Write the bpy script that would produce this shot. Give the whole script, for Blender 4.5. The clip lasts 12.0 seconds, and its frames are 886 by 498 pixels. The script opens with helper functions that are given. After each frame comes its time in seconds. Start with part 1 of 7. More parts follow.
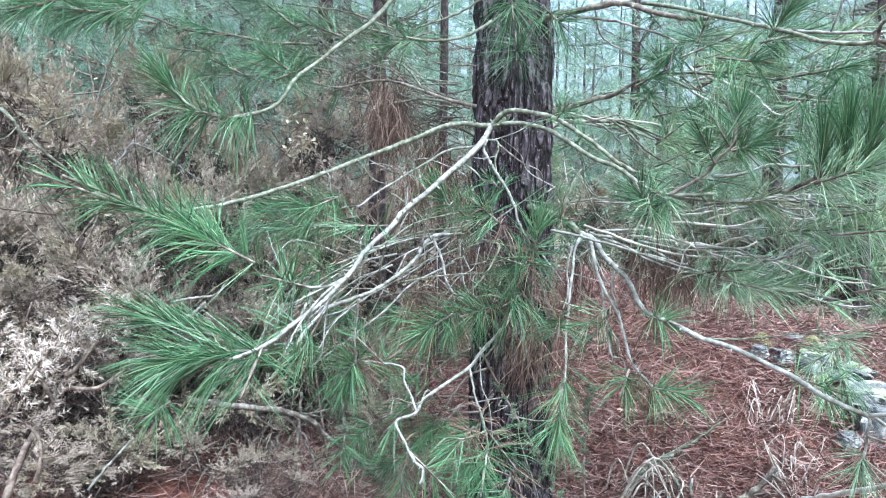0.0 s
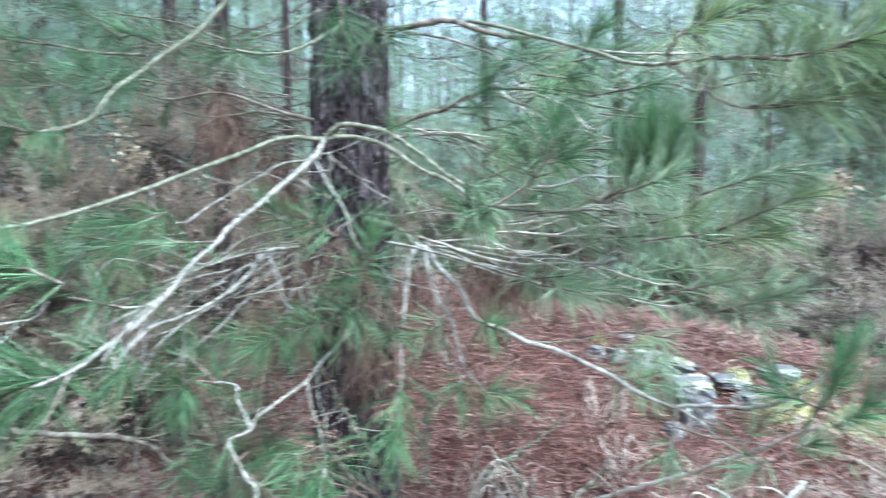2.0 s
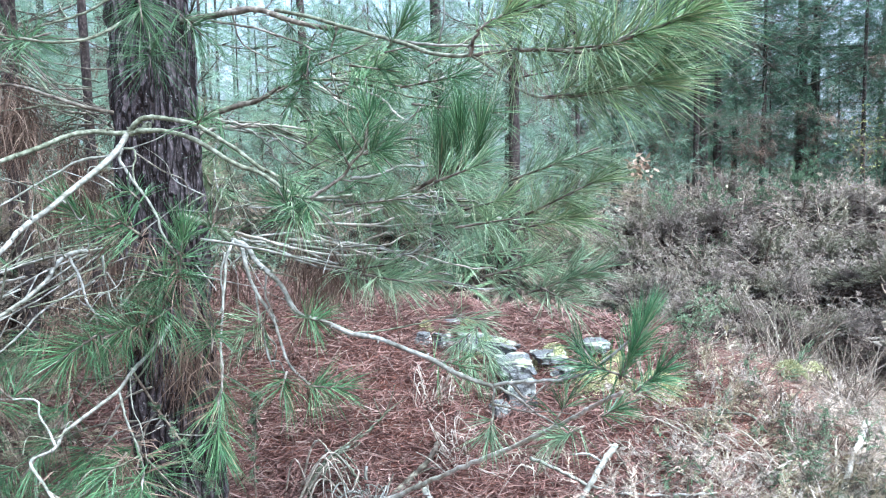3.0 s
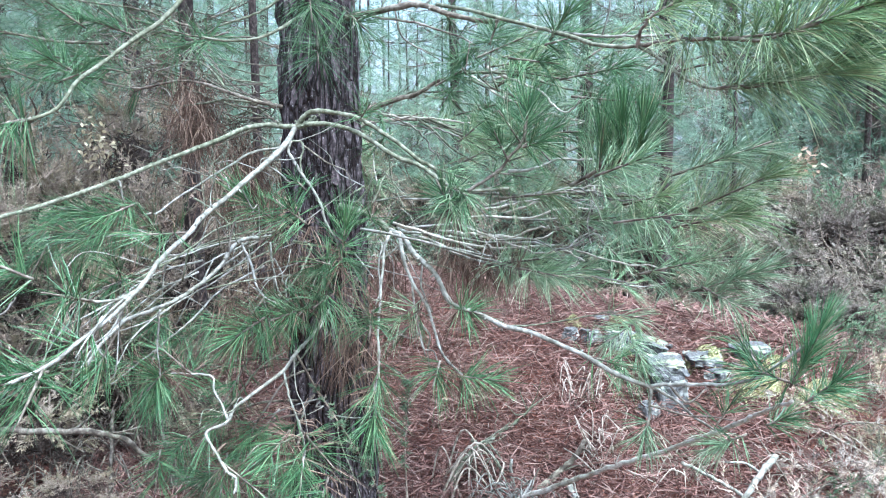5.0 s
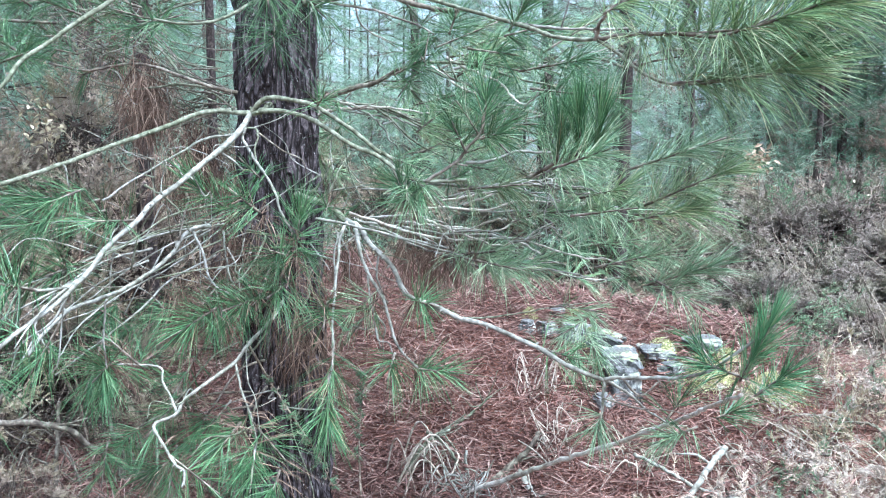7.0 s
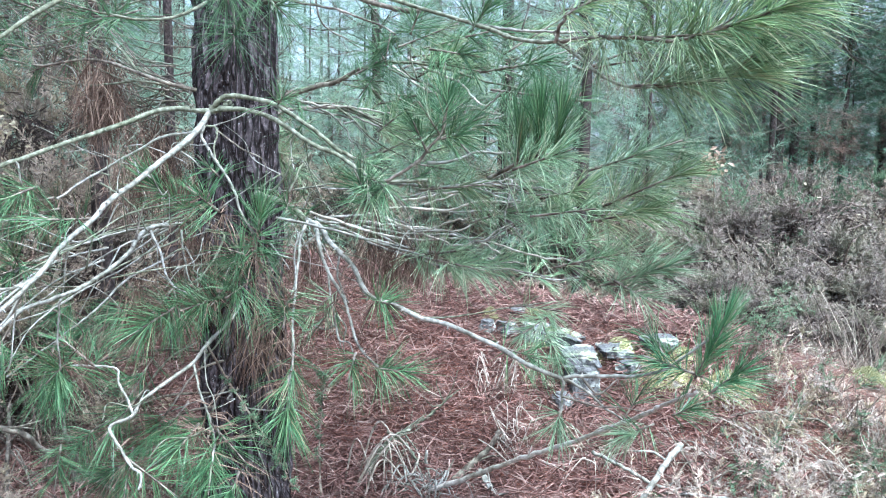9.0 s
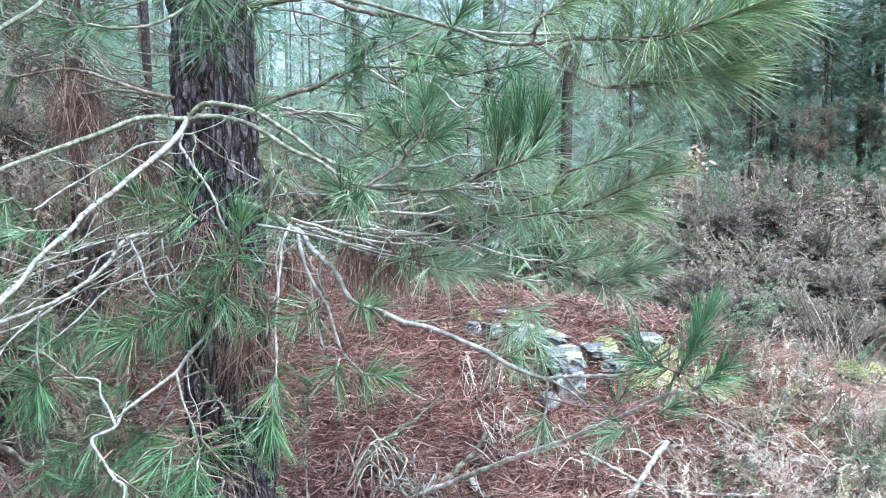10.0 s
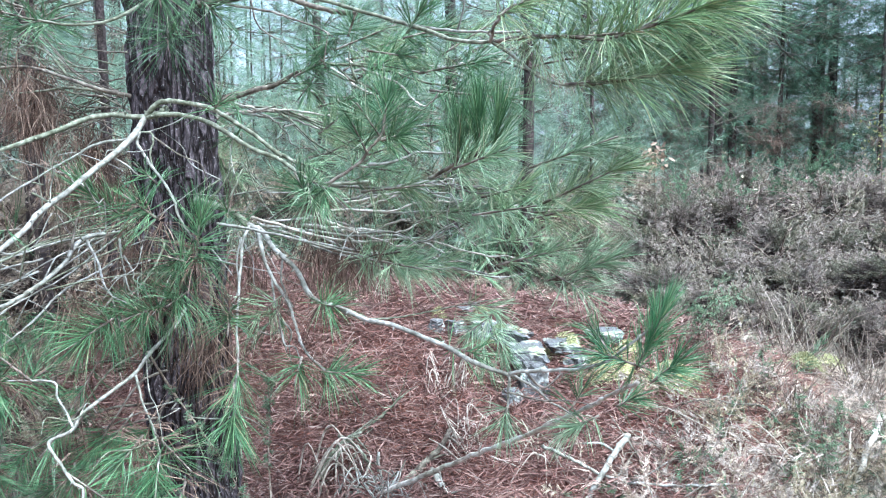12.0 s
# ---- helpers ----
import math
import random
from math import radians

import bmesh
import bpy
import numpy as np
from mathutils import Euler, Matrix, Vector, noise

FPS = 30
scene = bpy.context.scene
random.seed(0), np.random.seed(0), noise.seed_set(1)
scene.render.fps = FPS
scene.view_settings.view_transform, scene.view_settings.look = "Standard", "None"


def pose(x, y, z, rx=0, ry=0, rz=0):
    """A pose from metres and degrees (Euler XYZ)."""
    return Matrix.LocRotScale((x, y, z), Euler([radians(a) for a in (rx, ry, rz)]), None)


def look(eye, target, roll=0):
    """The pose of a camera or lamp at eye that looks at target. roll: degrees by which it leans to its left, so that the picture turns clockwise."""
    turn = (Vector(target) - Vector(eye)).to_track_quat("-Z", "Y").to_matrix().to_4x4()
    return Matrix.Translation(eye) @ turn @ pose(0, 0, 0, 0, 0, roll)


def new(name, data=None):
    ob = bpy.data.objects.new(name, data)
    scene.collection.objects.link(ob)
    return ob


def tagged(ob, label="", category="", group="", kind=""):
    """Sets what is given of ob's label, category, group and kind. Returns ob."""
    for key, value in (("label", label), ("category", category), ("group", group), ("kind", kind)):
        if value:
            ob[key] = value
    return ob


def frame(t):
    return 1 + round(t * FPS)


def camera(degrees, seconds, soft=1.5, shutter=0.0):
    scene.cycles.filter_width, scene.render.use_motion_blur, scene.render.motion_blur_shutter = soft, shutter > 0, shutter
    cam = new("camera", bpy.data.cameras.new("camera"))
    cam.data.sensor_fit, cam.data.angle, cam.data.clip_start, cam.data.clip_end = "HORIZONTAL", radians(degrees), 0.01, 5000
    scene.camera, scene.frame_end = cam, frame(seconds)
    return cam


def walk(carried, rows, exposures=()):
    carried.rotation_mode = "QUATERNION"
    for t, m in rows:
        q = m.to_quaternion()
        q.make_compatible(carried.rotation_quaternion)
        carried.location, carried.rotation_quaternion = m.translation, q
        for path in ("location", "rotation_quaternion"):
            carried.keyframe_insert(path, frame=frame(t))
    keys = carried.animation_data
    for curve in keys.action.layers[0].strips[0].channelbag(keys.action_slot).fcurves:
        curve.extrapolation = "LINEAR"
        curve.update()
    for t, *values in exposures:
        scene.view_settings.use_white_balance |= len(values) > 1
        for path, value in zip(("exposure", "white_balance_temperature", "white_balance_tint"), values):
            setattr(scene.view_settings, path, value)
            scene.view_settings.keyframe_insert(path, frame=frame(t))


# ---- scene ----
# ---- camera ----
cam = camera(58.38, 12.0, soft=1.1, shutter=0.36)


def aim(x, y, z, yaw, pitch, roll):
    a, b = radians(yaw), radians(pitch)
    way = Vector((-math.sin(a) * math.cos(b), math.cos(a) * math.cos(b), math.sin(b)))
    eye = Vector((x, y, z))
    return look(eye, eye + way, roll)


ROWS = (
    (0, -0.053, 0.015, 1.497, 3.64, -5.52, 1.04),
    (0.5, -0.054, 0.011, 1.497, 3.50, -5.28, 1.17),
    (1, -0.052, 0.007, 1.499, 3.44, -5.03, 1.11),
    (1.5, -0.047, 0.005, 1.500, 3.22, -4.65, 0.92),
    (1.7, -0.027, 0.002, 1.501, 2.00, -4.45, 0.76),
    (2, 0.022, -0.004, 1.504, -6.01, -4.64, 0.41),
    (2.5, 0.047, -0.011, 1.505, -15.08, -5.16, -0.46),
    (2.7, 0.048, -0.014, 1.504, -16.84, -5.23, -0.84),
    (3.4, 0.046, -0.014, 1.504, -18.60, -5.45, -1.15),
    (4.3, 0.030, -0.011, 1.504, -13.63, -5.68, -1.33),
    (4.5, 0.021, -0.007, 1.502, -11.66, -5.73, -1.23),
    (5, 0.015, -0.002, 1.506, -8.06, -5.75, -0.62),
    (5.5, 0.027, 0.001, 1.505, -9.42, -5.90, -0.06),
    (6, 0.028, 0.008, 1.505, -10.09, -6.00, 0.03),
    (6.5, 0.027, 0.013, 1.506, -10.40, -6.27, 0.20),
    (7, 0.025, 0.011, 1.506, -10.98, -6.43, 0.39),
    (9, 0.023, 0.006, 1.506, -13.84, -6.39, 0.84),
    (9.5, 0.028, 0.005, 1.507, -14.20, -6.29, 0.32),
    (10, 0.032, 0.004, 1.507, -14.86, -6.17, -0.25),
    (10.5, 0.032, 0.004, 1.507, -15.46, -6.13, -0.37),
    (11, 0.033, 0.002, 1.507, -16.07, -6.20, -0.14),
    (11.5, 0.036, 0.000, 1.506, -16.61, -6.27, -0.17),
    (12, 0.037, -0.005, 1.505, -17.42, -6.31, -0.49),
)
walk(cam, [(row[0], aim(*row[1:])) for row in ROWS], [(0, 1.84, 4850, 4), (12, 1.84, 4850, 4)])

# ---- light: bright overcast sky over a wood, with a broad veiled sun ----
world = bpy.data.worlds.new("overcast_sky")
scene.world = world
world.use_nodes = True
wn = world.node_tree.nodes
sky = wn.new("ShaderNodeTexSky")
sky.sky_type = "NISHITA"
sky.sun_disc = False
sky.sun_elevation, sky.sun_rotation = radians(64), radians(158)
sky.air_density, sky.dust_density, sky.ozone_density = 1.0, 10.0, 0.3
wn["Background"].inputs["Strength"].default_value = 0.15
veil = wn.new("ShaderNodeMix")
veil.data_type = "RGBA"
veil.inputs[0].default_value = 0.3
veil.inputs[7].default_value = (5.5, 5.5, 5.5, 1)
world.node_tree.links.new(sky.outputs[0], veil.inputs[6])
world.node_tree.links.new(veil.outputs[2], wn["Background"].inputs["Color"])
sun_data = bpy.data.lights.new("veiled_sun", "SUN")
sun_data.energy, sun_data.angle, sun_data.color = 2.3, radians(25), (1.0, 0.97, 0.92)
sun = new("veiled_sun", sun_data)
sun.matrix_world = look((0, 0, 30), (-10 * math.sin(radians(158)), -10 * math.cos(radians(158)), 30 - 10 * math.tan(radians(64))))


# ---- materials ----
def material(name, rough=0.7, spec=0.3):
    m = bpy.data.materials.new(name)
    m.use_nodes = True
    b = m.node_tree.nodes["Principled BSDF"]
    b.inputs["Roughness"].default_value = rough
    b.inputs["Specular IOR Level"].default_value = spec
    return m, m.node_tree.nodes, m.node_tree.links, b


def ramp(nodes, links, source, stops):
    r = nodes.new("ShaderNodeValToRGB")
    el = r.color_ramp.elements
    while len(el) < len(stops):
        el.new(0.5)
    for e, (at, c) in zip(el, stops):
        e.position, e.color = at, (*c, 1)
    links.new(source, r.inputs[0])
    return r.outputs[0]


def noise_node(nodes, links, scale, detail=4.0, stretch=(1, 1, 1), rough=0.6):
    tc, mp, n = nodes.new("ShaderNodeTexCoord"), nodes.new("ShaderNodeMapping"), nodes.new("ShaderNodeTexNoise")
    mp.inputs["Scale"].default_value = stretch
    n.inputs["Scale"].default_value, n.inputs["Detail"].default_value, n.inputs["Roughness"].default_value = scale, detail, rough
    links.new(tc.outputs["Object"], mp.inputs[0])
    links.new(mp.outputs[0], n.inputs["Vector"])
    return n.outputs["Fac"]


def mixed(nodes, links, fac, a, b, blend="MIX"):
    m = nodes.new("ShaderNodeMix")
    m.data_type, m.blend_type = "RGBA", blend
    for sock, v in ((m.inputs[0], fac), (m.inputs[6], a), (m.inputs[7], b)):
        if isinstance(v, tuple):
            sock.default_value = (*v, 1)
        elif isinstance(v, (int, float)):
            sock.default_value = v
        else:
            links.new(v, sock)
    return m.outputs[2]


def bump(nodes, links, b, height, strength, distance):
    n = nodes.new("ShaderNodeBump")
    n.inputs["Strength"].default_value, n.inputs["Distance"].default_value = strength, distance
    links.new(height, n.inputs["Height"])
    links.new(n.outputs[0], b.inputs["Normal"])


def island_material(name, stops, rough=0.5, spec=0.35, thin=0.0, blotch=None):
    """Thin blades and needles, each of its own tint, with light passing through a little."""
    m, nodes, links, b = material(name, rough, spec)
    geo, info = nodes.new("ShaderNodeNewGeometry"), nodes.new("ShaderNodeObjectInfo")
    col = ramp(nodes, links, geo.outputs["Random Per Island"], stops)
    hsv = nodes.new("ShaderNodeHueSaturation")
    vary = nodes.new("ShaderNodeMapRange")
    vary.inputs[3].default_value, vary.inputs[4].default_value = 0.75, 1.25
    links.new(info.outputs["Random"], vary.inputs[0])
    links.new(vary.outputs[0], hsv.inputs["Value"])
    patch = ramp(nodes, links, noise_node(nodes, links, 7, 3), ((0.3, (0.62, 0.6, 0.58)), (0.7, (1, 1, 1))))
    if blotch:
        col = mixed(nodes, links, 1.0, col, ramp(nodes, links, noise_node(nodes, links, 2.6, 2), ((0.45, (1, 1, 1)), (0.58, blotch))), "MULTIPLY")
    links.new(mixed(nodes, links, 1.0, col, patch, "MULTIPLY"), hsv.inputs["Color"])
    links.new(hsv.outputs[0], b.inputs["Base Color"])
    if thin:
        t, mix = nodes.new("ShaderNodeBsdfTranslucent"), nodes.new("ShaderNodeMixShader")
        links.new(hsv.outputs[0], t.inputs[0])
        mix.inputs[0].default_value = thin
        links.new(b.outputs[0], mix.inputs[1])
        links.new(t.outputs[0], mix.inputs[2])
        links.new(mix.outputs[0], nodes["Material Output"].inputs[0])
    return m


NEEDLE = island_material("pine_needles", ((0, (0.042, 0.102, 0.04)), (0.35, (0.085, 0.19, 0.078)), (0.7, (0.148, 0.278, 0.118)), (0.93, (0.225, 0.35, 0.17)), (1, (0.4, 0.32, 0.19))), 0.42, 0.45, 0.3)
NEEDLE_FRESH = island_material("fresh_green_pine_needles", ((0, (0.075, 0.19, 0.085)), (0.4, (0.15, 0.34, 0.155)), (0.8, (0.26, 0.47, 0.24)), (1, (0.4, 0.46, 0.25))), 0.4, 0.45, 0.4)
# Lit copy of the needles: the right side's brightness is put into colour
NEEDLE_LIT = island_material("lit_pine_needles", ((0, (0.19, 0.33, 0.18)), (0.4, (0.36, 0.53, 0.31)), (0.8, (0.54, 0.69, 0.45)), (1, (0.64, 0.6, 0.43))), 0.4, 0.5, 0.5)
# Pale needles, also raised in colour to brighten the right-hand branches
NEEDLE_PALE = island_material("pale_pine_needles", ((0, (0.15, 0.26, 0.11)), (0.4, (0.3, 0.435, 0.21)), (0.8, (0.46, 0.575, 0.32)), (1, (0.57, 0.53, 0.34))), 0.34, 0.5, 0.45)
# Blue-green of the pines behind, paled in colour to stand for haze
NEEDLE_FAR = island_material("hazed_blue_green_needles", ((0, (0.17, 0.28, 0.19)), (0.5, (0.32, 0.46, 0.33)), (0.9, (0.48, 0.6, 0.46)), (1, (0.54, 0.51, 0.36))), 0.45, 0.4, 0.45)
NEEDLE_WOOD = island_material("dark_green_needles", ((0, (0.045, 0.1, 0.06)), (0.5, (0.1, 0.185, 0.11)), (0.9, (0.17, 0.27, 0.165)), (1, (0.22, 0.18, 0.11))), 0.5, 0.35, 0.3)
NEEDLE_DEAD = island_material("dead_hanging_needles", ((0, (0.07, 0.044, 0.031)), (0.6, (0.175, 0.118, 0.085)), (1, (0.34, 0.26, 0.195))), 0.7, 0.2)
LITTER = island_material("fallen_needles", ((0, (0.085, 0.038, 0.03)), (0.4, (0.235, 0.118, 0.092)), (0.8, (0.36, 0.216, 0.175)), (1, (0.49, 0.375, 0.315))), 0.6, 0.3)
SPINE = island_material("dry_gorse_spines", ((0, (0.2, 0.162, 0.142)), (0.5, (0.26, 0.215, 0.188)), (0.85, (0.33, 0.277, 0.242)), (1, (0.245, 0.26, 0.18))), 0.8, 0.15, 0.0, (0.7, 0.8, 0.64))
SPINE_TAN = island_material("tan_gorse_spines", ((0, (0.36, 0.288, 0.228)), (0.5, (0.475, 0.392, 0.315)), (0.9, (0.575, 0.49, 0.4)), (1, (0.36, 0.36, 0.21))), 0.8, 0.15, 0.0, (0.74, 0.76, 0.64))
# Paler dry tips; light on the bush tops is put into this colour too
SPINE_TIP = island_material("pale_lit_gorse_tips", ((0, (0.34, 0.285, 0.245)), (0.5, (0.41, 0.35, 0.3)), (0.85, (0.48, 0.415, 0.355)), (1, (0.31, 0.33, 0.225))), 0.8, 0.15, 0.0, (0.73, 0.78, 0.67))
# Old dead spines, darkened in colour for shade inside and under the bushes
SPINE_SHADED = island_material("shaded_old_gorse_spines", ((0, (0.05, 0.038, 0.031)), (0.7, (0.09, 0.068, 0.056)), (1, (0.15, 0.118, 0.098))), 0.85, 0.15)
SPINE_PALE = island_material("bleached_gorse_spines", ((0, (0.42, 0.355, 0.29)), (0.6, (0.55, 0.475, 0.395)), (1, (0.65, 0.585, 0.5))), 0.75, 0.15)
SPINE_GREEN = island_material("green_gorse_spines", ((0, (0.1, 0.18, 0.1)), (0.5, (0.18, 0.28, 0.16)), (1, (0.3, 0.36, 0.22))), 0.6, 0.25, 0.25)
STRAW = island_material("dry_grass", ((0, (0.10, 0.075, 0.055)), (0.5, (0.25, 0.195, 0.15)), (0.95, (0.46, 0.4, 0.32)), (0.97, (0.2, 0.24, 0.12)), (1, (0.26, 0.31, 0.15))), 0.65, 0.25)
MOSS_TUFT = island_material("moss_fronds", ((0, (0.22, 0.235, 0.09)), (0.5, (0.42, 0.42, 0.205)), (1, (0.62, 0.59, 0.37))), 0.8, 0.15)
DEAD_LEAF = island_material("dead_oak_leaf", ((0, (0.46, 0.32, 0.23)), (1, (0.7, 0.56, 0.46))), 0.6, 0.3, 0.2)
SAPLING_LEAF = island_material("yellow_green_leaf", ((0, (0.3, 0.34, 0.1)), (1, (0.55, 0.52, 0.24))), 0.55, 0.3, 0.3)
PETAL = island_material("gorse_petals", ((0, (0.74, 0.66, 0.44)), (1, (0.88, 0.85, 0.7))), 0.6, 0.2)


def bark_material():
    m, nodes, links, b = material("furrowed_pine_bark", 0.85, 0.25)
    fine = noise_node(nodes, links, 130, 4, (1, 1, 0.5))
    wide = noise_node(nodes, links, 6, 3, (1, 1, 0.6))
    spots = noise_node(nodes, links, 150, 2, (1, 1, 0.8))
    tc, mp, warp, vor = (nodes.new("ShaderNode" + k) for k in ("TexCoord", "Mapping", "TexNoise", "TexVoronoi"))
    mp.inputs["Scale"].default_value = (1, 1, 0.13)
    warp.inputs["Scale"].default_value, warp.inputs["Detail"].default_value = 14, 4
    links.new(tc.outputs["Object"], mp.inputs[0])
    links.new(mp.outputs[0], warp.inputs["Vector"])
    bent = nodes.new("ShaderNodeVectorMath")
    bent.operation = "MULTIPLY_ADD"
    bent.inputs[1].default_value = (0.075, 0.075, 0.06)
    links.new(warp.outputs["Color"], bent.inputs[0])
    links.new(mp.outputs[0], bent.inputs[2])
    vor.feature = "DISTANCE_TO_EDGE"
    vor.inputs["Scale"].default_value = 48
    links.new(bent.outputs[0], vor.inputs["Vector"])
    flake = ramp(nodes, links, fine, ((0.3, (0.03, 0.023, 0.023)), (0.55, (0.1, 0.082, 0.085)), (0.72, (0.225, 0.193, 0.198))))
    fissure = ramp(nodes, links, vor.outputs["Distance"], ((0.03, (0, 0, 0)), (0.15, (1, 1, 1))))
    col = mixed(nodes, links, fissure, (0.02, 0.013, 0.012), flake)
    col = mixed(nodes, links, ramp(nodes, links, spots, ((0.66, (0, 0, 0)), (0.7, (1, 1, 1)))), col, (0.32, 0.32, 0.31))
    links.new(mixed(nodes, links, 0.8, col, ramp(nodes, links, wide, ((0.35, (0.6, 0.55, 0.55)), (0.65, (1, 1, 1)))), "MULTIPLY"), b.inputs["Base Color"])
    total = nodes.new("ShaderNodeMath")
    total.operation = "MULTIPLY_ADD"
    total.inputs[1].default_value = 0.35
    links.new(fine, total.inputs[0])
    links.new(fissure, total.inputs[2])
    bump(nodes, links, b, total.outputs[0], 1.0, 0.02)
    return m


def wood_material(name, dark, mid, pale, scale=45.0, cut=(0.35, 0.5, 0.62)):
    m, nodes, links, b = material(name, 0.75, 0.25)
    n = noise_node(nodes, links, scale, 5, (1, 1, 1), 0.65)
    big = noise_node(nodes, links, 5, 2)
    col = ramp(nodes, links, n, ((cut[0], dark), (cut[1], mid), (cut[2], pale)))
    tone = ramp(nodes, links, big, ((0.35, (0.72, 0.74, 0.66)), (0.65, (1, 1, 1))))
    links.new(mixed(nodes, links, 1.0, col, tone, "MULTIPLY"), b.inputs["Base Color"])
    bump(nodes, links, b, n, 0.5, 0.003)
    return m


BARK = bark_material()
LIMB = wood_material("lichened_grey_twig_bark", (0.07, 0.072, 0.045), (0.15, 0.155, 0.108), (0.265, 0.272, 0.208), 60)
LIMB_PALE = wood_material("bleached_twig_bark", (0.11, 0.102, 0.084), (0.24, 0.23, 0.2), (0.38, 0.368, 0.338))
LIMB_BROWN = wood_material("brown_twig_bark", (0.06, 0.048, 0.038), (0.15, 0.125, 0.1), (0.29, 0.26, 0.215))
TRUNK_FAR = wood_material("dark_far_bark", (0.018, 0.013, 0.012), (0.05, 0.036, 0.033), (0.115, 0.09, 0.082), 22)
LIMB_TAN = wood_material("tan_barkless_wood", (0.22, 0.175, 0.135), (0.4, 0.34, 0.28), (0.56, 0.5, 0.43))
LIMB_BLEACHED = wood_material("bleached_barkless_wood", (0.26, 0.225, 0.185), (0.45, 0.41, 0.355), (0.6, 0.565, 0.51))
STEM = wood_material("gorse_stem", (0.06, 0.045, 0.035), (0.15, 0.11, 0.085), (0.3, 0.25, 0.2))


def ground_material():
    m, nodes, links, b = material("needle_strewn_earth", 0.9, 0.15)
    big = noise_node(nodes, links, 0.9, 4)
    small = noise_node(nodes, links, 55, 6, (1, 1, 1), 0.7)
    red = ramp(nodes, links, small, ((0.3, (0.05, 0.022, 0.016)), (0.52, (0.16, 0.07, 0.05)), (0.72, (0.3, 0.16, 0.115))))
    tan = ramp(nodes, links, small, ((0.3, (0.045, 0.034, 0.024)), (0.52, (0.12, 0.09, 0.065)), (0.72, (0.23, 0.18, 0.135))))
    tc, sep, tilt, soft = (nodes.new("ShaderNode" + k) for k in ("TexCoord", "SeparateXYZ", "Math", "Math"))
    links.new(tc.outputs["Object"], sep.inputs[0])
    tilt.operation = soft.operation = "MULTIPLY_ADD"
    tilt.inputs[1].default_value = -0.7
    cap = nodes.new("ShaderNodeMath")
    cap.operation = "MINIMUM"
    cap.inputs[1].default_value = 4.2
    links.new(sep.outputs[1], cap.inputs[0])
    links.new(cap.outputs[0], tilt.inputs[0])
    links.new(sep.outputs[0], tilt.inputs[2])
    soft.inputs[1].default_value = 3.0
    links.new(big, soft.inputs[0])
    links.new(tilt.outputs[0], soft.inputs[2])
    shift = nodes.new("ShaderNodeMath")
    shift.operation = "SUBTRACT"
    shift.inputs[1].default_value = 1.3
    links.new(soft.outputs[0], shift.inputs[0])
    pick = ramp(nodes, links, shift.outputs[0], ((0.0, (0, 0, 0)), (1.0, (1, 1, 1))))
    links.new(mixed(nodes, links, pick, red, tan), b.inputs["Base Color"])
    bump(nodes, links, b, small, 0.9, 0.02)
    return m


def stone_material():
    m, nodes, links, b = material("lichened_granite", 0.85, 0.25)
    grain = noise_node(nodes, links, 90, 5, (1, 1, 1), 0.7)
    patch = noise_node(nodes, links, 14, 5)
    moss = noise_node(nodes, links, 9, 6)
    stone = ramp(nodes, links, grain, ((0.3, (0.035, 0.033, 0.03)), (0.55, (0.11, 0.11, 0.108)), (0.75, (0.2, 0.2, 0.195))))
    lich = mixed(nodes, links, ramp(nodes, links, patch, ((0.52, (0, 0, 0)), (0.6, (1, 1, 1)))), stone, (0.31, 0.32, 0.29))
    geo, sep = nodes.new("ShaderNodeNewGeometry"), nodes.new("ShaderNodeSeparateXYZ")
    links.new(geo.outputs["Normal"], sep.inputs[0])
    mul = nodes.new("ShaderNodeMath")
    mul.operation = "MULTIPLY"
    links.new(sep.outputs[2], mul.inputs[0])
    links.new(moss, mul.inputs[1])
    mossy = ramp(nodes, links, mul.outputs[0], ((0.44, (0, 0, 0)), (0.7, (1, 1, 1))))
    links.new(mixed(nodes, links, mossy, lich, (0.17, 0.2, 0.065)), b.inputs["Base Color"])
    bump(nodes, links, b, grain, 0.6, 0.008)
    return m


GROUND, STONE = ground_material(), stone_material()


# ---- building helpers ----
rng = np.random.default_rng(7)
UP = np.array([0.0, 0.0, 1.0])


def tri_mesh(name, verts, faces, mat, smooth=False):
    me = bpy.data.meshes.new(name)
    verts, faces = np.asarray(verts, np.float32), np.asarray(faces, np.int32)
    me.vertices.add(len(verts))
    me.vertices.foreach_set("co", verts.ravel())
    me.loops.add(faces.size)
    me.loops.foreach_set("vertex_index", faces.ravel())
    me.polygons.add(len(faces))
    me.polygons.foreach_set("loop_start", np.arange(0, faces.size, faces.shape[1], dtype=np.int32))
    me.polygons.foreach_set("use_smooth", np.full(len(faces), smooth))
    me.update(calc_edges=True)
    me.materials.append(mat)
    return me


def part(name, me, parent, label=""):
    ob = new(name, me)
    ob.parent = parent
    return tagged(ob, label) if label else ob


def unit(v):
    v = np.asarray(v, float)
    return v / np.maximum(np.linalg.norm(v, axis=-1, keepdims=True), 1e-9)


class Heap:
    """Vertices and triangles gathered for one mesh."""

    def __init__(self):
        self.v, self.f, self.n = [], [], 0

    def add(self, v, f):
        self.v.append(np.asarray(v, float).reshape(-1, 3))
        self.f.append(np.asarray(f, int) + self.n)
        self.n += len(self.v[-1])

    def mesh(self, name, mat, smooth=False):
        return tri_mesh(name, np.concatenate(self.v), np.concatenate(self.f), mat, smooth)


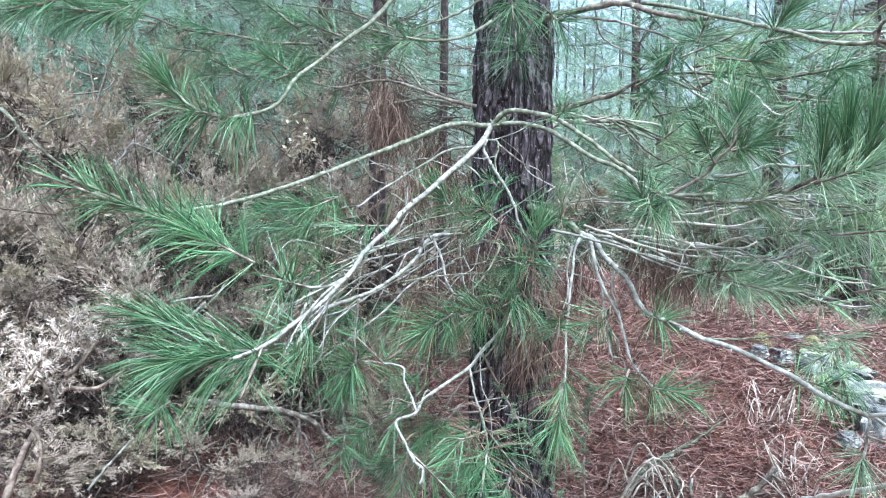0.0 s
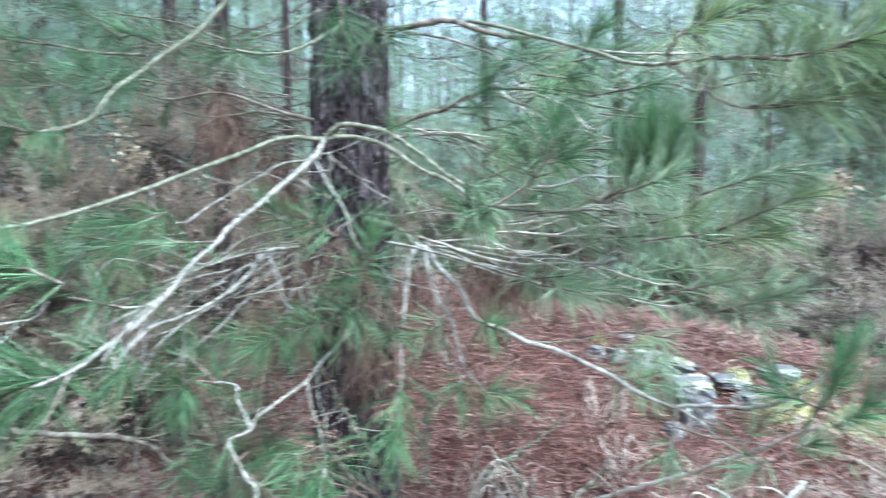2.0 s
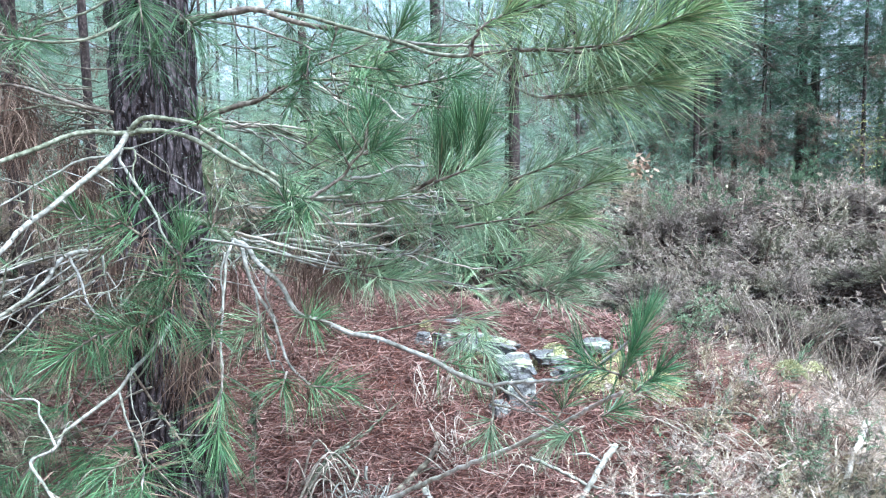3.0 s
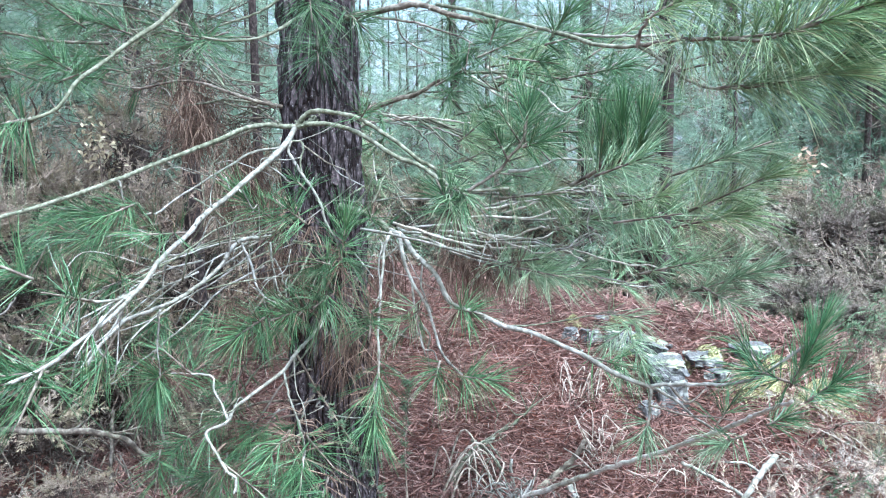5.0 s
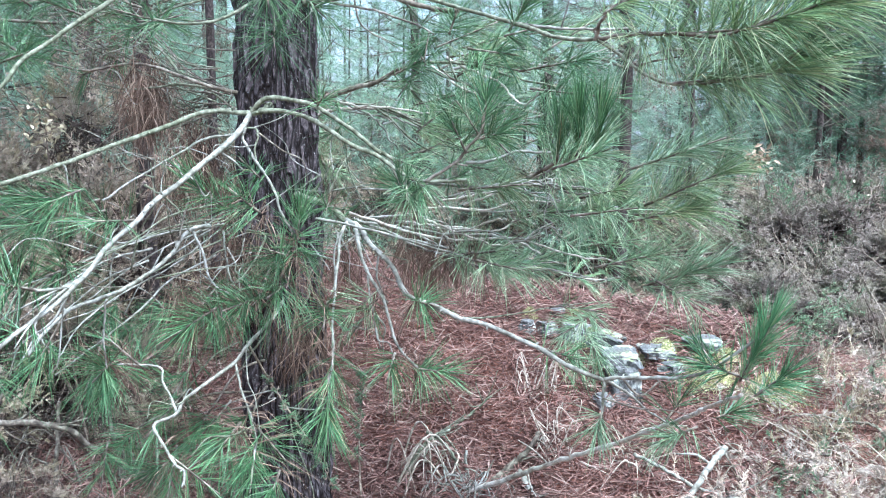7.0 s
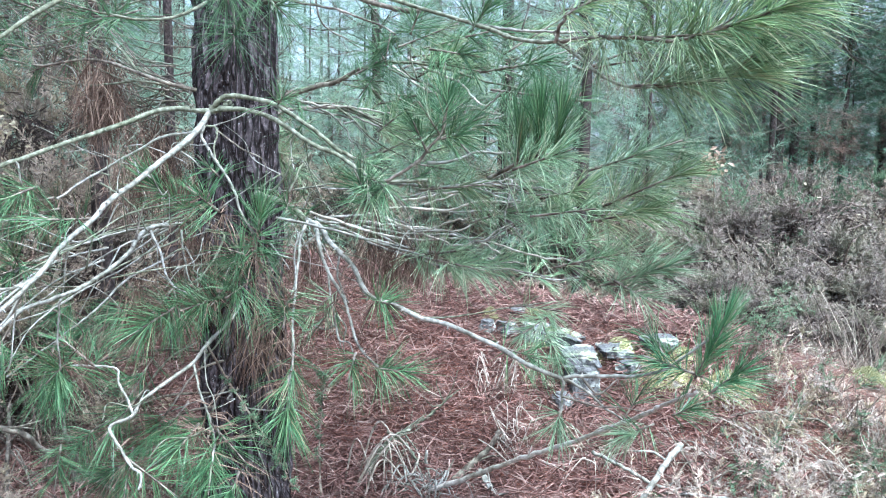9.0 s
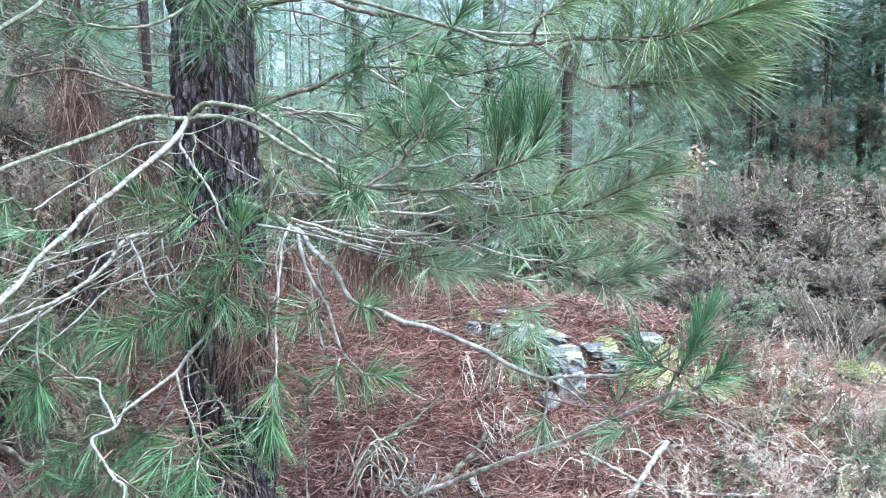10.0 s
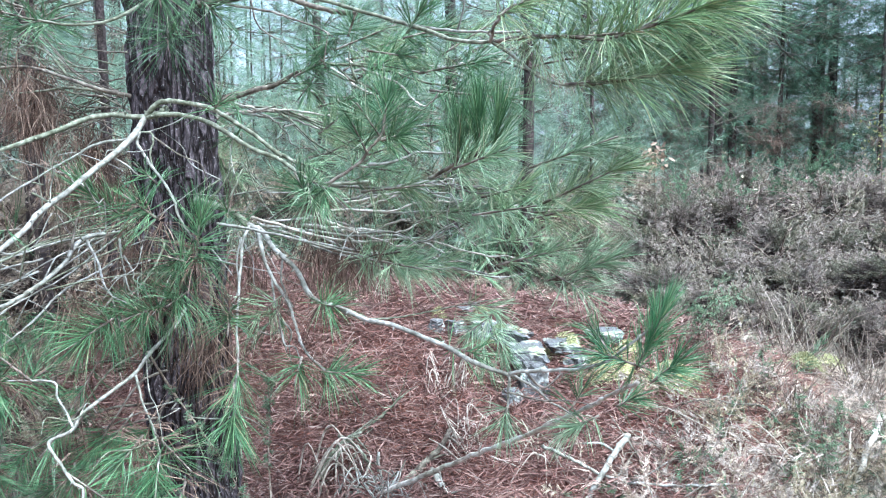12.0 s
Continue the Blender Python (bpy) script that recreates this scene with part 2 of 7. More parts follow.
def curve_through(points, steps):
    """A smooth line (Catmull-Rom) through the given places."""
    p = np.asarray(points, float)
    if len(p) == 2:
        p = np.array([p[0], (p[0] + p[1]) / 2, p[1]])
    p = np.vstack([2 * p[0] - p[1], p, 2 * p[-1] - p[-2]])
    out = []
    for i in range(1, len(p) - 2):
        t = np.linspace(0, 1, steps, endpoint=False)[:, None]
        a, b, c, d = p[i - 1], p[i], p[i + 1], p[i + 2]
        out.append(0.5 * (2 * b + (c - a) * t + (2 * a - 5 * b + 4 * c - d) * t**2 + (3 * b - a - 3 * c + d) * t**3))
    return np.vstack([*out, p[-2][None]])


def tube(line, r0, r1, sides=8, knots=0.0, power=1.0):
    """A tapered, slightly knotty tube along a line."""
    line = np.asarray(line, float)
    n = len(line)
    tan = unit(np.gradient(line, axis=0))
    ref = np.array([0.31, 0.2, 0.93]) if abs(tan[0] @ np.array([0.31, 0.2, 0.93])) < 0.95 else np.array([1.0, 0, 0])
    u = unit(np.cross(tan, ref))
    w = np.cross(tan, u)
    s = np.linspace(0, 1, n) ** power
    r = r0 + (r1 - r0) * s
    if knots:
        r = r * (1 + knots * rng.normal(0, 1, n).clip(-1.5, 2.2))
    ang = np.linspace(0, 2 * np.pi, sides, endpoint=False)
    ring = np.cos(ang)[None, :, None] * u[:, None] + np.sin(ang)[None, :, None] * w[:, None]
    v = (line[:, None] + ring * r[:, None, None]).reshape(-1, 3)
    i, j = np.meshgrid(np.arange(n - 1), np.arange(sides), indexing="ij")
    a, b = i * sides + j, i * sides + (j + 1) % sides
    c, d = a + sides, b + sides
    f = np.concatenate([np.stack([a, b, d], -1).reshape(-1, 3), np.stack([a, d, c], -1).reshape(-1, 3)])
    v = np.vstack([v, line[0][None], line[-1][None]])
    k = np.arange(sides)
    caps = np.concatenate([np.stack([0 * k + n * sides, (k + 1) % sides, k], -1), np.stack([0 * k + n * sides + 1, (n - 1) * sides + k, (n - 1) * sides + (k + 1) % sides], -1)])
    return v, np.concatenate([f, caps])


def blades(base, way, length, width, droop=0.2, detail=2):
    """Needles: detail 2 bent prisms, 1 straight three-sided spikes, 0 flat slivers."""
    base, way = np.asarray(base, float), unit(way)
    n = len(base)
    length, width = np.broadcast_to(length, n)[:, None], np.broadcast_to(width, n)[:, None]
    droop = np.broadcast_to(droop, n)[:, None]
    side = unit(np.cross(way, rng.normal(size=(n, 3))))
    other = np.cross(way, side)
    tip = base + way * length - UP * droop * length
    k = np.arange(n)[:, None]
    if detail == 0:
        v = np.stack([base + side * width / 2, base - side * width / 2, tip], 1)
        return v.reshape(-1, 3), k * 3 + np.array([[0, 1, 2]])
    corners = [side, -0.5 * side + 0.87 * other, -0.5 * side - 0.87 * other]
    if detail == 1:
        v = np.stack([*(base + c * width / 2 for c in corners), tip], 1)
        f = np.array([[0, 1, 3], [1, 2, 3], [2, 0, 3]])
        return v.reshape(-1, 3), (k[:, :, None] * 4 + f).reshape(-1, 3)
    curl = side * length * rng.normal(0, 0.045, n)[:, None]
    mid = base + way * length * 0.52 - UP * droop * length * 0.22
    tip = tip + curl
    v = np.stack([*(base + c * width / 2 for c in corners), *(mid + c * width / 2 for c in corners), tip], 1)
    f = np.array([[0, 1, 4], [0, 4, 3], [1, 2, 5], [1, 5, 4], [2, 0, 3], [2, 3, 5], [3, 4, 6], [4, 5, 6], [5, 3, 6]])
    return v.reshape(-1, 3), (k[:, :, None] * 7 + f).reshape(-1, 3)


def shoot_needles(base, tip, count, length, open0=60, open1=22, droop=0.2, width=0.00135, detail=2):
    """Needles set round a shoot from base to tip, wide open behind and closing towards the bud."""
    base, tip = np.asarray(base, float), np.asarray(tip, float)
    axis = unit(tip - base)
    held = 3 if detail == 2 else 1
    groups = max(int(count * 0.8) // held, 4) if held > 1 else count
    s = rng.random(groups) ** 0.75
    theta = np.radians(open0 + (open1 - open0) * s + rng.normal(0, 13 if held > 1 else 9, groups))
    around = unit(np.cross(axis, rng.normal(size=(groups, 3))))
    way = axis * np.cos(theta)[:, None] + around * np.sin(theta)[:, None]
    if held > 1:
        s, way = np.repeat(s, held), unit(np.repeat(way, held, 0) + rng.normal(0, 0.1, (groups * held, 3)))
    count = len(s)
    at = base + (tip - base) * s[:, None]
    return blades(at, way, length * rng.uniform(0.7, 1.08, count), width, droop * rng.uniform(0.3, 1.6, count), detail)


# ---- ground: one sheet to the horizon, with a needle-covered bank of old stones ----
CREST_A, CREST_B = np.array([0.15, 3.9]), np.array([2.1, 2.65])


def swell(x, y, s, seed=0.0):
    return np.sin(x * s + 1.3 + seed) * np.cos(y * s * 1.13 + 0.7 + seed) + 0.5 * np.sin(x * s * 2.3 + y * s * 1.7 + seed)


def height(x, y):
    x, y = np.asarray(x, float), np.asarray(y, float)
    rise = np.clip(y / 2.3, 0, 1)
    z = 0.42 * rise * rise * (3 - 2 * rise)
    d = CREST_B - CREST_A
    s = np.clip(((x - CREST_A[0]) * d[0] + (y - CREST_A[1]) * d[1]) / (d @ d), 0, 1)
    away = np.hypot(x - CREST_A[0] - s * d[0], y - CREST_A[1] - s * d[1])
    z = z + (0.6 - 0.24 * s) * np.exp(-((away / 0.68) ** 2))
    z = z + 0.02 * swell(x, y, 3.1) + 0.008 * swell(x, y, 9.0, 2.0)
    return z + 0.25 * np.clip((np.hypot(x, y) - 8) / 30, 0, 4) * (1 + 0.4 * swell(x, y, 0.07))


def build_ground():
    near = np.concatenate([np.linspace(-600, -12, 14), np.linspace(-10, -3.2, 20), np.arange(-3, 5.5, 0.05), np.linspace(5.7, 16, 30), np.linspace(20, 600, 16)])
    deep = np.concatenate([np.linspace(-600, -12, 14), np.linspace(-10, 0.6, 22), np.arange(0.7, 6.5, 0.05), np.linspace(6.8, 18, 30), np.linspace(22, 600, 16)])
    gx, gy = np.meshgrid(near, deep, indexing="ij")
    v = np.stack([gx, gy, height(gx, gy)], -1).reshape(-1, 3)
    m = len(deep)
    i, j = np.meshgrid(np.arange(len(near) - 1), np.arange(m - 1), indexing="ij")
    a = i * m + j
    f = np.stack([a, a + m, a + m + 1, a + 1], -1).reshape(-1, 4)
    tagged(new("ground", tri_mesh("ground", v, f, GROUND, True)), "uneven woodland ground strewn with red-brown pine needles", "ground", kind="structure")


build_ground()


def scatter(count, x0, x1, y0, y1, keep=None):
    x, y = rng.uniform(x0, x1, count), rng.uniform(y0, y1, count)
    if keep is not None:
        k = keep(x, y)
        x, y = x[k], y[k]
    return np.stack([x, y, height(x, y)], -1)


def litter(name, label, category, mat, places, length, width, tilt, lift, sweep=0.0):
    n = len(places)
    a, e = rng.uniform(0, 2 * np.pi, n), rng.normal(0, tilt, n)
    way = np.stack([np.cos(a) * np.cos(e), np.sin(a) * np.cos(e), np.sin(e)], -1)
    base = places - way * length / 2 + UP * rng.uniform(0.002, lift, n)[:, None]
    v, f = blades(base, way, length * rng.uniform(0.6, 1.15, n), width, sweep * rng.uniform(-1, 1, n), 1)
    return tagged(new(name, tri_mesh(name, v, f, mat)), label, category, kind="stuff")


def bank_only(x, y):
    open_right = 1.5 + 0.7 * (y - 2.05)
    return (x < open_right + 0.25 * rng.normal(size=len(x))) | (rng.random(len(x)) < 0.02)


litter("needle_litter", "thick bed of fallen red-brown pine needles", "pine litter", LITTER, np.vstack([scatter(52000, -0.9, 2.1, 1.9, 4.2, bank_only), scatter(16000, -2.4, 3.0, 1.3, 5.4, bank_only)]), 0.14, 0.0043, 0.36, 0.06, 0.2)


# ---- the pine in front ----
PINE = tagged(new("pine_tree"), "pine with dark furrowed trunk, pale drooping branches, long green needles", "tree", "pines")
PINE.location = (0, 0, 0)


def furrowed_trunk(line, r0, r1, around=150, rows=420, depth=0.016):
    line = curve_through(line, rows // (len(line) - 1))
    n = len(line)
    ang = np.linspace(0, 2 * np.pi, around, endpoint=False)
    aa, zz = np.meshgrid(ang, line[:, 2])
    rel = np.zeros_like(aa)
    for i in range(n):
        z = line[i, 2]
        for j in range(around):
            p = Vector((math.cos(ang[j]) * 2.6, math.sin(ang[j]) * 2.6, z * 5.5))
            warp = noise.noise(p * 0.9) * 0.6
            q = Vector((p.x * 1.35 + warp, p.y * 1.35 + warp, p.z * 0.75))
            d, _ = noise.voronoi(q)
            rel[i, j] = min((d[1] - d[0]) * 2.2, 1.0) + 0.35 * noise.noise(p * 5)
    r = (r0 + (r1 - r0) * np.linspace(0, 1, n))[:, None] + depth * (rel - 0.7)
    r *= 1 + 0.25 * np.exp(-np.maximum(zz - zz.min(), 0) / 0.15)
    v = np.stack([line[:, 0:1] + r * np.cos(aa), line[:, 1:2] + r * np.sin(aa), zz], -1).reshape(-1, 3)
    i, j = np.meshgrid(np.arange(n - 1), np.arange(around), indexing="ij")
    a, b = i * around + j, i * around + (j + 1) % around
    f = np.stack([a, b, b + around, a + around], -1).reshape(-1, 4)
    return tri_mesh("trunk", v, f, BARK, False)


GROWN = []


def limb(r0, r1, *points, mat=None, wobble=0.004, parent=None):
    """One branch of the front pine: a knotty, slightly crooked tapered rod through a few places."""
    line = curve_through(points, 7)
    n = len(line)
    shake = np.cumsum(rng.normal(0, 1, (n, 3)), 0)
    shake -= np.linspace(0, 1, n)[:, None] * shake[-1]
    line = line + wobble * shake / max(np.sqrt(n), 1)
    heap = Heap()
    r0, r1 = 0.84 * r0, 0.84 * r1
    heap.add(*tube(line, r0, r1, 8, 0.07, 0.8))
    for k in range(3, n - 2, 4):
        if rng.random() < 0.5:
            t = unit(line[k + 1] - line[k])
            side = unit(np.cross(t, rng.normal(size=3)))
            r = r0 + (r1 - r0) * k / n
            heap.add(*tube([line[k], line[k] + (side + 0.4 * t) * r * 2.2], r * 0.5, r * 0.3, 5))
    ob = part("branch", heap.mesh("branch", mat or LIMB, True), parent or PINE)
    GROWN.append((ob, line))
    return ob


def nearest_limb(p):
    return min(GROWN, key=lambda it: np.min(((it[1] - p) ** 2).sum(1)))[0]


def shoot(base, tip, count=130, length=0.13, open0=60, open1=22, droop=0.2, mat=None, stem=0.003):
    """A shoot with its needles and bud, as part of the branch it grows on."""
    heap = Heap()
    heap.add(*shoot_needles(base, tip, count, length, open0, open1, droop * 0.6))
    host = nearest_limb(np.asarray(base, float))
    ob = part("needle_tuft", heap.mesh("needle_tuft", mat or NEEDLE), host)
    axis = np.asarray(tip, float) - np.asarray(base, float)
    if base[2] < 1.42 and -0.75 < base[0] < 0.5 and base[1] > 1.6:
        old = Heap()
        back = np.asarray(base, float) - 0.4 * axis
        old.add(*shoot_needles(back, np.asarray(base, float) + 0.3 * axis, count // 3, length * 0.9, 115, 75, 0.45))
        part("dead_needle_clump", old.mesh("dead_needle_clump", NEEDLE_DEAD), host, "tan dead needles still held by the shoot")
    twig = Heap()
    twig.add(*tube(curve_through([base, np.asarray(tip, float) + 0.03 * unit(axis)], 4), stem, stem * 0.6, 6, 0.1))
    part("twig", twig.mesh("twig", LIMB_BROWN, True), host)
    return ob


TRUNK_LINE = [(0.015, 2.225, 0.360), (0.006, 2.280, 0.964), (-0.003, 2.331, 1.519), (-0.011, 2.376, 2.009), (-0.024, 2.450, 2.825)]
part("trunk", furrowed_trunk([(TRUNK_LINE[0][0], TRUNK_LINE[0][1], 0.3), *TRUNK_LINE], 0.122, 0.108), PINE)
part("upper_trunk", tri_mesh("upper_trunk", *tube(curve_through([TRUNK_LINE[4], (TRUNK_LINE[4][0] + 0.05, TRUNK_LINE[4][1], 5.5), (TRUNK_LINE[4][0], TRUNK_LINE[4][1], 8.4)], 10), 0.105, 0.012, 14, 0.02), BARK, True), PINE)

limb(0.01025, 0.008925, (-0.023, 2.241, 1.651), (-0.046, 2.137, 1.628), (-0.066, 2.034, 1.615))
limb(0.00779, 0.00306, (-0.066, 2.034, 1.615), (-0.158, 1.978, 1.615), (-0.234, 1.900, 1.581), (-0.289, 1.813, 1.550), (-0.363, 1.724, 1.513), (-0.421, 1.648, 1.484), (-0.486, 1.540, 1.453), (-0.535, 1.485, 1.435), (-0.594, 1.410, 1.421), (-0.653, 1.356, 1.423), (-0.689, 1.306, 1.449), (-0.748, 1.255, 1.481))
limb(0.008856, 0.00357, (-0.066, 2.034, 1.615), (-0.094, 1.957, 1.566), (-0.143, 1.869, 1.512), (-0.177, 1.793, 1.479), (-0.213, 1.707, 1.443), (-0.245, 1.622, 1.410), (-0.256, 1.578, 1.386), (-0.288, 1.493, 1.352), (-0.312, 1.407, 1.308), (-0.348, 1.331, 1.269), (-0.383, 1.275, 1.239), (-0.408, 1.232, 1.220), (-0.448, 1.188, 1.206), mat=LIMB_PALE)
limb(0.0041, 0.00255, (-0.312, 1.407, 1.308), (-0.340, 1.384, 1.293), (-0.375, 1.362, 1.295), (-0.407, 1.350, 1.305), mat=LIMB_PALE)
limb(0.00861, 0.0051, (-0.066, 2.034, 1.615), (-0.040, 2.018, 1.642), (-0.013, 2.010, 1.653), (0.029, 1.993, 1.649), (0.076, 1.974, 1.637), (0.129, 1.944, 1.606), (0.180, 1.914, 1.569), (0.225, 1.893, 1.530), (0.266, 1.863, 1.505))
limb(0.00861, 0.00425, (-0.066, 2.034, 1.615), (-0.019, 2.007, 1.622), (0.036, 1.990, 1.616), (0.096, 1.941, 1.589), (0.165, 1.890, 1.542), (0.224, 1.841, 1.513), (0.280, 1.790, 1.470), (0.325, 1.741, 1.458), (0.410, 1.727, 1.462))
limb(0.00492, 0.002975, (-0.076, 1.979, 1.577), (-0.080, 1.967, 1.549), (-0.051, 1.924, 1.501), (-0.030, 1.912, 1.468), (-0.009, 1.899, 1.428), (0.005, 1.876, 1.383), (0.032, 1.853, 1.333), mat=LIMB_PALE)
limb(0.00328, 0.00255, (-0.071, 1.980, 1.577), (-0.048, 1.960, 1.567), (-0.050, 1.946, 1.528), (-0.048, 1.933, 1.494))
limb(0.0041, 0.00255, (-0.103, 2.047, 1.565), (-0.172, 2.001, 1.552), (-0.225, 1.965, 1.518), (-0.287, 1.907, 1.476), (-0.332, 1.851, 1.443), (-0.363, 1.796, 1.415), mat=LIMB_PALE)
limb(0.00328, 0.002125, (-0.126, 1.921, 1.518), (-0.098, 1.921, 1.500), (-0.077, 1.920, 1.476), mat=LIMB_PALE)
limb(0.00246, 0.0017, (-0.402, 1.660, 1.493), (-0.397, 1.658, 1.472), (-0.396, 1.666, 1.446), mat=LIMB_PALE)
limb(0.00697, 0.002975, (-0.266, 1.900, 1.936), (-0.332, 1.817, 1.836), (-0.387, 1.768, 1.784), (-0.438, 1.720, 1.728), (-0.475, 1.673, 1.686), (-0.498, 1.627, 1.635), (-0.538, 1.602, 1.610), (-0.588, 1.578, 1.599), (-0.637, 1.556, 1.610), (-0.685, 1.537, 1.651))
limb(0.00779, 0.0034, (-0.111, 2.289, 1.684), (-0.175, 2.286, 1.696), (-0.244, 2.335, 1.723), (-0.356, 2.432, 1.765), (-0.432, 2.479, 1.776), (-0.546, 2.521, 1.759), (-0.665, 2.566, 1.780), mat=LIMB_BROWN)
limb(0.00492, 0.00255, (-0.274, 2.385, 1.743), (-0.323, 2.438, 1.803), (-0.381, 2.488, 1.835), (-0.476, 2.532, 1.831), (-0.618, 2.520, 1.796))
limb(0.00492, 0.00255, (-0.195, 2.336, 1.703), (-0.281, 2.382, 1.714), (-0.354, 2.427, 1.706), (-0.473, 2.521, 1.710), (-0.621, 2.617, 1.759))
limb(0.00656, 0.00255, (-0.039, 2.216, 1.929), (-0.068, 2.109, 1.887), (-0.138, 2.050, 1.837), (-0.223, 2.044, 1.827), (-0.323, 2.038, 1.834), (-0.451, 2.032, 1.848))
limb(0.00492, 0.00255, (-0.086, 2.268, 1.985), (-0.179, 2.257, 1.929), (-0.272, 2.248, 1.895), (-0.349, 2.239, 1.839))
limb(0.01148, 0.00425, (0.105, 2.301, 1.669), (0.187, 2.258, 1.697), (0.258, 2.214, 1.714), (0.324, 2.171, 1.748), (0.402, 2.127, 1.765), mat=LIMB_BROWN)
limb(0.0041, 0.00255, (0.288, 2.266, 1.715), (0.359, 2.269, 1.704), (0.422, 2.272, 1.689), (0.508, 2.278, 1.694), (0.578, 2.283, 1.702))
limb(0.00492, 0.00255, (0.150, 2.353, 1.661), (0.258, 2.309, 1.660), (0.345, 2.261, 1.627), (0.414, 2.212, 1.595), (0.485, 2.165, 1.582), (0.582, 2.171, 1.577))
limb(0.00492, 0.00255, (0.261, 2.310, 1.660), (0.315, 2.258, 1.611), (0.369, 2.206, 1.556), (0.450, 2.156, 1.509))
limb(0.0041, 0.00255, (0.266, 2.309, 1.655), (0.361, 2.262, 1.619), (0.441, 2.262, 1.574), (0.497, 2.261, 1.528))
limb(0.0123, 0.0068, (0.059, 2.322, 1.932), (0.130, 2.226, 1.933), (0.193, 2.129, 1.931), (0.258, 2.083, 1.931), (0.334, 2.034, 1.897), (0.399, 1.985, 1.872), (0.446, 1.937, 1.866), mat=LIMB_BROWN)
limb(0.00492, 0.00255, (0.140, 2.175, 1.915), (0.209, 2.127, 1.897), (0.274, 2.079, 1.877), (0.350, 2.030, 1.841), (0.380, 1.979, 1.813), mat=LIMB_BROWN)
limb(0.00328, 0.0017, (0.200, 2.180, 1.931), (0.216, 2.175, 1.865), (0.262, 2.175, 1.833), (0.323, 2.175, 1.800), mat=LIMB_BROWN)
limb(0.01148, 0.0102, (0.038, 2.222, 1.407), (0.080, 2.144, 1.399), (0.115, 2.105, 1.390), (0.142, 2.074, 1.371), (0.165, 2.024, 1.352))
limb(0.0082, 0.005525, (0.165, 2.024, 1.352), (0.198, 1.984, 1.336), (0.210, 1.942, 1.309), (0.236, 1.901, 1.280), (0.265, 1.870, 1.251), (0.283, 1.816, 1.207), (0.305, 1.796, 1.186), (0.350, 1.767, 1.173), (0.399, 1.718, 1.154), (0.454, 1.700, 1.141), (0.498, 1.651, 1.124), (0.549, 1.602, 1.103), (0.585, 1.552, 1.084), (0.616, 1.522, 1.072), (0.648, 1.493, 1.062), mat=LIMB_PALE)
limb(0.00492, 0.0034, (0.649, 1.493, 1.065), (0.674, 1.463, 1.076), (0.724, 1.425, 1.085), (0.758, 1.380, 1.097), (0.802, 1.345, 1.119), (0.838, 1.303, 1.165), (0.879, 1.273, 1.216), mat=LIMB_PALE)
limb(0.0041, 0.00255, (0.649, 1.493, 1.065), (0.691, 1.489, 1.040), (0.728, 1.498, 1.009), (0.769, 1.517, 0.977), (0.813, 1.535, 0.950), mat=LIMB_PALE)
limb(0.00369, 0.00255, (0.648, 1.493, 1.065), (0.648, 1.490, 1.031), (0.648, 1.498, 0.999), (0.642, 1.496, 0.975), mat=LIMB_PALE)
limb(0.00615, 0.0034, (0.186, 2.004, 1.346), (0.185, 1.941, 1.315), (0.192, 1.917, 1.270), (0.206, 1.894, 1.233), (0.234, 1.861, 1.185), (0.250, 1.827, 1.132), (0.267, 1.803, 1.073), (0.310, 1.781, 1.028), mat=LIMB_PALE)
limb(0.00328, 0.00255, (0.210, 1.942, 1.309), (0.232, 1.920, 1.280), (0.227, 1.907, 1.245), (0.232, 1.884, 1.208), (0.251, 1.861, 1.166), mat=LIMB_PALE)
limb(0.00328, 0.0017, (0.208, 1.894, 1.233), (0.213, 1.880, 1.181), (0.221, 1.865, 1.124), (0.233, 1.850, 1.060), mat=LIMB_PALE)
limb(0.00451, 0.00255, (0.167, 2.014, 1.350), (0.150, 1.969, 1.318), (0.138, 1.912, 1.249), (0.127, 1.865, 1.188), (0.117, 1.819, 1.130), (0.115, 1.793, 1.070), (0.107, 1.767, 1.011), (0.105, 1.742, 0.954), mat=LIMB_PALE)
limb(0.00328, 0.0017, (0.146, 2.020, 1.321), (0.131, 1.994, 1.266), (0.130, 1.957, 1.200), (0.107, 1.901, 1.154), mat=LIMB_PALE)
limb(0.00492, 0.00255, (0.195, 2.025, 1.347), (0.267, 2.079, 1.336), (0.332, 2.111, 1.317), (0.426, 2.133, 1.273), (0.502, 2.135, 1.241), (0.592, 2.137, 1.204), (0.682, 2.142, 1.205), (0.771, 2.149, 1.220), mat=LIMB_PALE)
limb(0.00328, 0.0017, (0.305, 2.131, 1.337), (0.421, 2.187, 1.313), (0.452, 2.186, 1.291), (0.514, 2.156, 1.242), mat=LIMB_PALE)
limb(0.0041, 0.002125, (0.223, 2.078, 1.354), (0.364, 2.137, 1.353), (0.482, 2.190, 1.314), (0.575, 2.191, 1.263), (0.683, 2.195, 1.234), (0.791, 2.197, 1.183), (0.892, 2.151, 1.166), (0.957, 2.106, 1.180), mat=LIMB_PALE)
limb(0.00287, 0.0017, (0.384, 1.727, 1.151), (0.466, 1.741, 1.149), (0.549, 1.777, 1.150), (0.656, 1.834, 1.151), (0.781, 1.891, 1.148))
limb(0.00451, 0.00255, (0.102, 2.123, 1.385), (0.124, 2.127, 1.408), (0.145, 2.132, 1.446), (0.157, 2.185, 1.475), (0.192, 2.242, 1.522))
limb(0.00328, 0.0017, (0.143, 2.180, 1.422), (0.210, 2.235, 1.429), (0.272, 2.238, 1.427), (0.382, 2.244, 1.417))
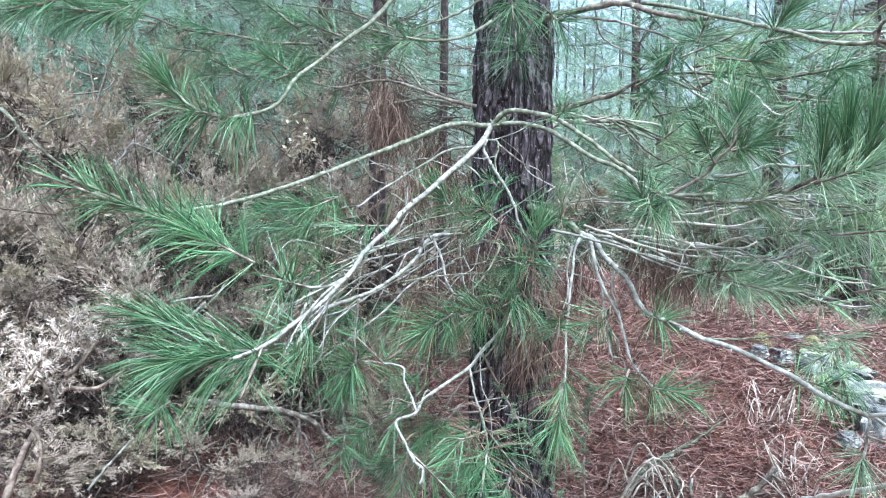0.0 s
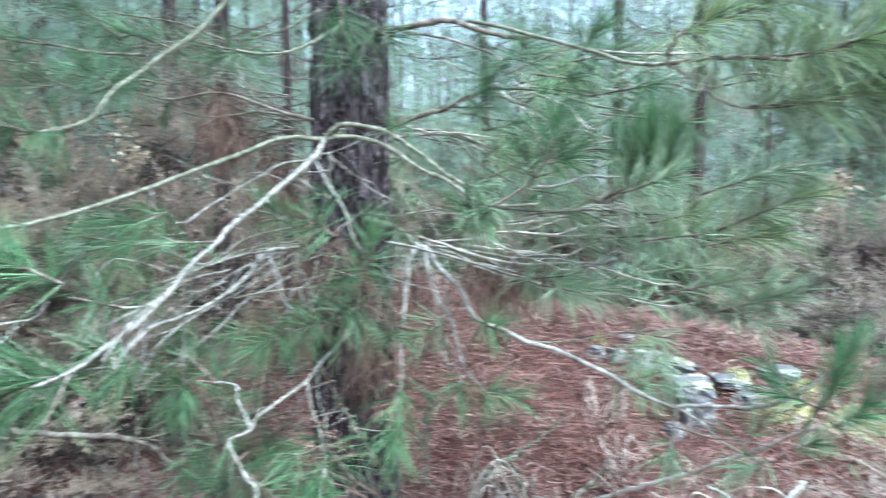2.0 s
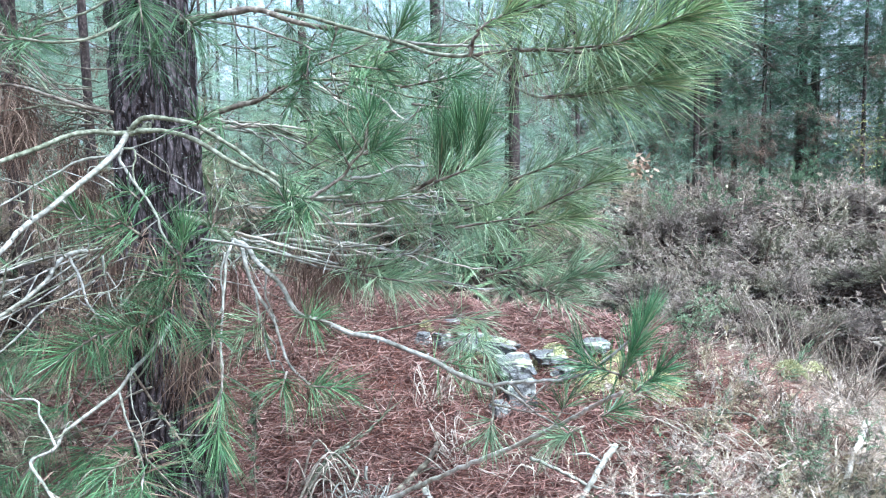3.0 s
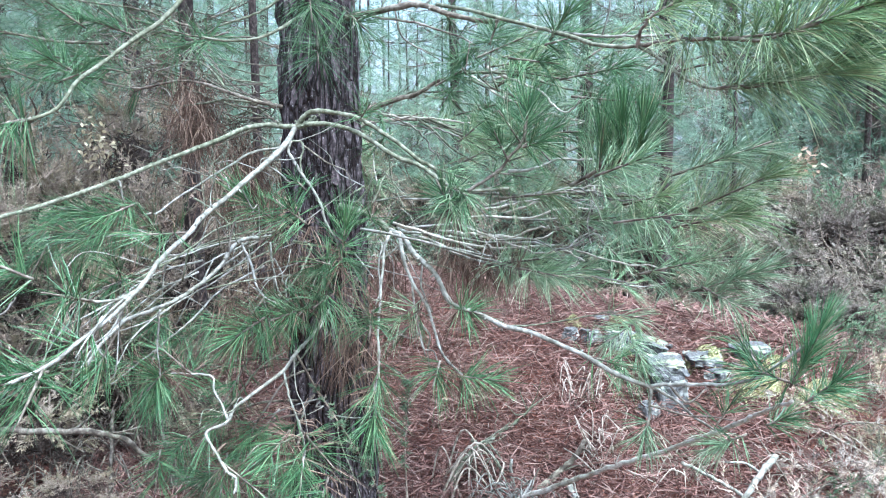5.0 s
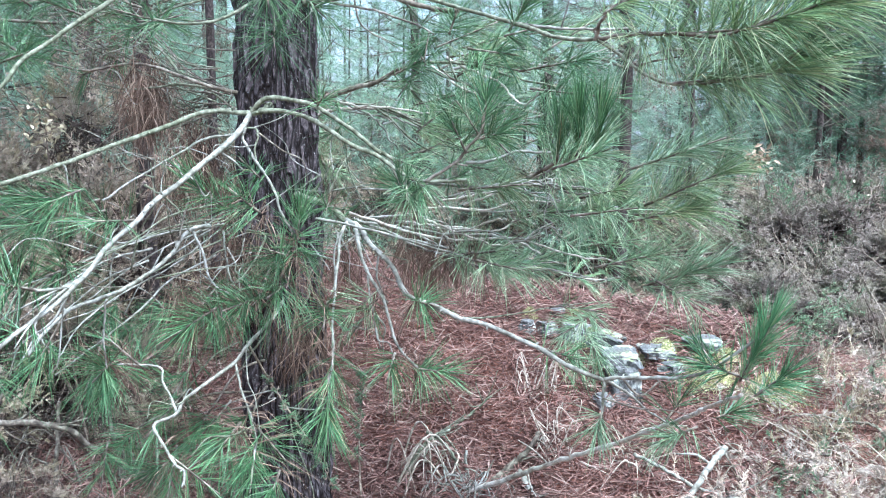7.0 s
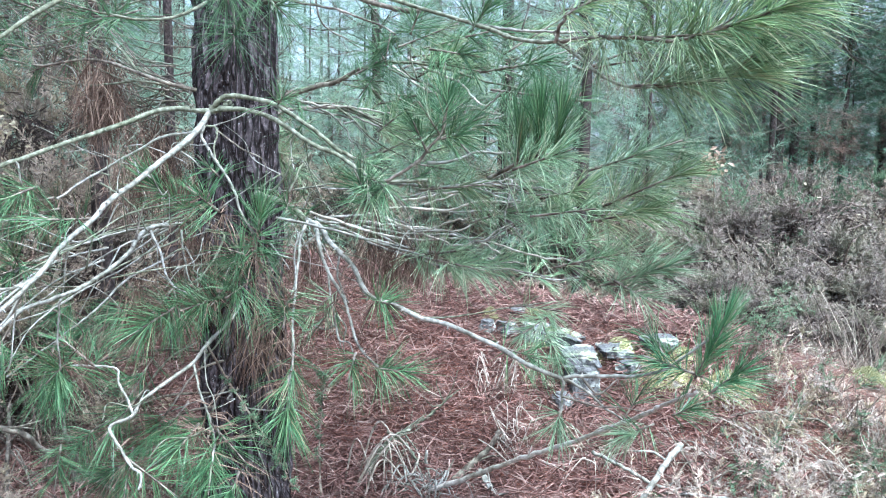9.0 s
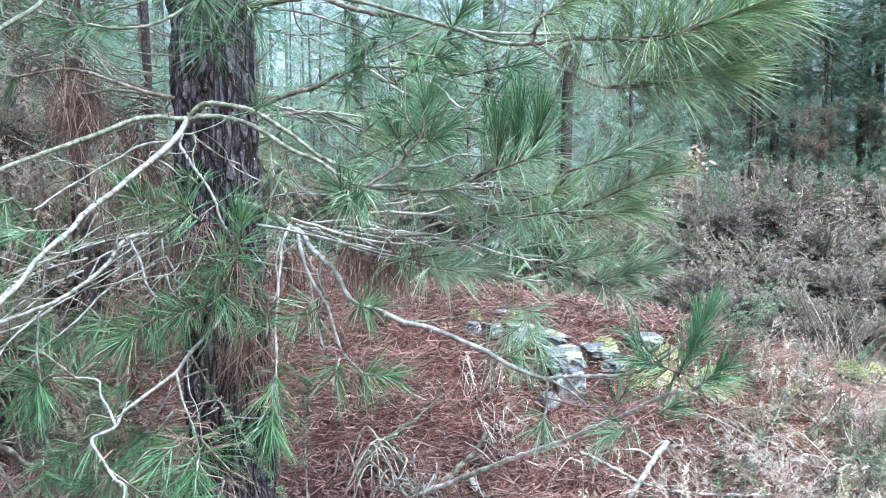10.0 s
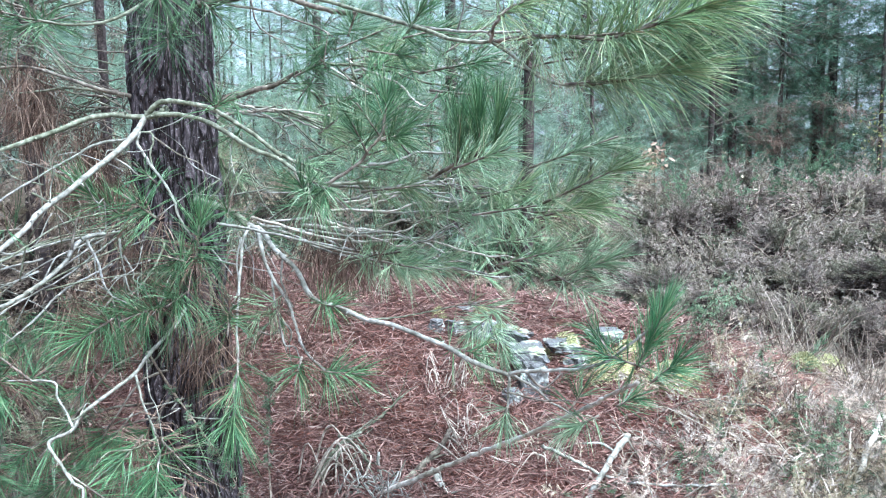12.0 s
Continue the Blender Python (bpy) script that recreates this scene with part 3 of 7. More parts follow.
limb(0.00492, 0.00255, (0.292, 1.789, 1.456), (0.405, 1.796, 1.448), (0.500, 1.752, 1.454), (0.566, 1.707, 1.472), (0.637, 1.665, 1.514), mat=LIMB_PALE)
limb(0.0041, 0.00255, (0.415, 2.042, 1.383), (0.542, 1.999, 1.375), (0.635, 1.954, 1.380), (0.749, 1.910, 1.366), (0.829, 1.865, 1.378), mat=LIMB_PALE)
limb(0.0041, 0.00255, (0.529, 1.803, 1.448), (0.623, 1.857, 1.419), (0.713, 1.861, 1.404), (0.805, 1.815, 1.394), mat=LIMB_PALE)
limb(0.00492, 0.00255, (0.387, 2.126, 1.762), (0.490, 2.081, 1.761), (0.574, 2.035, 1.753), (0.680, 1.990, 1.734), (0.734, 1.992, 1.717))
limb(0.00492, 0.00255, (0.387, 2.126, 1.762), (0.476, 2.080, 1.753), (0.547, 2.032, 1.732), (0.599, 1.983, 1.710), (0.661, 1.935, 1.693), (0.721, 1.937, 1.683), (0.821, 1.893, 1.685))
limb(0.00328, 0.0017, (0.405, 2.075, 1.752), (0.437, 2.054, 1.715), (0.495, 2.035, 1.686), (0.506, 1.971, 1.647), (0.485, 1.863, 1.576), mat=LIMB_BROWN)
limb(0.00492, 0.00255, (0.414, 1.751, 1.500), (0.481, 1.775, 1.502), (0.552, 1.812, 1.525), (0.614, 1.816, 1.524), (0.702, 1.821, 1.525), (0.777, 1.775, 1.523), mat=LIMB_PALE)
limb(0.00492, 0.0034, (0.319, 1.741, 1.457), (0.385, 1.729, 1.497), (0.414, 1.714, 1.534), (0.437, 1.708, 1.563), (0.442, 1.702, 1.609), mat=LIMB_BROWN)
limb(0.00574, 0.0034, (0.542, 1.705, 1.466), (0.592, 1.661, 1.496), (0.635, 1.635, 1.520), (0.687, 1.593, 1.575), mat=LIMB_BROWN)
limb(0.00615, 0.004675, (0.293, 2.019, 1.917), (0.380, 1.881, 1.869), (0.467, 1.742, 1.817), (0.520, 1.615, 1.775), (0.558, 1.526, 1.743), (0.595, 1.450, 1.733))
limb(0.00533, 0.00255, (0.595, 1.450, 1.733), (0.647, 1.380, 1.733), (0.684, 1.315, 1.725), (0.722, 1.260, 1.714), (0.757, 1.207, 1.719), (0.798, 1.154, 1.733), (0.836, 1.102, 1.752), (0.862, 1.054, 1.774), mat=LIMB_BROWN)
limb(0.0041, 0.002975, (0.595, 1.450, 1.733), (0.622, 1.417, 1.707), (0.644, 1.374, 1.671), (0.675, 1.341, 1.648), (0.704, 1.310, 1.641), (0.767, 1.259, 1.645), (0.839, 1.196, 1.659))
limb(0.00492, 0.00255, (0.593, 1.450, 1.731), (0.589, 1.433, 1.755), (0.609, 1.399, 1.786), (0.657, 1.354, 1.805), mat=LIMB_BROWN)
limb(0.00492, 0.00255, (0.489, 1.680, 1.796), (0.546, 1.618, 1.776), (0.610, 1.554, 1.766), (0.690, 1.508, 1.765), mat=LIMB_PALE)
limb(0.00615, 0.002975, (0.006, 2.194, 1.120), (-0.026, 2.009, 1.100), (-0.073, 1.853, 1.076), (-0.101, 1.828, 1.043), (-0.147, 1.773, 1.020), (-0.194, 1.717, 0.995), (-0.207, 1.665, 0.981), (-0.246, 1.641, 0.968), (-0.225, 1.619, 0.931), (-0.205, 1.597, 0.904), (-0.186, 1.587, 0.887), (-0.190, 1.574, 0.863), mat=LIMB_PALE)
limb(0.00369, 0.002125, (-0.101, 1.828, 1.043), (-0.090, 1.805, 1.006), (-0.069, 1.771, 0.951), (-0.054, 1.737, 0.898), (-0.059, 1.712, 0.855), mat=LIMB_PALE)
limb(0.00328, 0.002125, (-0.207, 1.665, 0.982), (-0.218, 1.687, 1.009), (-0.241, 1.708, 1.040), (-0.248, 1.721, 1.068), (-0.298, 1.738, 1.071), (-0.337, 1.746, 1.072), mat=LIMB_PALE)
limb(0.00328, 0.002125, (-0.013, 1.993, 1.133), (-0.046, 1.964, 1.066), (-0.073, 1.939, 1.035), (-0.093, 1.916, 1.011))
limb(0.00328, 0.0017, (-0.228, 1.962, 0.944), (-0.187, 1.970, 1.002), (-0.145, 1.976, 1.038), (-0.103, 1.980, 1.057))
limb(0.00656, 0.003825, (-0.156, 2.053, 1.336), (-0.201, 1.980, 1.338), (-0.224, 1.916, 1.314), (-0.233, 1.873, 1.290), (-0.269, 1.787, 1.260), (-0.307, 1.703, 1.239), (-0.344, 1.629, 1.231), (-0.374, 1.546, 1.226), (-0.401, 1.471, 1.195), (-0.409, 1.419, 1.174), mat=LIMB_PALE)
limb(0.0041, 0.00255, (-0.203, 1.969, 1.333), (-0.177, 1.946, 1.277), (-0.163, 1.922, 1.232), (-0.146, 1.911, 1.206), (-0.110, 1.891, 1.190), mat=LIMB_PALE)
limb(0.00369, 0.002125, (-0.151, 1.997, 1.272), (-0.206, 1.971, 1.245), (-0.258, 1.935, 1.213), (-0.306, 1.877, 1.165), (-0.352, 1.831, 1.132), (-0.397, 1.785, 1.100), (-0.457, 1.737, 1.057), mat=LIMB_PALE)
limb(0.00287, 0.0017, (-0.329, 1.640, 1.230), (-0.334, 1.647, 1.198), (-0.341, 1.652, 1.149), (-0.340, 1.666, 1.084), mat=LIMB_PALE)
limb(0.00328, 0.0017, (-0.158, 2.103, 1.335), (-0.238, 1.997, 1.330), (-0.310, 1.890, 1.314), (-0.372, 1.784, 1.296), (-0.426, 1.679, 1.276), (-0.466, 1.595, 1.268), mat=LIMB_PALE)
limb(0.00328, 0.0017, (-0.288, 1.940, 1.296), (-0.359, 1.864, 1.281), (-0.422, 1.777, 1.251), (-0.478, 1.689, 1.205), mat=LIMB_PALE)
limb(0.00328, 0.0017, (-0.301, 1.937, 1.268), (-0.375, 1.879, 1.238), (-0.418, 1.823, 1.205), (-0.471, 1.765, 1.154), mat=LIMB_PALE)
limb(0.00328, 0.0017, (-0.306, 1.953, 1.441), (-0.264, 1.953, 1.414), (-0.228, 1.951, 1.373), (-0.206, 1.949, 1.332))
limb(0.00287, 0.0017, (-0.420, 1.574, 1.232), (-0.431, 1.550, 1.195), (-0.409, 1.528, 1.161), mat=LIMB_PALE)
limb(0.00369, 0.002125, (-0.143, 2.103, 1.321), (-0.138, 2.097, 1.261), (-0.127, 2.073, 1.205), (-0.108, 2.041, 1.180), mat=LIMB_PALE)
limb(0.0041, 0.00255, (-0.083, 2.106, 1.322), (-0.038, 2.088, 1.310), (-0.052, 2.063, 1.267), (-0.080, 2.037, 1.226), (-0.107, 2.013, 1.199))
limb(0.00574, 0.00255, (-0.575, 2.327, 1.859), (-0.706, 2.320, 1.864), (-0.837, 2.313, 1.884), (-0.952, 2.307, 1.895), (-1.046, 2.254, 1.921), (-1.149, 2.198, 1.932), mat=LIMB_BROWN)
limb(0.0041, 0.00255, (-0.360, 2.447, 1.922), (-0.488, 2.392, 1.960), (-0.578, 2.337, 1.965), (-0.676, 2.332, 1.976), mat=LIMB_BROWN)
limb(0.00328, 0.0017, (-0.264, 2.548, 1.871), (-0.390, 2.547, 1.939), (-0.515, 2.541, 1.954), (-0.622, 2.536, 1.970), mat=LIMB_BROWN)
limb(0.00328, 0.0017, (-0.476, 2.529, 1.795), (-0.584, 2.527, 1.846), (-0.656, 2.525, 1.881), (-0.728, 2.526, 1.932), mat=LIMB_BROWN)
limb(0.00328, 0.0017, (-0.386, 2.533, 1.779), (-0.512, 2.530, 1.830), (-0.621, 2.531, 1.917), (-0.677, 2.536, 2.004), mat=LIMB_BROWN)
limb(0.002788, 0.0013005, (-0.166, 2.318, 1.749), (-0.313, 2.447, 1.764), (-0.509, 2.579, 1.833), (-0.689, 2.690, 1.913), (-0.761, 2.759, 1.967), mat=LIMB_BROWN)
limb(0.002788, 0.0013005, (-0.150, 2.402, 1.777), (-0.339, 2.526, 1.839), (-0.506, 2.651, 1.906), (-0.664, 2.763, 2.053), (-0.757, 2.831, 2.148))
limb(0.002788, 0.0013005, (-0.127, 2.361, 1.741), (-0.218, 2.452, 1.732), (-0.330, 2.545, 1.752), (-0.423, 2.622, 1.776), (-0.479, 2.671, 1.813), mat=LIMB_BROWN)
limb(0.002788, 0.0013005, (-0.140, 2.339, 1.656), (-0.281, 2.424, 1.672), (-0.425, 2.516, 1.763), (-0.546, 2.589, 1.813), (-0.642, 2.639, 1.916), mat=LIMB_BROWN)
limb(0.002788, 0.0013005, (-0.169, 2.330, 1.660), (-0.348, 2.448, 1.736), (-0.555, 2.568, 1.840), (-0.726, 2.670, 1.964), (-0.847, 2.733, 2.062))
limb(0.002788, 0.0013005, (-0.146, 2.382, 1.704), (-0.344, 2.537, 1.782), (-0.548, 2.697, 1.919), (-0.752, 2.830, 2.055), (-0.836, 2.914, 2.166), mat=LIMB_BROWN)
limb(0.002788, 0.0013005, (-0.151, 2.333, 1.682), (-0.265, 2.471, 1.734), (-0.398, 2.614, 1.843), (-0.512, 2.735, 1.964), (-0.581, 2.808, 2.041), mat=LIMB_BROWN)
limb(0.002788, 0.0013005, (-0.154, 2.378, 1.669), (-0.310, 2.454, 1.774), (-0.453, 2.530, 1.862), (-0.583, 2.597, 1.991), (-0.671, 2.638, 2.082))
limb(0.002788, 0.0013005, (-0.127, 2.380, 1.684), (-0.202, 2.491, 1.751), (-0.295, 2.599, 1.807), (-0.383, 2.693, 1.890), (-0.424, 2.753, 1.985), mat=LIMB_BROWN)
limb(0.002788, 0.0013005, (-0.164, 2.380, 1.614), (-0.307, 2.520, 1.660), (-0.481, 2.663, 1.761), (-0.623, 2.784, 1.860), (-0.718, 2.857, 1.933), mat=LIMB_BROWN)
limb(0.002788, 0.0013005, (-0.167, 2.365, 1.688), (-0.319, 2.450, 1.768), (-0.479, 2.535, 1.868), (-0.625, 2.609, 1.976), (-0.708, 2.655, 2.066))
limb(0.002788, 0.0013005, (-0.186, 2.347, 1.687), (-0.348, 2.457, 1.711), (-0.489, 2.569, 1.742), (-0.629, 2.664, 1.809), (-0.742, 2.719, 1.838), mat=LIMB_BROWN)
limb(0.002788, 0.0013005, (-0.137, 2.376, 1.686), (-0.250, 2.495, 1.753), (-0.403, 2.617, 1.875), (-0.520, 2.721, 1.999), (-0.611, 2.786, 2.114), mat=LIMB_BROWN)
limb(0.002788, 0.0013005, (-0.145, 2.357, 1.578), (-0.305, 2.525, 1.634), (-0.462, 2.695, 1.708), (-0.605, 2.840, 1.811), (-0.703, 2.929, 1.907))
limb(0.002788, 0.0013005, (-0.104, 2.387, 1.690), (-0.298, 2.572, 1.713), (-0.544, 2.763, 1.840), (-0.745, 2.925, 1.971), (-0.894, 3.017, 2.014), mat=LIMB_BROWN)
limb(0.002788, 0.0013005, (-0.165, 2.385, 1.700), (-0.264, 2.465, 1.762), (-0.348, 2.548, 1.862), (-0.438, 2.618, 1.959), (-0.471, 2.664, 2.048), mat=LIMB_BROWN)
limb(0.002788, 0.0013005, (-0.156, 2.330, 1.754), (-0.303, 2.424, 1.784), (-0.486, 2.519, 1.847), (-0.632, 2.601, 1.929), (-0.713, 2.653, 2.013))
limb(0.002788, 0.0013005, (-0.114, 2.299, 1.800), (-0.223, 2.391, 1.818), (-0.372, 2.482, 1.859), (-0.507, 2.562, 1.933), (-0.563, 2.610, 1.975), mat=LIMB_BROWN)
limb(0.002788, 0.0013005, (-0.164, 2.355, 1.595), (-0.282, 2.498, 1.680), (-0.364, 2.647, 1.803), (-0.489, 2.771, 1.941), (-0.565, 2.847, 2.044), mat=LIMB_BROWN)
limb(0.002788, 0.0013005, (-0.157, 2.390, 1.749), (-0.289, 2.526, 1.796), (-0.468, 2.670, 1.954), (-0.579, 2.789, 2.051), (-0.700, 2.859, 2.135))
limb(0.00246, 0.0011475, (-0.189, 2.381, 1.631), (-0.308, 2.498, 1.595), (-0.420, 2.622, 1.618), (-0.554, 2.719, 1.602), (-0.625, 2.781, 1.627), mat=LIMB_BROWN)
limb(0.00246, 0.0011475, (-0.161, 2.409, 1.639), (-0.316, 2.525, 1.668), (-0.470, 2.641, 1.694), (-0.641, 2.737, 1.740), (-0.741, 2.796, 1.774))
limb(0.00246, 0.0011475, (-0.205, 2.480, 1.665), (-0.349, 2.591, 1.645), (-0.516, 2.705, 1.686), (-0.639, 2.801, 1.723), (-0.754, 2.859, 1.772), mat=LIMB_BROWN)
limb(0.00246, 0.0011475, (-0.147, 2.441, 1.720), (-0.261, 2.571, 1.680), (-0.353, 2.703, 1.657), (-0.437, 2.814, 1.643), (-0.515, 2.882, 1.671))
limb(0.00246, 0.0011475, (-0.159, 2.392, 1.701), (-0.247, 2.446, 1.664), (-0.315, 2.504, 1.653), (-0.404, 2.555, 1.699), (-0.445, 2.582, 1.676), mat=LIMB_BROWN)
limb(0.00246, 0.0011475, (-0.198, 2.445, 1.641), (-0.260, 2.520, 1.645), (-0.334, 2.598, 1.684), (-0.359, 2.671, 1.773), (-0.406, 2.708, 1.785))
limb(0.00246, 0.0011475, (-0.208, 2.403, 1.699), (-0.275, 2.527, 1.645), (-0.385, 2.650, 1.615), (-0.433, 2.760, 1.636), (-0.511, 2.820, 1.622), mat=LIMB_BROWN)
limb(0.00246, 0.0011475, (-0.167, 2.381, 1.687), (-0.276, 2.558, 1.700), (-0.456, 2.730, 1.700), (-0.593, 2.878, 1.741), (-0.681, 2.964, 1.738))
limb(0.00246, 0.0011475, (-0.167, 2.440, 1.664), (-0.270, 2.566, 1.656), (-0.399, 2.689, 1.635), (-0.516, 2.791, 1.608), (-0.572, 2.858, 1.651), mat=LIMB_BROWN)
limb(0.002788, 0.0013005, (-0.152, 2.092, 1.342), (-0.261, 1.943, 1.268), (-0.363, 1.794, 1.191), (-0.451, 1.673, 1.164), (-0.482, 1.599, 1.113), mat=LIMB_PALE)
limb(0.002788, 0.0013005, (-0.137, 2.134, 1.352), (-0.232, 2.046, 1.347), (-0.341, 1.954, 1.310), (-0.429, 1.876, 1.256), (-0.453, 1.832, 1.241))
limb(0.002788, 0.0013005, (-0.127, 2.052, 1.340), (-0.243, 1.989, 1.339), (-0.398, 1.920, 1.291), (-0.520, 1.860, 1.228), (-0.581, 1.827, 1.213))
limb(0.002788, 0.0013005, (-0.136, 2.067, 1.343), (-0.252, 1.982, 1.302), (-0.347, 1.896, 1.245), (-0.410, 1.825, 1.196), (-0.469, 1.781, 1.162), mat=LIMB_PALE)
limb(0.002788, 0.0013005, (-0.131, 2.181, 1.347), (-0.265, 1.997, 1.328), (-0.368, 1.814, 1.301), (-0.446, 1.661, 1.268), (-0.470, 1.570, 1.241))
limb(0.002788, 0.0013005, (-0.119, 2.092, 1.398), (-0.233, 1.913, 1.380), (-0.303, 1.733, 1.334), (-0.368, 1.584, 1.299), (-0.395, 1.495, 1.280))
limb(0.002788, 0.0013005, (-0.158, 2.195, 1.316), (-0.256, 2.008, 1.247), (-0.326, 1.827, 1.217), (-0.387, 1.674, 1.173), (-0.404, 1.582, 1.133), mat=LIMB_PALE)
limb(0.002788, 0.0013005, (-0.144, 2.057, 1.301), (-0.244, 1.937, 1.264), (-0.360, 1.813, 1.203), (-0.413, 1.713, 1.151), (-0.451, 1.654, 1.131))
limb(0.0045, 0.0020, (0.388, 1.971, 1.332), (0.454, 1.986, 1.327), (0.539, 2.002, 1.315), (0.622, 2.020, 1.346), (0.664, 2.028, 1.338), mat=LIMB_BLEACHED, wobble=0.014)
limb(0.0045, 0.0020, (0.085, 1.975, 1.359), (0.306, 1.909, 1.308), (0.494, 1.842, 1.268), (0.651, 1.787, 1.250), (0.715, 1.752, 1.234), mat=LIMB_PALE, wobble=0.014)
limb(0.0045, 0.0020, (0.180, 2.030, 1.373), (0.395, 1.968, 1.315), (0.579, 1.909, 1.313), (0.728, 1.855, 1.266), (0.803, 1.824, 1.260), mat=LIMB_BLEACHED, wobble=0.014)
limb(0.0045, 0.0020, (0.298, 1.973, 1.339), (0.427, 1.935, 1.328), (0.520, 1.897, 1.328), (0.608, 1.865, 1.319), (0.670, 1.848, 1.340), mat=LIMB_PALE, wobble=0.014)
limb(0.0045, 0.0020, (0.305, 2.087, 1.347), (0.389, 1.980, 1.337), (0.431, 1.872, 1.335), (0.488, 1.786, 1.365), (0.504, 1.732, 1.371), mat=LIMB_BLEACHED, wobble=0.014)
limb(0.0045, 0.0020, (0.315, 2.009, 1.305), (0.437, 1.972, 1.274), (0.561, 1.938, 1.279), (0.641, 1.906, 1.259), (0.704, 1.888, 1.244), mat=LIMB_PALE, wobble=0.014)
limb(0.0045, 0.0020, (0.301, 1.976, 1.375), (0.386, 1.903, 1.346), (0.489, 1.831, 1.313), (0.555, 1.772, 1.321), (0.587, 1.734, 1.294), mat=LIMB_BLEACHED, wobble=0.014)
limb(0.0045, 0.0020, (0.195, 2.085, 1.349), (0.333, 2.023, 1.288), (0.457, 1.964, 1.252), (0.547, 1.915, 1.246), (0.614, 1.886, 1.235), mat=LIMB_PALE, wobble=0.014)
limb(0.0042, 0.0018, (0.442, 1.916, 1.399), (0.546, 1.885, 1.436), (0.664, 1.853, 1.446), (0.761, 1.827, 1.462), (0.796, 1.810, 1.480), mat=LIMB_BLEACHED, wobble=0.014)
limb(0.0042, 0.0018, (0.385, 1.926, 1.413), (0.481, 1.844, 1.442), (0.582, 1.760, 1.450), (0.657, 1.688, 1.444), (0.692, 1.644, 1.440), mat=LIMB_PALE, wobble=0.014)
limb(0.0042, 0.0018, (0.376, 1.883, 1.403), (0.481, 1.834, 1.426), (0.568, 1.784, 1.459), (0.639, 1.741, 1.464), (0.678, 1.715, 1.473), mat=LIMB_BLEACHED, wobble=0.014)
limb(0.0042, 0.0018, (0.412, 1.958, 1.407), (0.502, 1.863, 1.421), (0.578, 1.769, 1.450), (0.631, 1.686, 1.435), (0.663, 1.637, 1.437), mat=LIMB_PALE, wobble=0.014)
limb(0.0042, 0.0018, (0.334, 1.932, 1.391), (0.485, 1.895, 1.397), (0.590, 1.857, 1.421), (0.699, 1.824, 1.410), (0.766, 1.804, 1.406), mat=LIMB_BLEACHED, wobble=0.014)
limb(0.0047, 0.0021, (0.142, 2.316, 1.650), (0.234, 2.310, 1.639), (0.329, 2.303, 1.620), (0.400, 2.296, 1.602), (0.418, 2.290, 1.585), mat=LIMB_PALE, wobble=0.014)
limb(0.0047, 0.0021, (0.117, 2.298, 1.680), (0.224, 2.285, 1.667), (0.340, 2.273, 1.660), (0.432, 2.262, 1.640), (0.477, 2.256, 1.647), mat=LIMB_BLEACHED, wobble=0.014)
limb(0.0047, 0.0021, (0.134, 2.310, 1.674), (0.198, 2.298, 1.657), (0.260, 2.282, 1.611), (0.315, 2.267, 1.546), (0.349, 2.258, 1.506), mat=LIMB_PALE, wobble=0.014)
limb(0.0047, 0.0021, (0.448, 2.155, 1.779), (0.497, 2.017, 1.722), (0.513, 1.879, 1.691), (0.545, 1.764, 1.641), (0.563, 1.698, 1.654), mat=LIMB_BLEACHED, wobble=0.014)
limb(0.0047, 0.0021, (0.468, 2.181, 1.750), (0.612, 2.171, 1.761), (0.739, 2.159, 1.770), (0.840, 2.152, 1.808), (0.908, 2.147, 1.818), mat=LIMB_PALE, wobble=0.014)
limb(0.0047, 0.0021, (0.410, 2.204, 1.765), (0.512, 2.133, 1.685), (0.588, 2.066, 1.652), (0.674, 2.011, 1.632), (0.691, 1.978, 1.631), mat=LIMB_BLEACHED, wobble=0.014)
limb(0.0047, 0.0021, (0.386, 2.105, 1.745), (0.497, 2.089, 1.709), (0.623, 2.074, 1.673), (0.699, 2.064, 1.682), (0.745, 2.058, 1.686), mat=LIMB_PALE, wobble=0.014)

limb(0.005, 0.003, (-0.040, 2.200, 0.971), (-0.244, 2.323, 0.961), (-0.448, 2.446, 0.871), mat=LIMB_BROWN)
shoot((-0.448, 2.446, 0.871), (-0.501, 2.426, 0.828), 150, 0.125, 80, 25, 0.3)
limb(0.005, 0.003, (-0.040, 2.200, 1.103), (-0.223, 2.350, 1.093), (-0.405, 2.501, 1.003), mat=LIMB_BROWN)
shoot((-0.405, 2.501, 1.003), (-0.477, 2.490, 0.993), 150, 0.125, 80, 25, 0.3)
limb(0.005, 0.003, (-0.040, 2.200, 1.186), (-0.152, 2.280, 1.176), (-0.264, 2.361, 1.086), mat=LIMB_BROWN)
shoot((-0.264, 2.361, 1.086), (-0.334, 2.349, 1.067), 150, 0.125, 80, 25, 0.3)
limb(0.005, 0.003, (-0.040, 2.200, 0.864), (-0.216, 2.229, 0.854), (-0.393, 2.258, 0.764), mat=LIMB_BROWN)
shoot((-0.393, 2.258, 0.764), (-0.435, 2.236, 0.727), 150, 0.125, 80, 25, 0.3)
limb(0.005, 0.003, (-0.040, 2.200, 1.243), (-0.082, 2.183, 1.233), (-0.124, 2.165, 1.143), mat=LIMB_BROWN)
shoot((-0.124, 2.165, 1.143), (-0.162, 2.140, 1.093), 150, 0.125, 80, 25, 0.3)
limb(0.005, 0.003, (-0.040, 2.200, 0.957), (-0.114, 2.123, 0.947), (-0.188, 2.047, 0.857), mat=LIMB_BROWN)
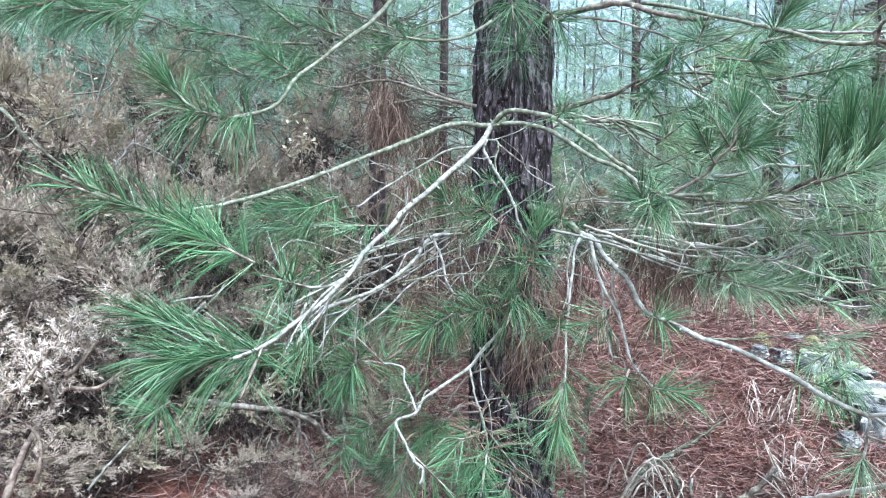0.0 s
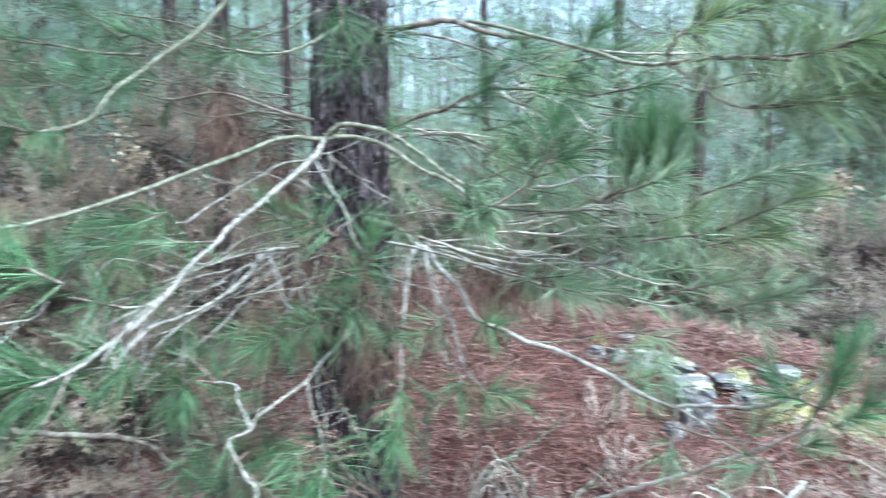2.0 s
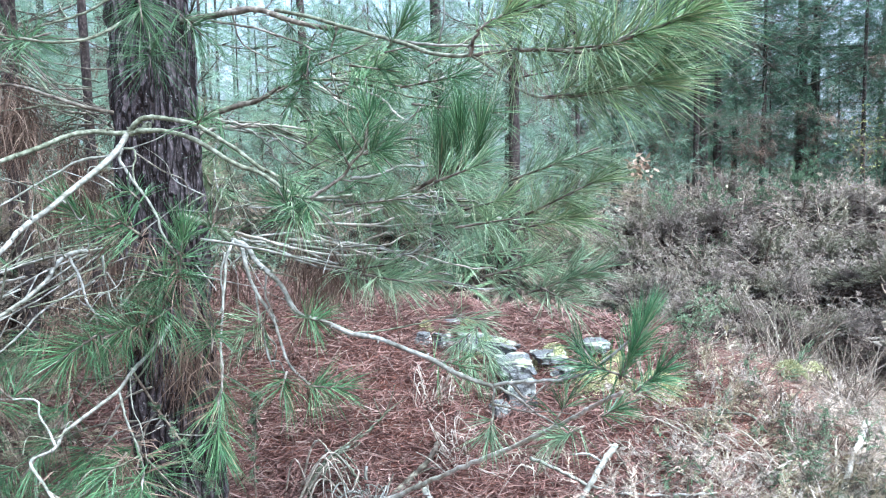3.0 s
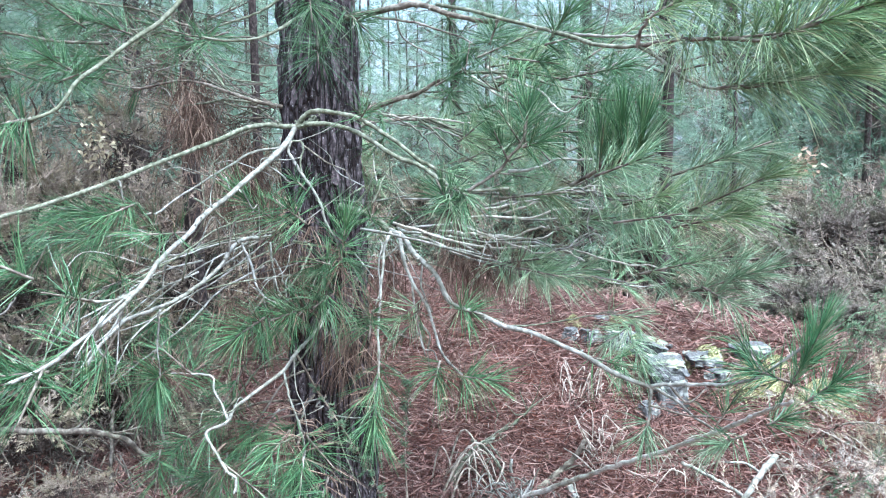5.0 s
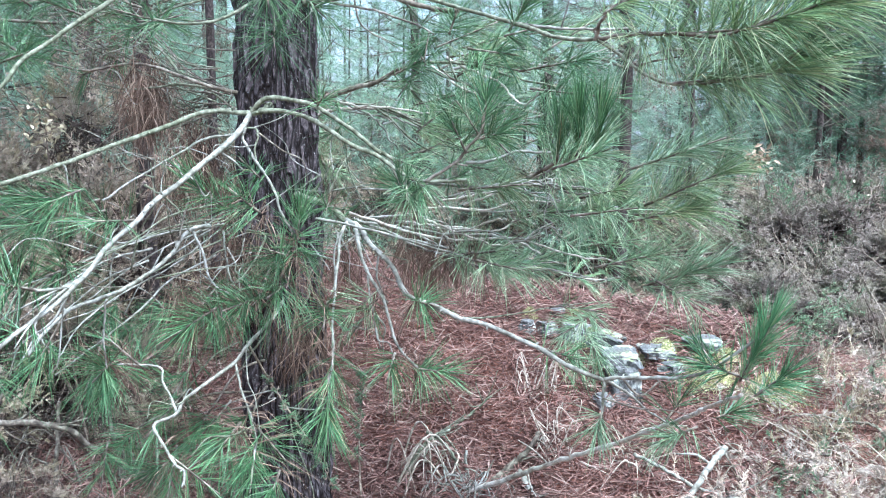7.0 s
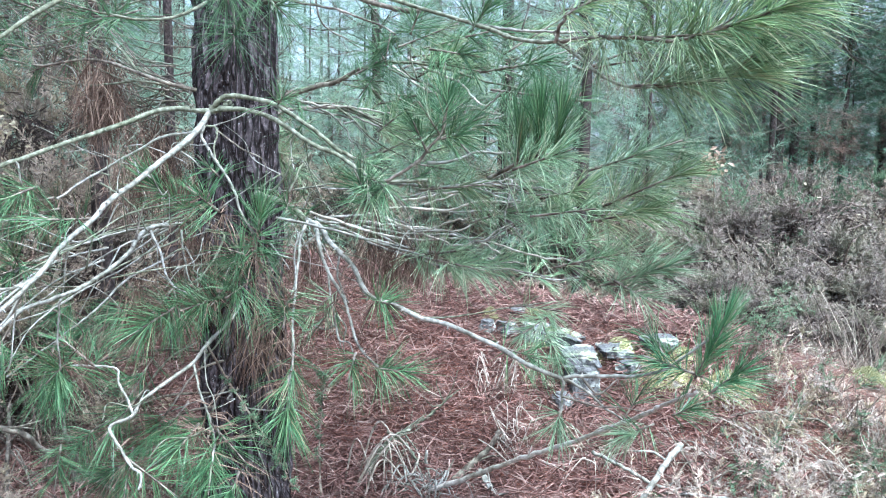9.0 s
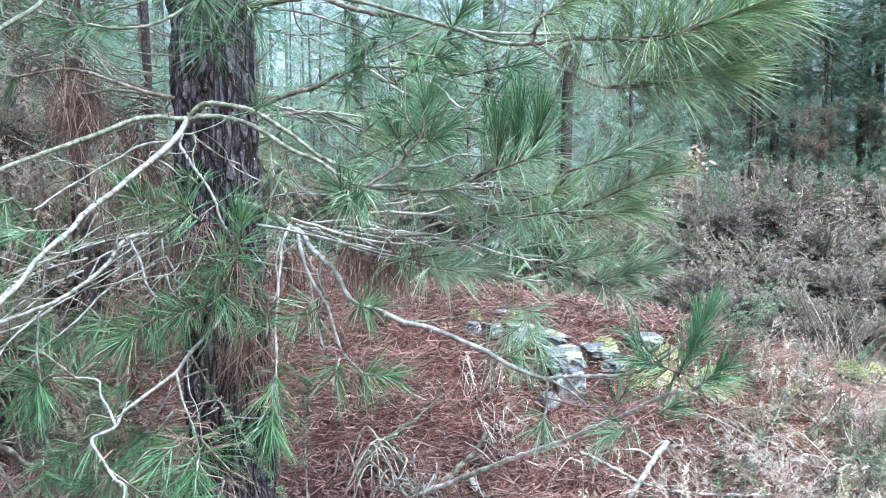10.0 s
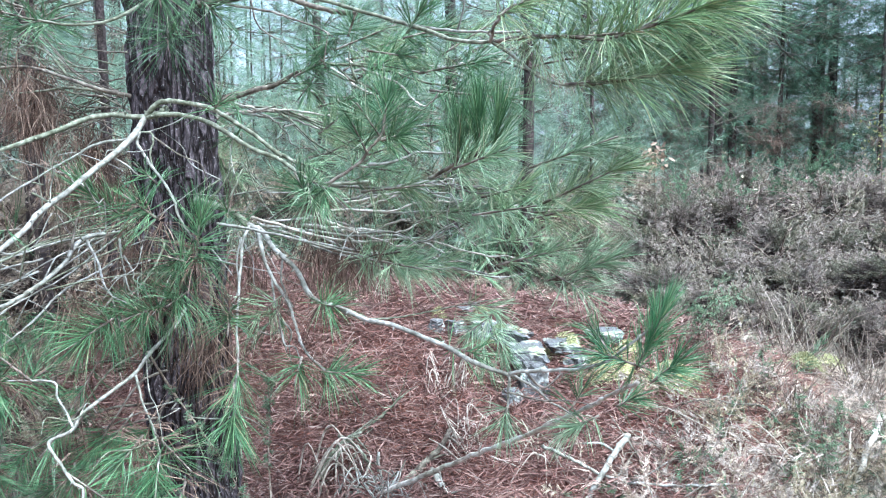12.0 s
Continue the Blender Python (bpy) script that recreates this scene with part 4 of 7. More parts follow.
shoot((-0.188, 2.047, 0.857), (-0.216, 2.019, 0.815), 150, 0.125, 80, 25, 0.3)
limb(0.005, 0.003, (-0.040, 2.200, 0.834), (-0.163, 2.132, 0.824), (-0.286, 2.063, 0.734), mat=LIMB_BROWN)
shoot((-0.286, 2.063, 0.734), (-0.325, 2.042, 0.716), 150, 0.125, 80, 25, 0.3)
limb(0.005, 0.003, (-0.040, 2.200, 0.887), (-0.063, 2.103, 0.877), (-0.085, 2.006, 0.787), mat=LIMB_BROWN)
shoot((-0.085, 2.006, 0.787), (-0.100, 1.974, 0.746), 150, 0.125, 80, 25, 0.3)
limb(0.005, 0.003, (-0.040, 2.200, 1.131), (-0.283, 2.476, 1.121), (-0.526, 2.753, 1.031), mat=LIMB_BROWN)
shoot((-0.526, 2.753, 1.031), (-0.585, 2.736, 0.999), 150, 0.125, 80, 25, 0.3)
shoot((-0.659, 1.555, 1.615), (-0.702, 1.537, 1.673), 170, 0.12, 55, 15)
shoot((-0.588, 1.578, 1.599), (-0.655, 1.545, 1.609), 150, 0.13, 80, 45, 0.35)
shoot((-0.538, 1.602, 1.610), (-0.588, 1.578, 1.597), 110, 0.13, 85, 60, 0.6)
shoot((-0.459, 1.340, 1.337), (-0.565, 1.309, 1.395), 220, 0.14, 55, 25, 0.25)
shoot((-0.565, 1.309, 1.395), (-0.665, 1.277, 1.441), 150, 0.13, 65, 30, 0.3)
shoot((-0.675, 1.296, 1.436), (-0.766, 1.254, 1.476), 80, 0.11, 60, 25, 0.2)
shoot((-0.521, 1.379, 1.361), (-0.584, 1.359, 1.406), 150, 0.12, 55, 20)
shoot((-0.375, 1.362, 1.295), (-0.419, 1.340, 1.309), 120, 0.14, 100, 60, 0.45)
shoot((-0.407, 1.231, 1.211), (-0.500, 1.186, 1.215), 240, 0.14, 55, 25, 0.2)
shoot((-0.445, 1.208, 1.201), (-0.535, 1.163, 1.209), 190, 0.13, 60, 25, 0.45)
shoot((-0.495, 1.247, 1.227), (-0.610, 1.214, 1.266), 150, 0.12, 40, 15, 0.15)
shoot((-0.654, 1.443, 1.057), (-0.682, 1.420, 1.038), 130, 0.11, 100, 40, 0.2)
shoot((-0.344, 1.726, 1.083), (-0.358, 1.704, 1.068), 150, 0.12, 110, 50, 0.3)
shoot((-0.411, 1.845, 1.438), (-0.476, 1.809, 1.408), 120, 0.12, 70, 25)
shoot((-0.474, 1.889, 1.412), (-0.550, 1.866, 1.424), 100, 0.12, 60, 20)
shoot((-0.108, 1.889, 1.386), (-0.180, 1.850, 1.446), 150, 0.12, 60, 20, 0.1)
shoot((-0.041, 1.873, 1.382), (-0.088, 1.854, 1.422), 120, 0.12, 90, 40, 0.3)
shoot((-0.036, 1.920, 1.454), (-0.068, 1.921, 1.487), 90, 0.10, 100, 50, 0.4)
shoot((0.037, 1.849, 1.294), (0.049, 1.838, 1.380), 170, 0.12, 95, 18, 0.05)
shoot((0.033, 1.848, 1.281), (-0.001, 1.807, 1.297), 130, 0.13, 110, 60, 0.5)
shoot((-0.036, 1.875, 1.188), (-0.101, 1.830, 1.173), 170, 0.13, 90, 40, 0.3)
shoot((0.029, 1.863, 1.225), (-0.011, 1.818, 1.205), 150, 0.13, 100, 50, 0.4)
shoot((-0.142, 1.867, 1.166), (-0.206, 1.830, 1.130), 150, 0.13, 80, 30, 0.3)
shoot((0.108, 1.843, 1.178), (0.101, 1.819, 1.142), 130, 0.11, 110, 60, 0.2)
shoot((0.104, 1.768, 1.024), (0.101, 1.727, 0.908), 180, 0.115, 65, 30, 0.25)
shoot((-0.056, 1.735, 0.885), (-0.064, 1.699, 0.821), 110, 0.13, 80, 35, 0.3)
shoot((-0.087, 1.767, 0.925), (-0.130, 1.741, 0.880), 100, 0.13, 70, 30, 0.3)
shoot((-0.003, 1.714, 0.831), (-0.026, 1.677, 0.781), 120, 0.13, 70, 30, 0.3)
shoot((0.304, 1.785, 1.184), (0.331, 1.766, 1.179), 130, 0.1, 90, 40, 0.1)
shoot((0.297, 1.780, 1.028), (0.375, 1.764, 1.018), 150, 0.11, 70, 25, 0.15)
shoot((0.261, 1.801, 1.060), (0.246, 1.777, 1.027), 90, 0.12, 80, 40, 0.4)
shoot((-0.008, 2.162, 1.875), (-0.006, 2.054, 1.789), 140, 0.14, 110, 55, 0.25)
shoot((-0.027, 2.069, 1.970), (-0.019, 2.012, 1.889), 170, 0.15, 80, 30, 0.3)
shoot((0.059, 2.069, 1.915), (0.102, 2.048, 1.870), 110, 0.14, 80, 30, 0.4)
shoot((0.294, 1.785, 1.402), (0.264, 1.768, 1.458), 190, 0.12, 85, 25, 0.05)
shoot((0.325, 1.741, 1.454), (0.287, 1.756, 1.422), 110, 0.12, 90, 60, 0.4)
shoot((0.441, 1.708, 1.563), (0.447, 1.705, 1.633), 150, 0.12, 60, 15, 0.0)
shoot((0.405, 1.712, 1.522), (0.369, 1.706, 1.591), 110, 0.12, 55, 15, 0.0)
shoot((0.435, 1.706, 1.551), (0.475, 1.690, 1.563), 130, 0.12, 80, 40, 0.2)
shoot((0.589, 1.641, 1.504), (0.587, 1.627, 1.574), 170, 0.125, 42, 10, -0.02)
shoot((0.631, 1.624, 1.509), (0.628, 1.612, 1.596), 210, 0.13, 42, 10, -0.02)
shoot((0.660, 1.607, 1.520), (0.665, 1.594, 1.596), 190, 0.13, 40, 10, -0.02)
shoot((0.558, 1.687, 1.478), (0.634, 1.646, 1.525), 170, 0.13, 75, 45, 0.2, NEEDLE_LIT)
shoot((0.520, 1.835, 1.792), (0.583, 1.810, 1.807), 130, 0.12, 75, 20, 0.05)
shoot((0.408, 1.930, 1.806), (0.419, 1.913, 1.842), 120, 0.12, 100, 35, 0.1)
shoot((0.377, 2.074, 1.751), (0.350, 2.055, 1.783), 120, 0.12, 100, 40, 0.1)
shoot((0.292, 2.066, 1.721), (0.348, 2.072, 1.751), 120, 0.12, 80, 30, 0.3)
shoot((0.849, 2.042, 1.094), (0.731, 1.980, 1.046), 150, 0.11, 60, 25, 0.1, NEEDLE_LIT)
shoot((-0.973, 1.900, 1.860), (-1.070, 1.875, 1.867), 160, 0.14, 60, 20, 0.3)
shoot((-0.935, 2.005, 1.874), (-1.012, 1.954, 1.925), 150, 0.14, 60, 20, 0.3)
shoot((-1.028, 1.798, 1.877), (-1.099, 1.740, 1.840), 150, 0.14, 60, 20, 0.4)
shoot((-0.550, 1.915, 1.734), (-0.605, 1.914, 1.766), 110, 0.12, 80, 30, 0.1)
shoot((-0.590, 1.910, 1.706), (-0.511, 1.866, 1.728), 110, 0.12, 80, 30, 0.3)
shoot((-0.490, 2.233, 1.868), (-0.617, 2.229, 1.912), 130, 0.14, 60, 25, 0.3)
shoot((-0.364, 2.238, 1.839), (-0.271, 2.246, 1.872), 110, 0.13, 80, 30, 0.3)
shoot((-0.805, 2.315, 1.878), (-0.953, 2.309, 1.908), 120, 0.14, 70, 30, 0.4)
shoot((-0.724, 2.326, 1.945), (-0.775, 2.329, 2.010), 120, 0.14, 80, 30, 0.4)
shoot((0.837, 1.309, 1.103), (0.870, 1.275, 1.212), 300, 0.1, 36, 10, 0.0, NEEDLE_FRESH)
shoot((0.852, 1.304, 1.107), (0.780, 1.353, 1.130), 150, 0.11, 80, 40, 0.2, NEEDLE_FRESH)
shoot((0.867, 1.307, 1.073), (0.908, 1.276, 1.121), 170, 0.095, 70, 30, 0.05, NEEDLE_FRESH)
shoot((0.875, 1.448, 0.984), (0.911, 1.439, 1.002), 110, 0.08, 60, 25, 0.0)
shoot((0.867, 1.505, 0.948), (0.794, 1.525, 0.912), 140, 0.09, 70, 30, 0.3, NEEDLE_LIT)
shoot((0.647, 1.498, 0.993), (0.637, 1.496, 0.958), 90, 0.09, 80, 40, 0.2, NEEDLE_LIT)
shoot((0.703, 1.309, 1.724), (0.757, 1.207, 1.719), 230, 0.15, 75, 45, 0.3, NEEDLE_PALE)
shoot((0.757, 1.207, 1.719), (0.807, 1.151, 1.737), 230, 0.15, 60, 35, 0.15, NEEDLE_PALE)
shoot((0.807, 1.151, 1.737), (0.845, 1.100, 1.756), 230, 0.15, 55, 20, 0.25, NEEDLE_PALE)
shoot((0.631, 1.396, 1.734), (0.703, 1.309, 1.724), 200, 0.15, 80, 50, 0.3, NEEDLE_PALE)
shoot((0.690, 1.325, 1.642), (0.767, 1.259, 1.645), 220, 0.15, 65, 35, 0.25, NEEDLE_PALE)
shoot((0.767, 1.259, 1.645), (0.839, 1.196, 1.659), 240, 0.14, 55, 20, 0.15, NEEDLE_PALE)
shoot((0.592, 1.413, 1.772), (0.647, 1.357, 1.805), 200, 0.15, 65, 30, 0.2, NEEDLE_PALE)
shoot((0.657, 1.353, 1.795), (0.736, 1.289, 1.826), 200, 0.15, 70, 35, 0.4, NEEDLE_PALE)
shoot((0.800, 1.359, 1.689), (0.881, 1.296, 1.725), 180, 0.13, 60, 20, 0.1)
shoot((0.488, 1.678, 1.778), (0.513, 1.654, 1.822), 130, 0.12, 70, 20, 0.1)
shoot((0.739, 1.618, 1.486), (0.883, 1.527, 1.545), 200, 0.13, 60, 25, 0.15, NEEDLE_LIT)
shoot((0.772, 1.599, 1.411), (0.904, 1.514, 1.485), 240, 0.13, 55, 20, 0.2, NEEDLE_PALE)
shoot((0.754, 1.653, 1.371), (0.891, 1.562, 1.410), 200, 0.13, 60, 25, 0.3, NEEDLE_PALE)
shoot((0.806, 1.672, 1.222), (0.934, 1.586, 1.280), 220, 0.12, 60, 20, 0.15, NEEDLE_LIT)
shoot((0.743, 1.800, 1.250), (0.882, 1.709, 1.295), 180, 0.12, 60, 25, 0.2, NEEDLE_LIT)
shoot((0.553, 1.571, 1.488), (0.633, 1.519, 1.522), 150, 0.13, 70, 30, 0.3, NEEDLE_LIT)
shoot((0.529, 1.972, 1.239), (0.639, 1.886, 1.251), 170, 0.12, 65, 25, 0.2, NEEDLE_LIT)
shoot((0.428, 2.061, 1.278), (0.556, 1.963, 1.238), 130, 0.12, 65, 30, 0.2, NEEDLE_LIT)
shoot((0.589, 1.863, 1.375), (0.705, 1.776, 1.391), 170, 0.13, 70, 30, 0.3, NEEDLE_LIT)
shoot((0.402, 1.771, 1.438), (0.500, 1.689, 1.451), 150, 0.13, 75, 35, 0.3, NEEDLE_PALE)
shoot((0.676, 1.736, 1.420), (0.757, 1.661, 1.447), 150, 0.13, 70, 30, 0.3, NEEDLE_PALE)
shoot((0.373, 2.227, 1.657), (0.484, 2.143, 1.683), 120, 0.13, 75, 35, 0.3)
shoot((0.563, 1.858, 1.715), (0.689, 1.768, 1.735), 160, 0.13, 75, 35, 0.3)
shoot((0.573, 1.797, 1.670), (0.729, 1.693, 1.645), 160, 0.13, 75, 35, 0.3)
shoot((0.882, 2.260, 1.042), (0.924, 2.201, 0.922), 130, 0.12, 65, 30, 0.35, NEEDLE_LIT)
shoot((0.867, 2.261, 1.008), (0.872, 2.215, 0.897), 90, 0.11, 60, 30, 0.35, NEEDLE_LIT)
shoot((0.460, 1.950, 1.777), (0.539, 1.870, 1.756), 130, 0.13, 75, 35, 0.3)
shoot((0.803, 1.722, 1.382), (0.925, 1.672, 1.393), 100, 0.115, 95, 35, 0.05, NEEDLE_LIT)
shoot((0.431, 2.029, 1.242), (0.520, 1.990, 1.244), 100, 0.115, 95, 35, 0.05, NEEDLE_LIT)
shoot((0.816, 1.622, 1.244), (0.873, 1.594, 1.210), 100, 0.115, 95, 35, 0.05, NEEDLE_LIT)
shoot((0.996, 2.047, 1.235), (1.153, 2.030, 1.250), 100, 0.115, 95, 35, 0.05, NEEDLE_LIT)
shoot((0.634, 1.676, 1.384), (0.724, 1.593, 1.403), 100, 0.115, 95, 35, 0.05, NEEDLE_LIT)
shoot((0.394, 1.893, 1.270), (0.497, 1.780, 1.296), 100, 0.115, 95, 35, 0.05, NEEDLE_LIT)
shoot((0.525, 2.181, 1.425), (0.624, 2.154, 1.445), 100, 0.115, 95, 35, 0.05, NEEDLE_LIT)
shoot((0.713, 2.025, 1.320), (0.774, 1.980, 1.262), 100, 0.115, 95, 35, 0.05, NEEDLE_LIT)
shoot((0.417, 1.966, 1.284), (0.514, 1.884, 1.255), 100, 0.115, 95, 35, 0.05, NEEDLE_LIT)
shoot((0.543, 1.846, 1.356), (0.629, 1.824, 1.387), 100, 0.115, 95, 35, 0.05, NEEDLE_LIT)
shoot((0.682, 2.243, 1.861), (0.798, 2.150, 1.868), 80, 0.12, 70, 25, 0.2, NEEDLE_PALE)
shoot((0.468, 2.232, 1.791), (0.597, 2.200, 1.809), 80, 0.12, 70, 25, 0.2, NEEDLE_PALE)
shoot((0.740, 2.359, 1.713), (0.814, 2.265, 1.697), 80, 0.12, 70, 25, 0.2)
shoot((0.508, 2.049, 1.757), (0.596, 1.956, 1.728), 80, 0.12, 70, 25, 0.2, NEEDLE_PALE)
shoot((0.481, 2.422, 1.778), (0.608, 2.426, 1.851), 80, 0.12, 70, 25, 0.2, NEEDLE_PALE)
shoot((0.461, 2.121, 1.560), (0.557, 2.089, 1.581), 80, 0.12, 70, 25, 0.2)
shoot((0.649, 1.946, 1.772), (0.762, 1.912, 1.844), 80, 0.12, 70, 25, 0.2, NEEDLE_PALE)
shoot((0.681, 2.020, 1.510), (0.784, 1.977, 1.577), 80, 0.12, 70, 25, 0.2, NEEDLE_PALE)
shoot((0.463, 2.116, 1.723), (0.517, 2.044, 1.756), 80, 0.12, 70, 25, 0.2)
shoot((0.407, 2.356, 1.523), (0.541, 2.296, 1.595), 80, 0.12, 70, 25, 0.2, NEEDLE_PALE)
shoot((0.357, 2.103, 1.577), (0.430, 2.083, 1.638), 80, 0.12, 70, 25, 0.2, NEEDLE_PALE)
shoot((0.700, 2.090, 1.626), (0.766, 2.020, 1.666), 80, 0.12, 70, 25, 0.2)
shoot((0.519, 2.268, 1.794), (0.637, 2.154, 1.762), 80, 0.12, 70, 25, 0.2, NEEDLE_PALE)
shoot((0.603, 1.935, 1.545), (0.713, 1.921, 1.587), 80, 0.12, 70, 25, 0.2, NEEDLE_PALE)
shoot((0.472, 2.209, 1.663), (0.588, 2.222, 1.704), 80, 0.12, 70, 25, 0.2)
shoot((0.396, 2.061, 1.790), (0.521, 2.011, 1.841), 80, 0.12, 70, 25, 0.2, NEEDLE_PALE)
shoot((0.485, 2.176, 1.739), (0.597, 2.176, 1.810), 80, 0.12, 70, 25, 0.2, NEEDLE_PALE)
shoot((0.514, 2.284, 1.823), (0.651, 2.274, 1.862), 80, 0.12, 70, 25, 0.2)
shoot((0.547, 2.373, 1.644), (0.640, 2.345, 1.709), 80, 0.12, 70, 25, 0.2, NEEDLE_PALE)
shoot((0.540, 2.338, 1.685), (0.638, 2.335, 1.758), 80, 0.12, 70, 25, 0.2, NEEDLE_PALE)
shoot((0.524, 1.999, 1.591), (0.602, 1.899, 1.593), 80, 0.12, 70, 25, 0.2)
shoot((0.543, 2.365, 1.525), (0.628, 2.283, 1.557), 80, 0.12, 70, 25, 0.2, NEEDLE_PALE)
shoot((-1.133, 2.295, 1.917), (-1.270, 2.330, 1.994), 110, 0.13, 60, 22, 0.25)
shoot((-1.018, 1.978, 1.943), (-1.160, 2.009, 1.974), 110, 0.13, 60, 22, 0.25)
shoot((-0.857, 1.925, 1.916), (-0.955, 1.876, 1.863), 110, 0.13, 60, 22, 0.25)
shoot((-0.994, 2.193, 1.892), (-1.124, 2.171, 1.910), 110, 0.13, 60, 22, 0.25)
shoot((-1.097, 2.283, 2.001), (-1.240, 2.252, 2.015), 110, 0.13, 60, 22, 0.25)
shoot((-0.914, 2.001, 1.926), (-0.995, 1.998, 1.960), 110, 0.13, 60, 22, 0.25)
shoot((-1.174, 2.070, 1.924), (-1.234, 1.988, 1.910), 110, 0.13, 60, 22, 0.25)
shoot((-1.101, 1.974, 1.870), (-1.189, 1.958, 1.935), 110, 0.13, 60, 22, 0.25)
shoot((-1.257, 2.343, 1.953), (-1.314, 2.267, 1.924), 110, 0.13, 60, 22, 0.25)
shoot((-0.544, 2.159, 1.392), (-0.624, 2.125, 1.364), 80, 0.12, 70, 25, 0.2)
shoot((-0.611, 2.145, 1.424), (-0.740, 2.126, 1.350), 80, 0.12, 70, 25, 0.2)
shoot((-0.394, 1.963, 1.384), (-0.477, 1.956, 1.363), 80, 0.12, 70, 25, 0.2)
shoot((-0.612, 1.976, 1.410), (-0.663, 1.951, 1.299), 80, 0.12, 70, 25, 0.2)
shoot((-0.527, 2.211, 1.387), (-0.660, 2.160, 1.388), 80, 0.12, 70, 25, 0.2)
shoot((-0.430, 2.173, 1.401), (-0.585, 2.181, 1.377), 80, 0.12, 70, 25, 0.2)
shoot((-0.496, 2.266, 1.351), (-0.642, 2.269, 1.300), 80, 0.12, 70, 25, 0.2)
shoot((-0.673, 2.210, 1.346), (-0.794, 2.203, 1.251), 80, 0.12, 70, 25, 0.2)
shoot((-0.507, 1.872, 1.367), (-0.581, 1.872, 1.376), 80, 0.12, 70, 25, 0.2)
shoot((-0.453, 1.840, 1.378), (-0.545, 1.856, 1.357), 80, 0.12, 70, 25, 0.2)
shoot((-0.258, 2.003, 0.798), (-0.274, 1.957, 0.701), 80, 0.12, 80, 30, 0.2)
shoot((-0.462, 2.195, 0.750), (-0.464, 2.137, 0.681), 80, 0.12, 80, 30, 0.2)
shoot((-0.212, 2.140, 1.004), (-0.271, 2.079, 0.907), 80, 0.12, 80, 30, 0.2)
shoot((-0.131, 2.077, 0.882), (-0.182, 2.026, 0.832), 80, 0.12, 80, 30, 0.2)
shoot((-0.222, 1.936, 0.957), (-0.288, 1.860, 0.890), 80, 0.12, 80, 30, 0.2)
shoot((-0.631, 2.499, 1.950), (-0.722, 2.464, 1.931), 80, 0.12, 80, 30, 0.2)
shoot((-0.614, 2.247, 1.790), (-0.702, 2.200, 1.812), 80, 0.12, 80, 30, 0.2)
shoot((-0.563, 2.396, 1.835), (-0.660, 2.325, 1.824), 80, 0.12, 80, 30, 0.2)
shoot((-0.790, 2.131, 1.802), (-0.922, 2.122, 1.813), 80, 0.12, 80, 30, 0.2)
shoot((-0.606, 2.191, 1.756), (-0.756, 2.223, 1.795), 80, 0.12, 80, 30, 0.2)
shoot((-0.840, 2.367, 1.773), (-0.922, 2.315, 1.767), 80, 0.12, 80, 30, 0.2)
shoot((-0.520, 2.319, 1.778), (-0.607, 2.296, 1.794), 80, 0.12, 80, 30, 0.2)
shoot((-0.585, 2.152, 1.870), (-0.674, 2.086, 1.936), 80, 0.12, 80, 30, 0.2)
shoot((-0.461, 2.310, 1.859), (-0.555, 2.271, 1.929), 80, 0.12, 80, 30, 0.2)
shoot((-0.722, 2.249, 1.742), (-0.822, 2.197, 1.786), 80, 0.12, 80, 30, 0.2)

shoot((0.448, 1.803, 1.273), (0.518, 1.726, 1.263), 105, 0.12, 75, 28, 0.10, NEEDLE_LIT)
shoot((0.774, 1.874, 1.297), (0.832, 1.798, 1.315), 105, 0.12, 75, 28, 0.15, NEEDLE_LIT)
shoot((0.647, 1.828, 1.440), (0.708, 1.751, 1.439), 105, 0.12, 75, 28, 0.21, NEEDLE_LIT)
shoot((0.428, 2.021, 1.498), (0.512, 1.944, 1.483), 105, 0.12, 75, 28, 0.27, NEEDLE_LIT)


# branches on the far side of the trunk and side shoots along the outer halves of the branches
def side_branch(z, turn, size, sag, seed):
    local = np.random.default_rng(300 + seed)
    foot = np.array([TRUNK_LINE[2][0], TRUNK_LINE[2][1], z])
    a = radians(turn)
    out = np.array([math.cos(a), math.sin(a), 0])
    cross = np.array([-out[1], out[0], 0])
    pts = [foot + out * 0.08]
    for k in range(1, 6):
        s = k / 5
        pts.append(foot + out * size * s + cross * local.normal() * 0.05 * s + UP * (0.25 * math.sin(s * 2.2) * size * 0.5 - sag * s * s))
    limb(0.009, 0.003, *pts, mat=(LIMB, LIMB_BROWN, LIMB_PALE)[seed % 3])
    line = curve_through(pts, 6)
    for k in range(7):
        at = line[int(len(line) * local.uniform(0.45, 0.97))]
        way = unit(out + cross * local.normal() * 0.8 + UP * local.normal() * 0.35)
        tip = at + way * local.uniform(0.07, 0.16)
        # out[0] > 0.1: right-hand shoots get the brighter, lit needle colours
        shoot(at, tip, 90, 0.13, 80, 28, local.uniform(0.1, 0.5), (NEEDLE_LIT, NEEDLE_LIT, NEEDLE_PALE)[k % 3] if out[0] > 0.1 else NEEDLE)


for k in range(26):
    z, turn = 0.75 + 1.9 * ((k * 0.618) % 1.0), -12 + 204 * ((k * 0.37) % 1.0)
    if z > 1.5 and not (turn < 85 and z > 1.7):
        side_branch(z, turn, 0.75 + 0.6 * ((k * 0.77) % 1.0), 0.1 + 0.3 * ((k * 0.29) % 1.0), k)


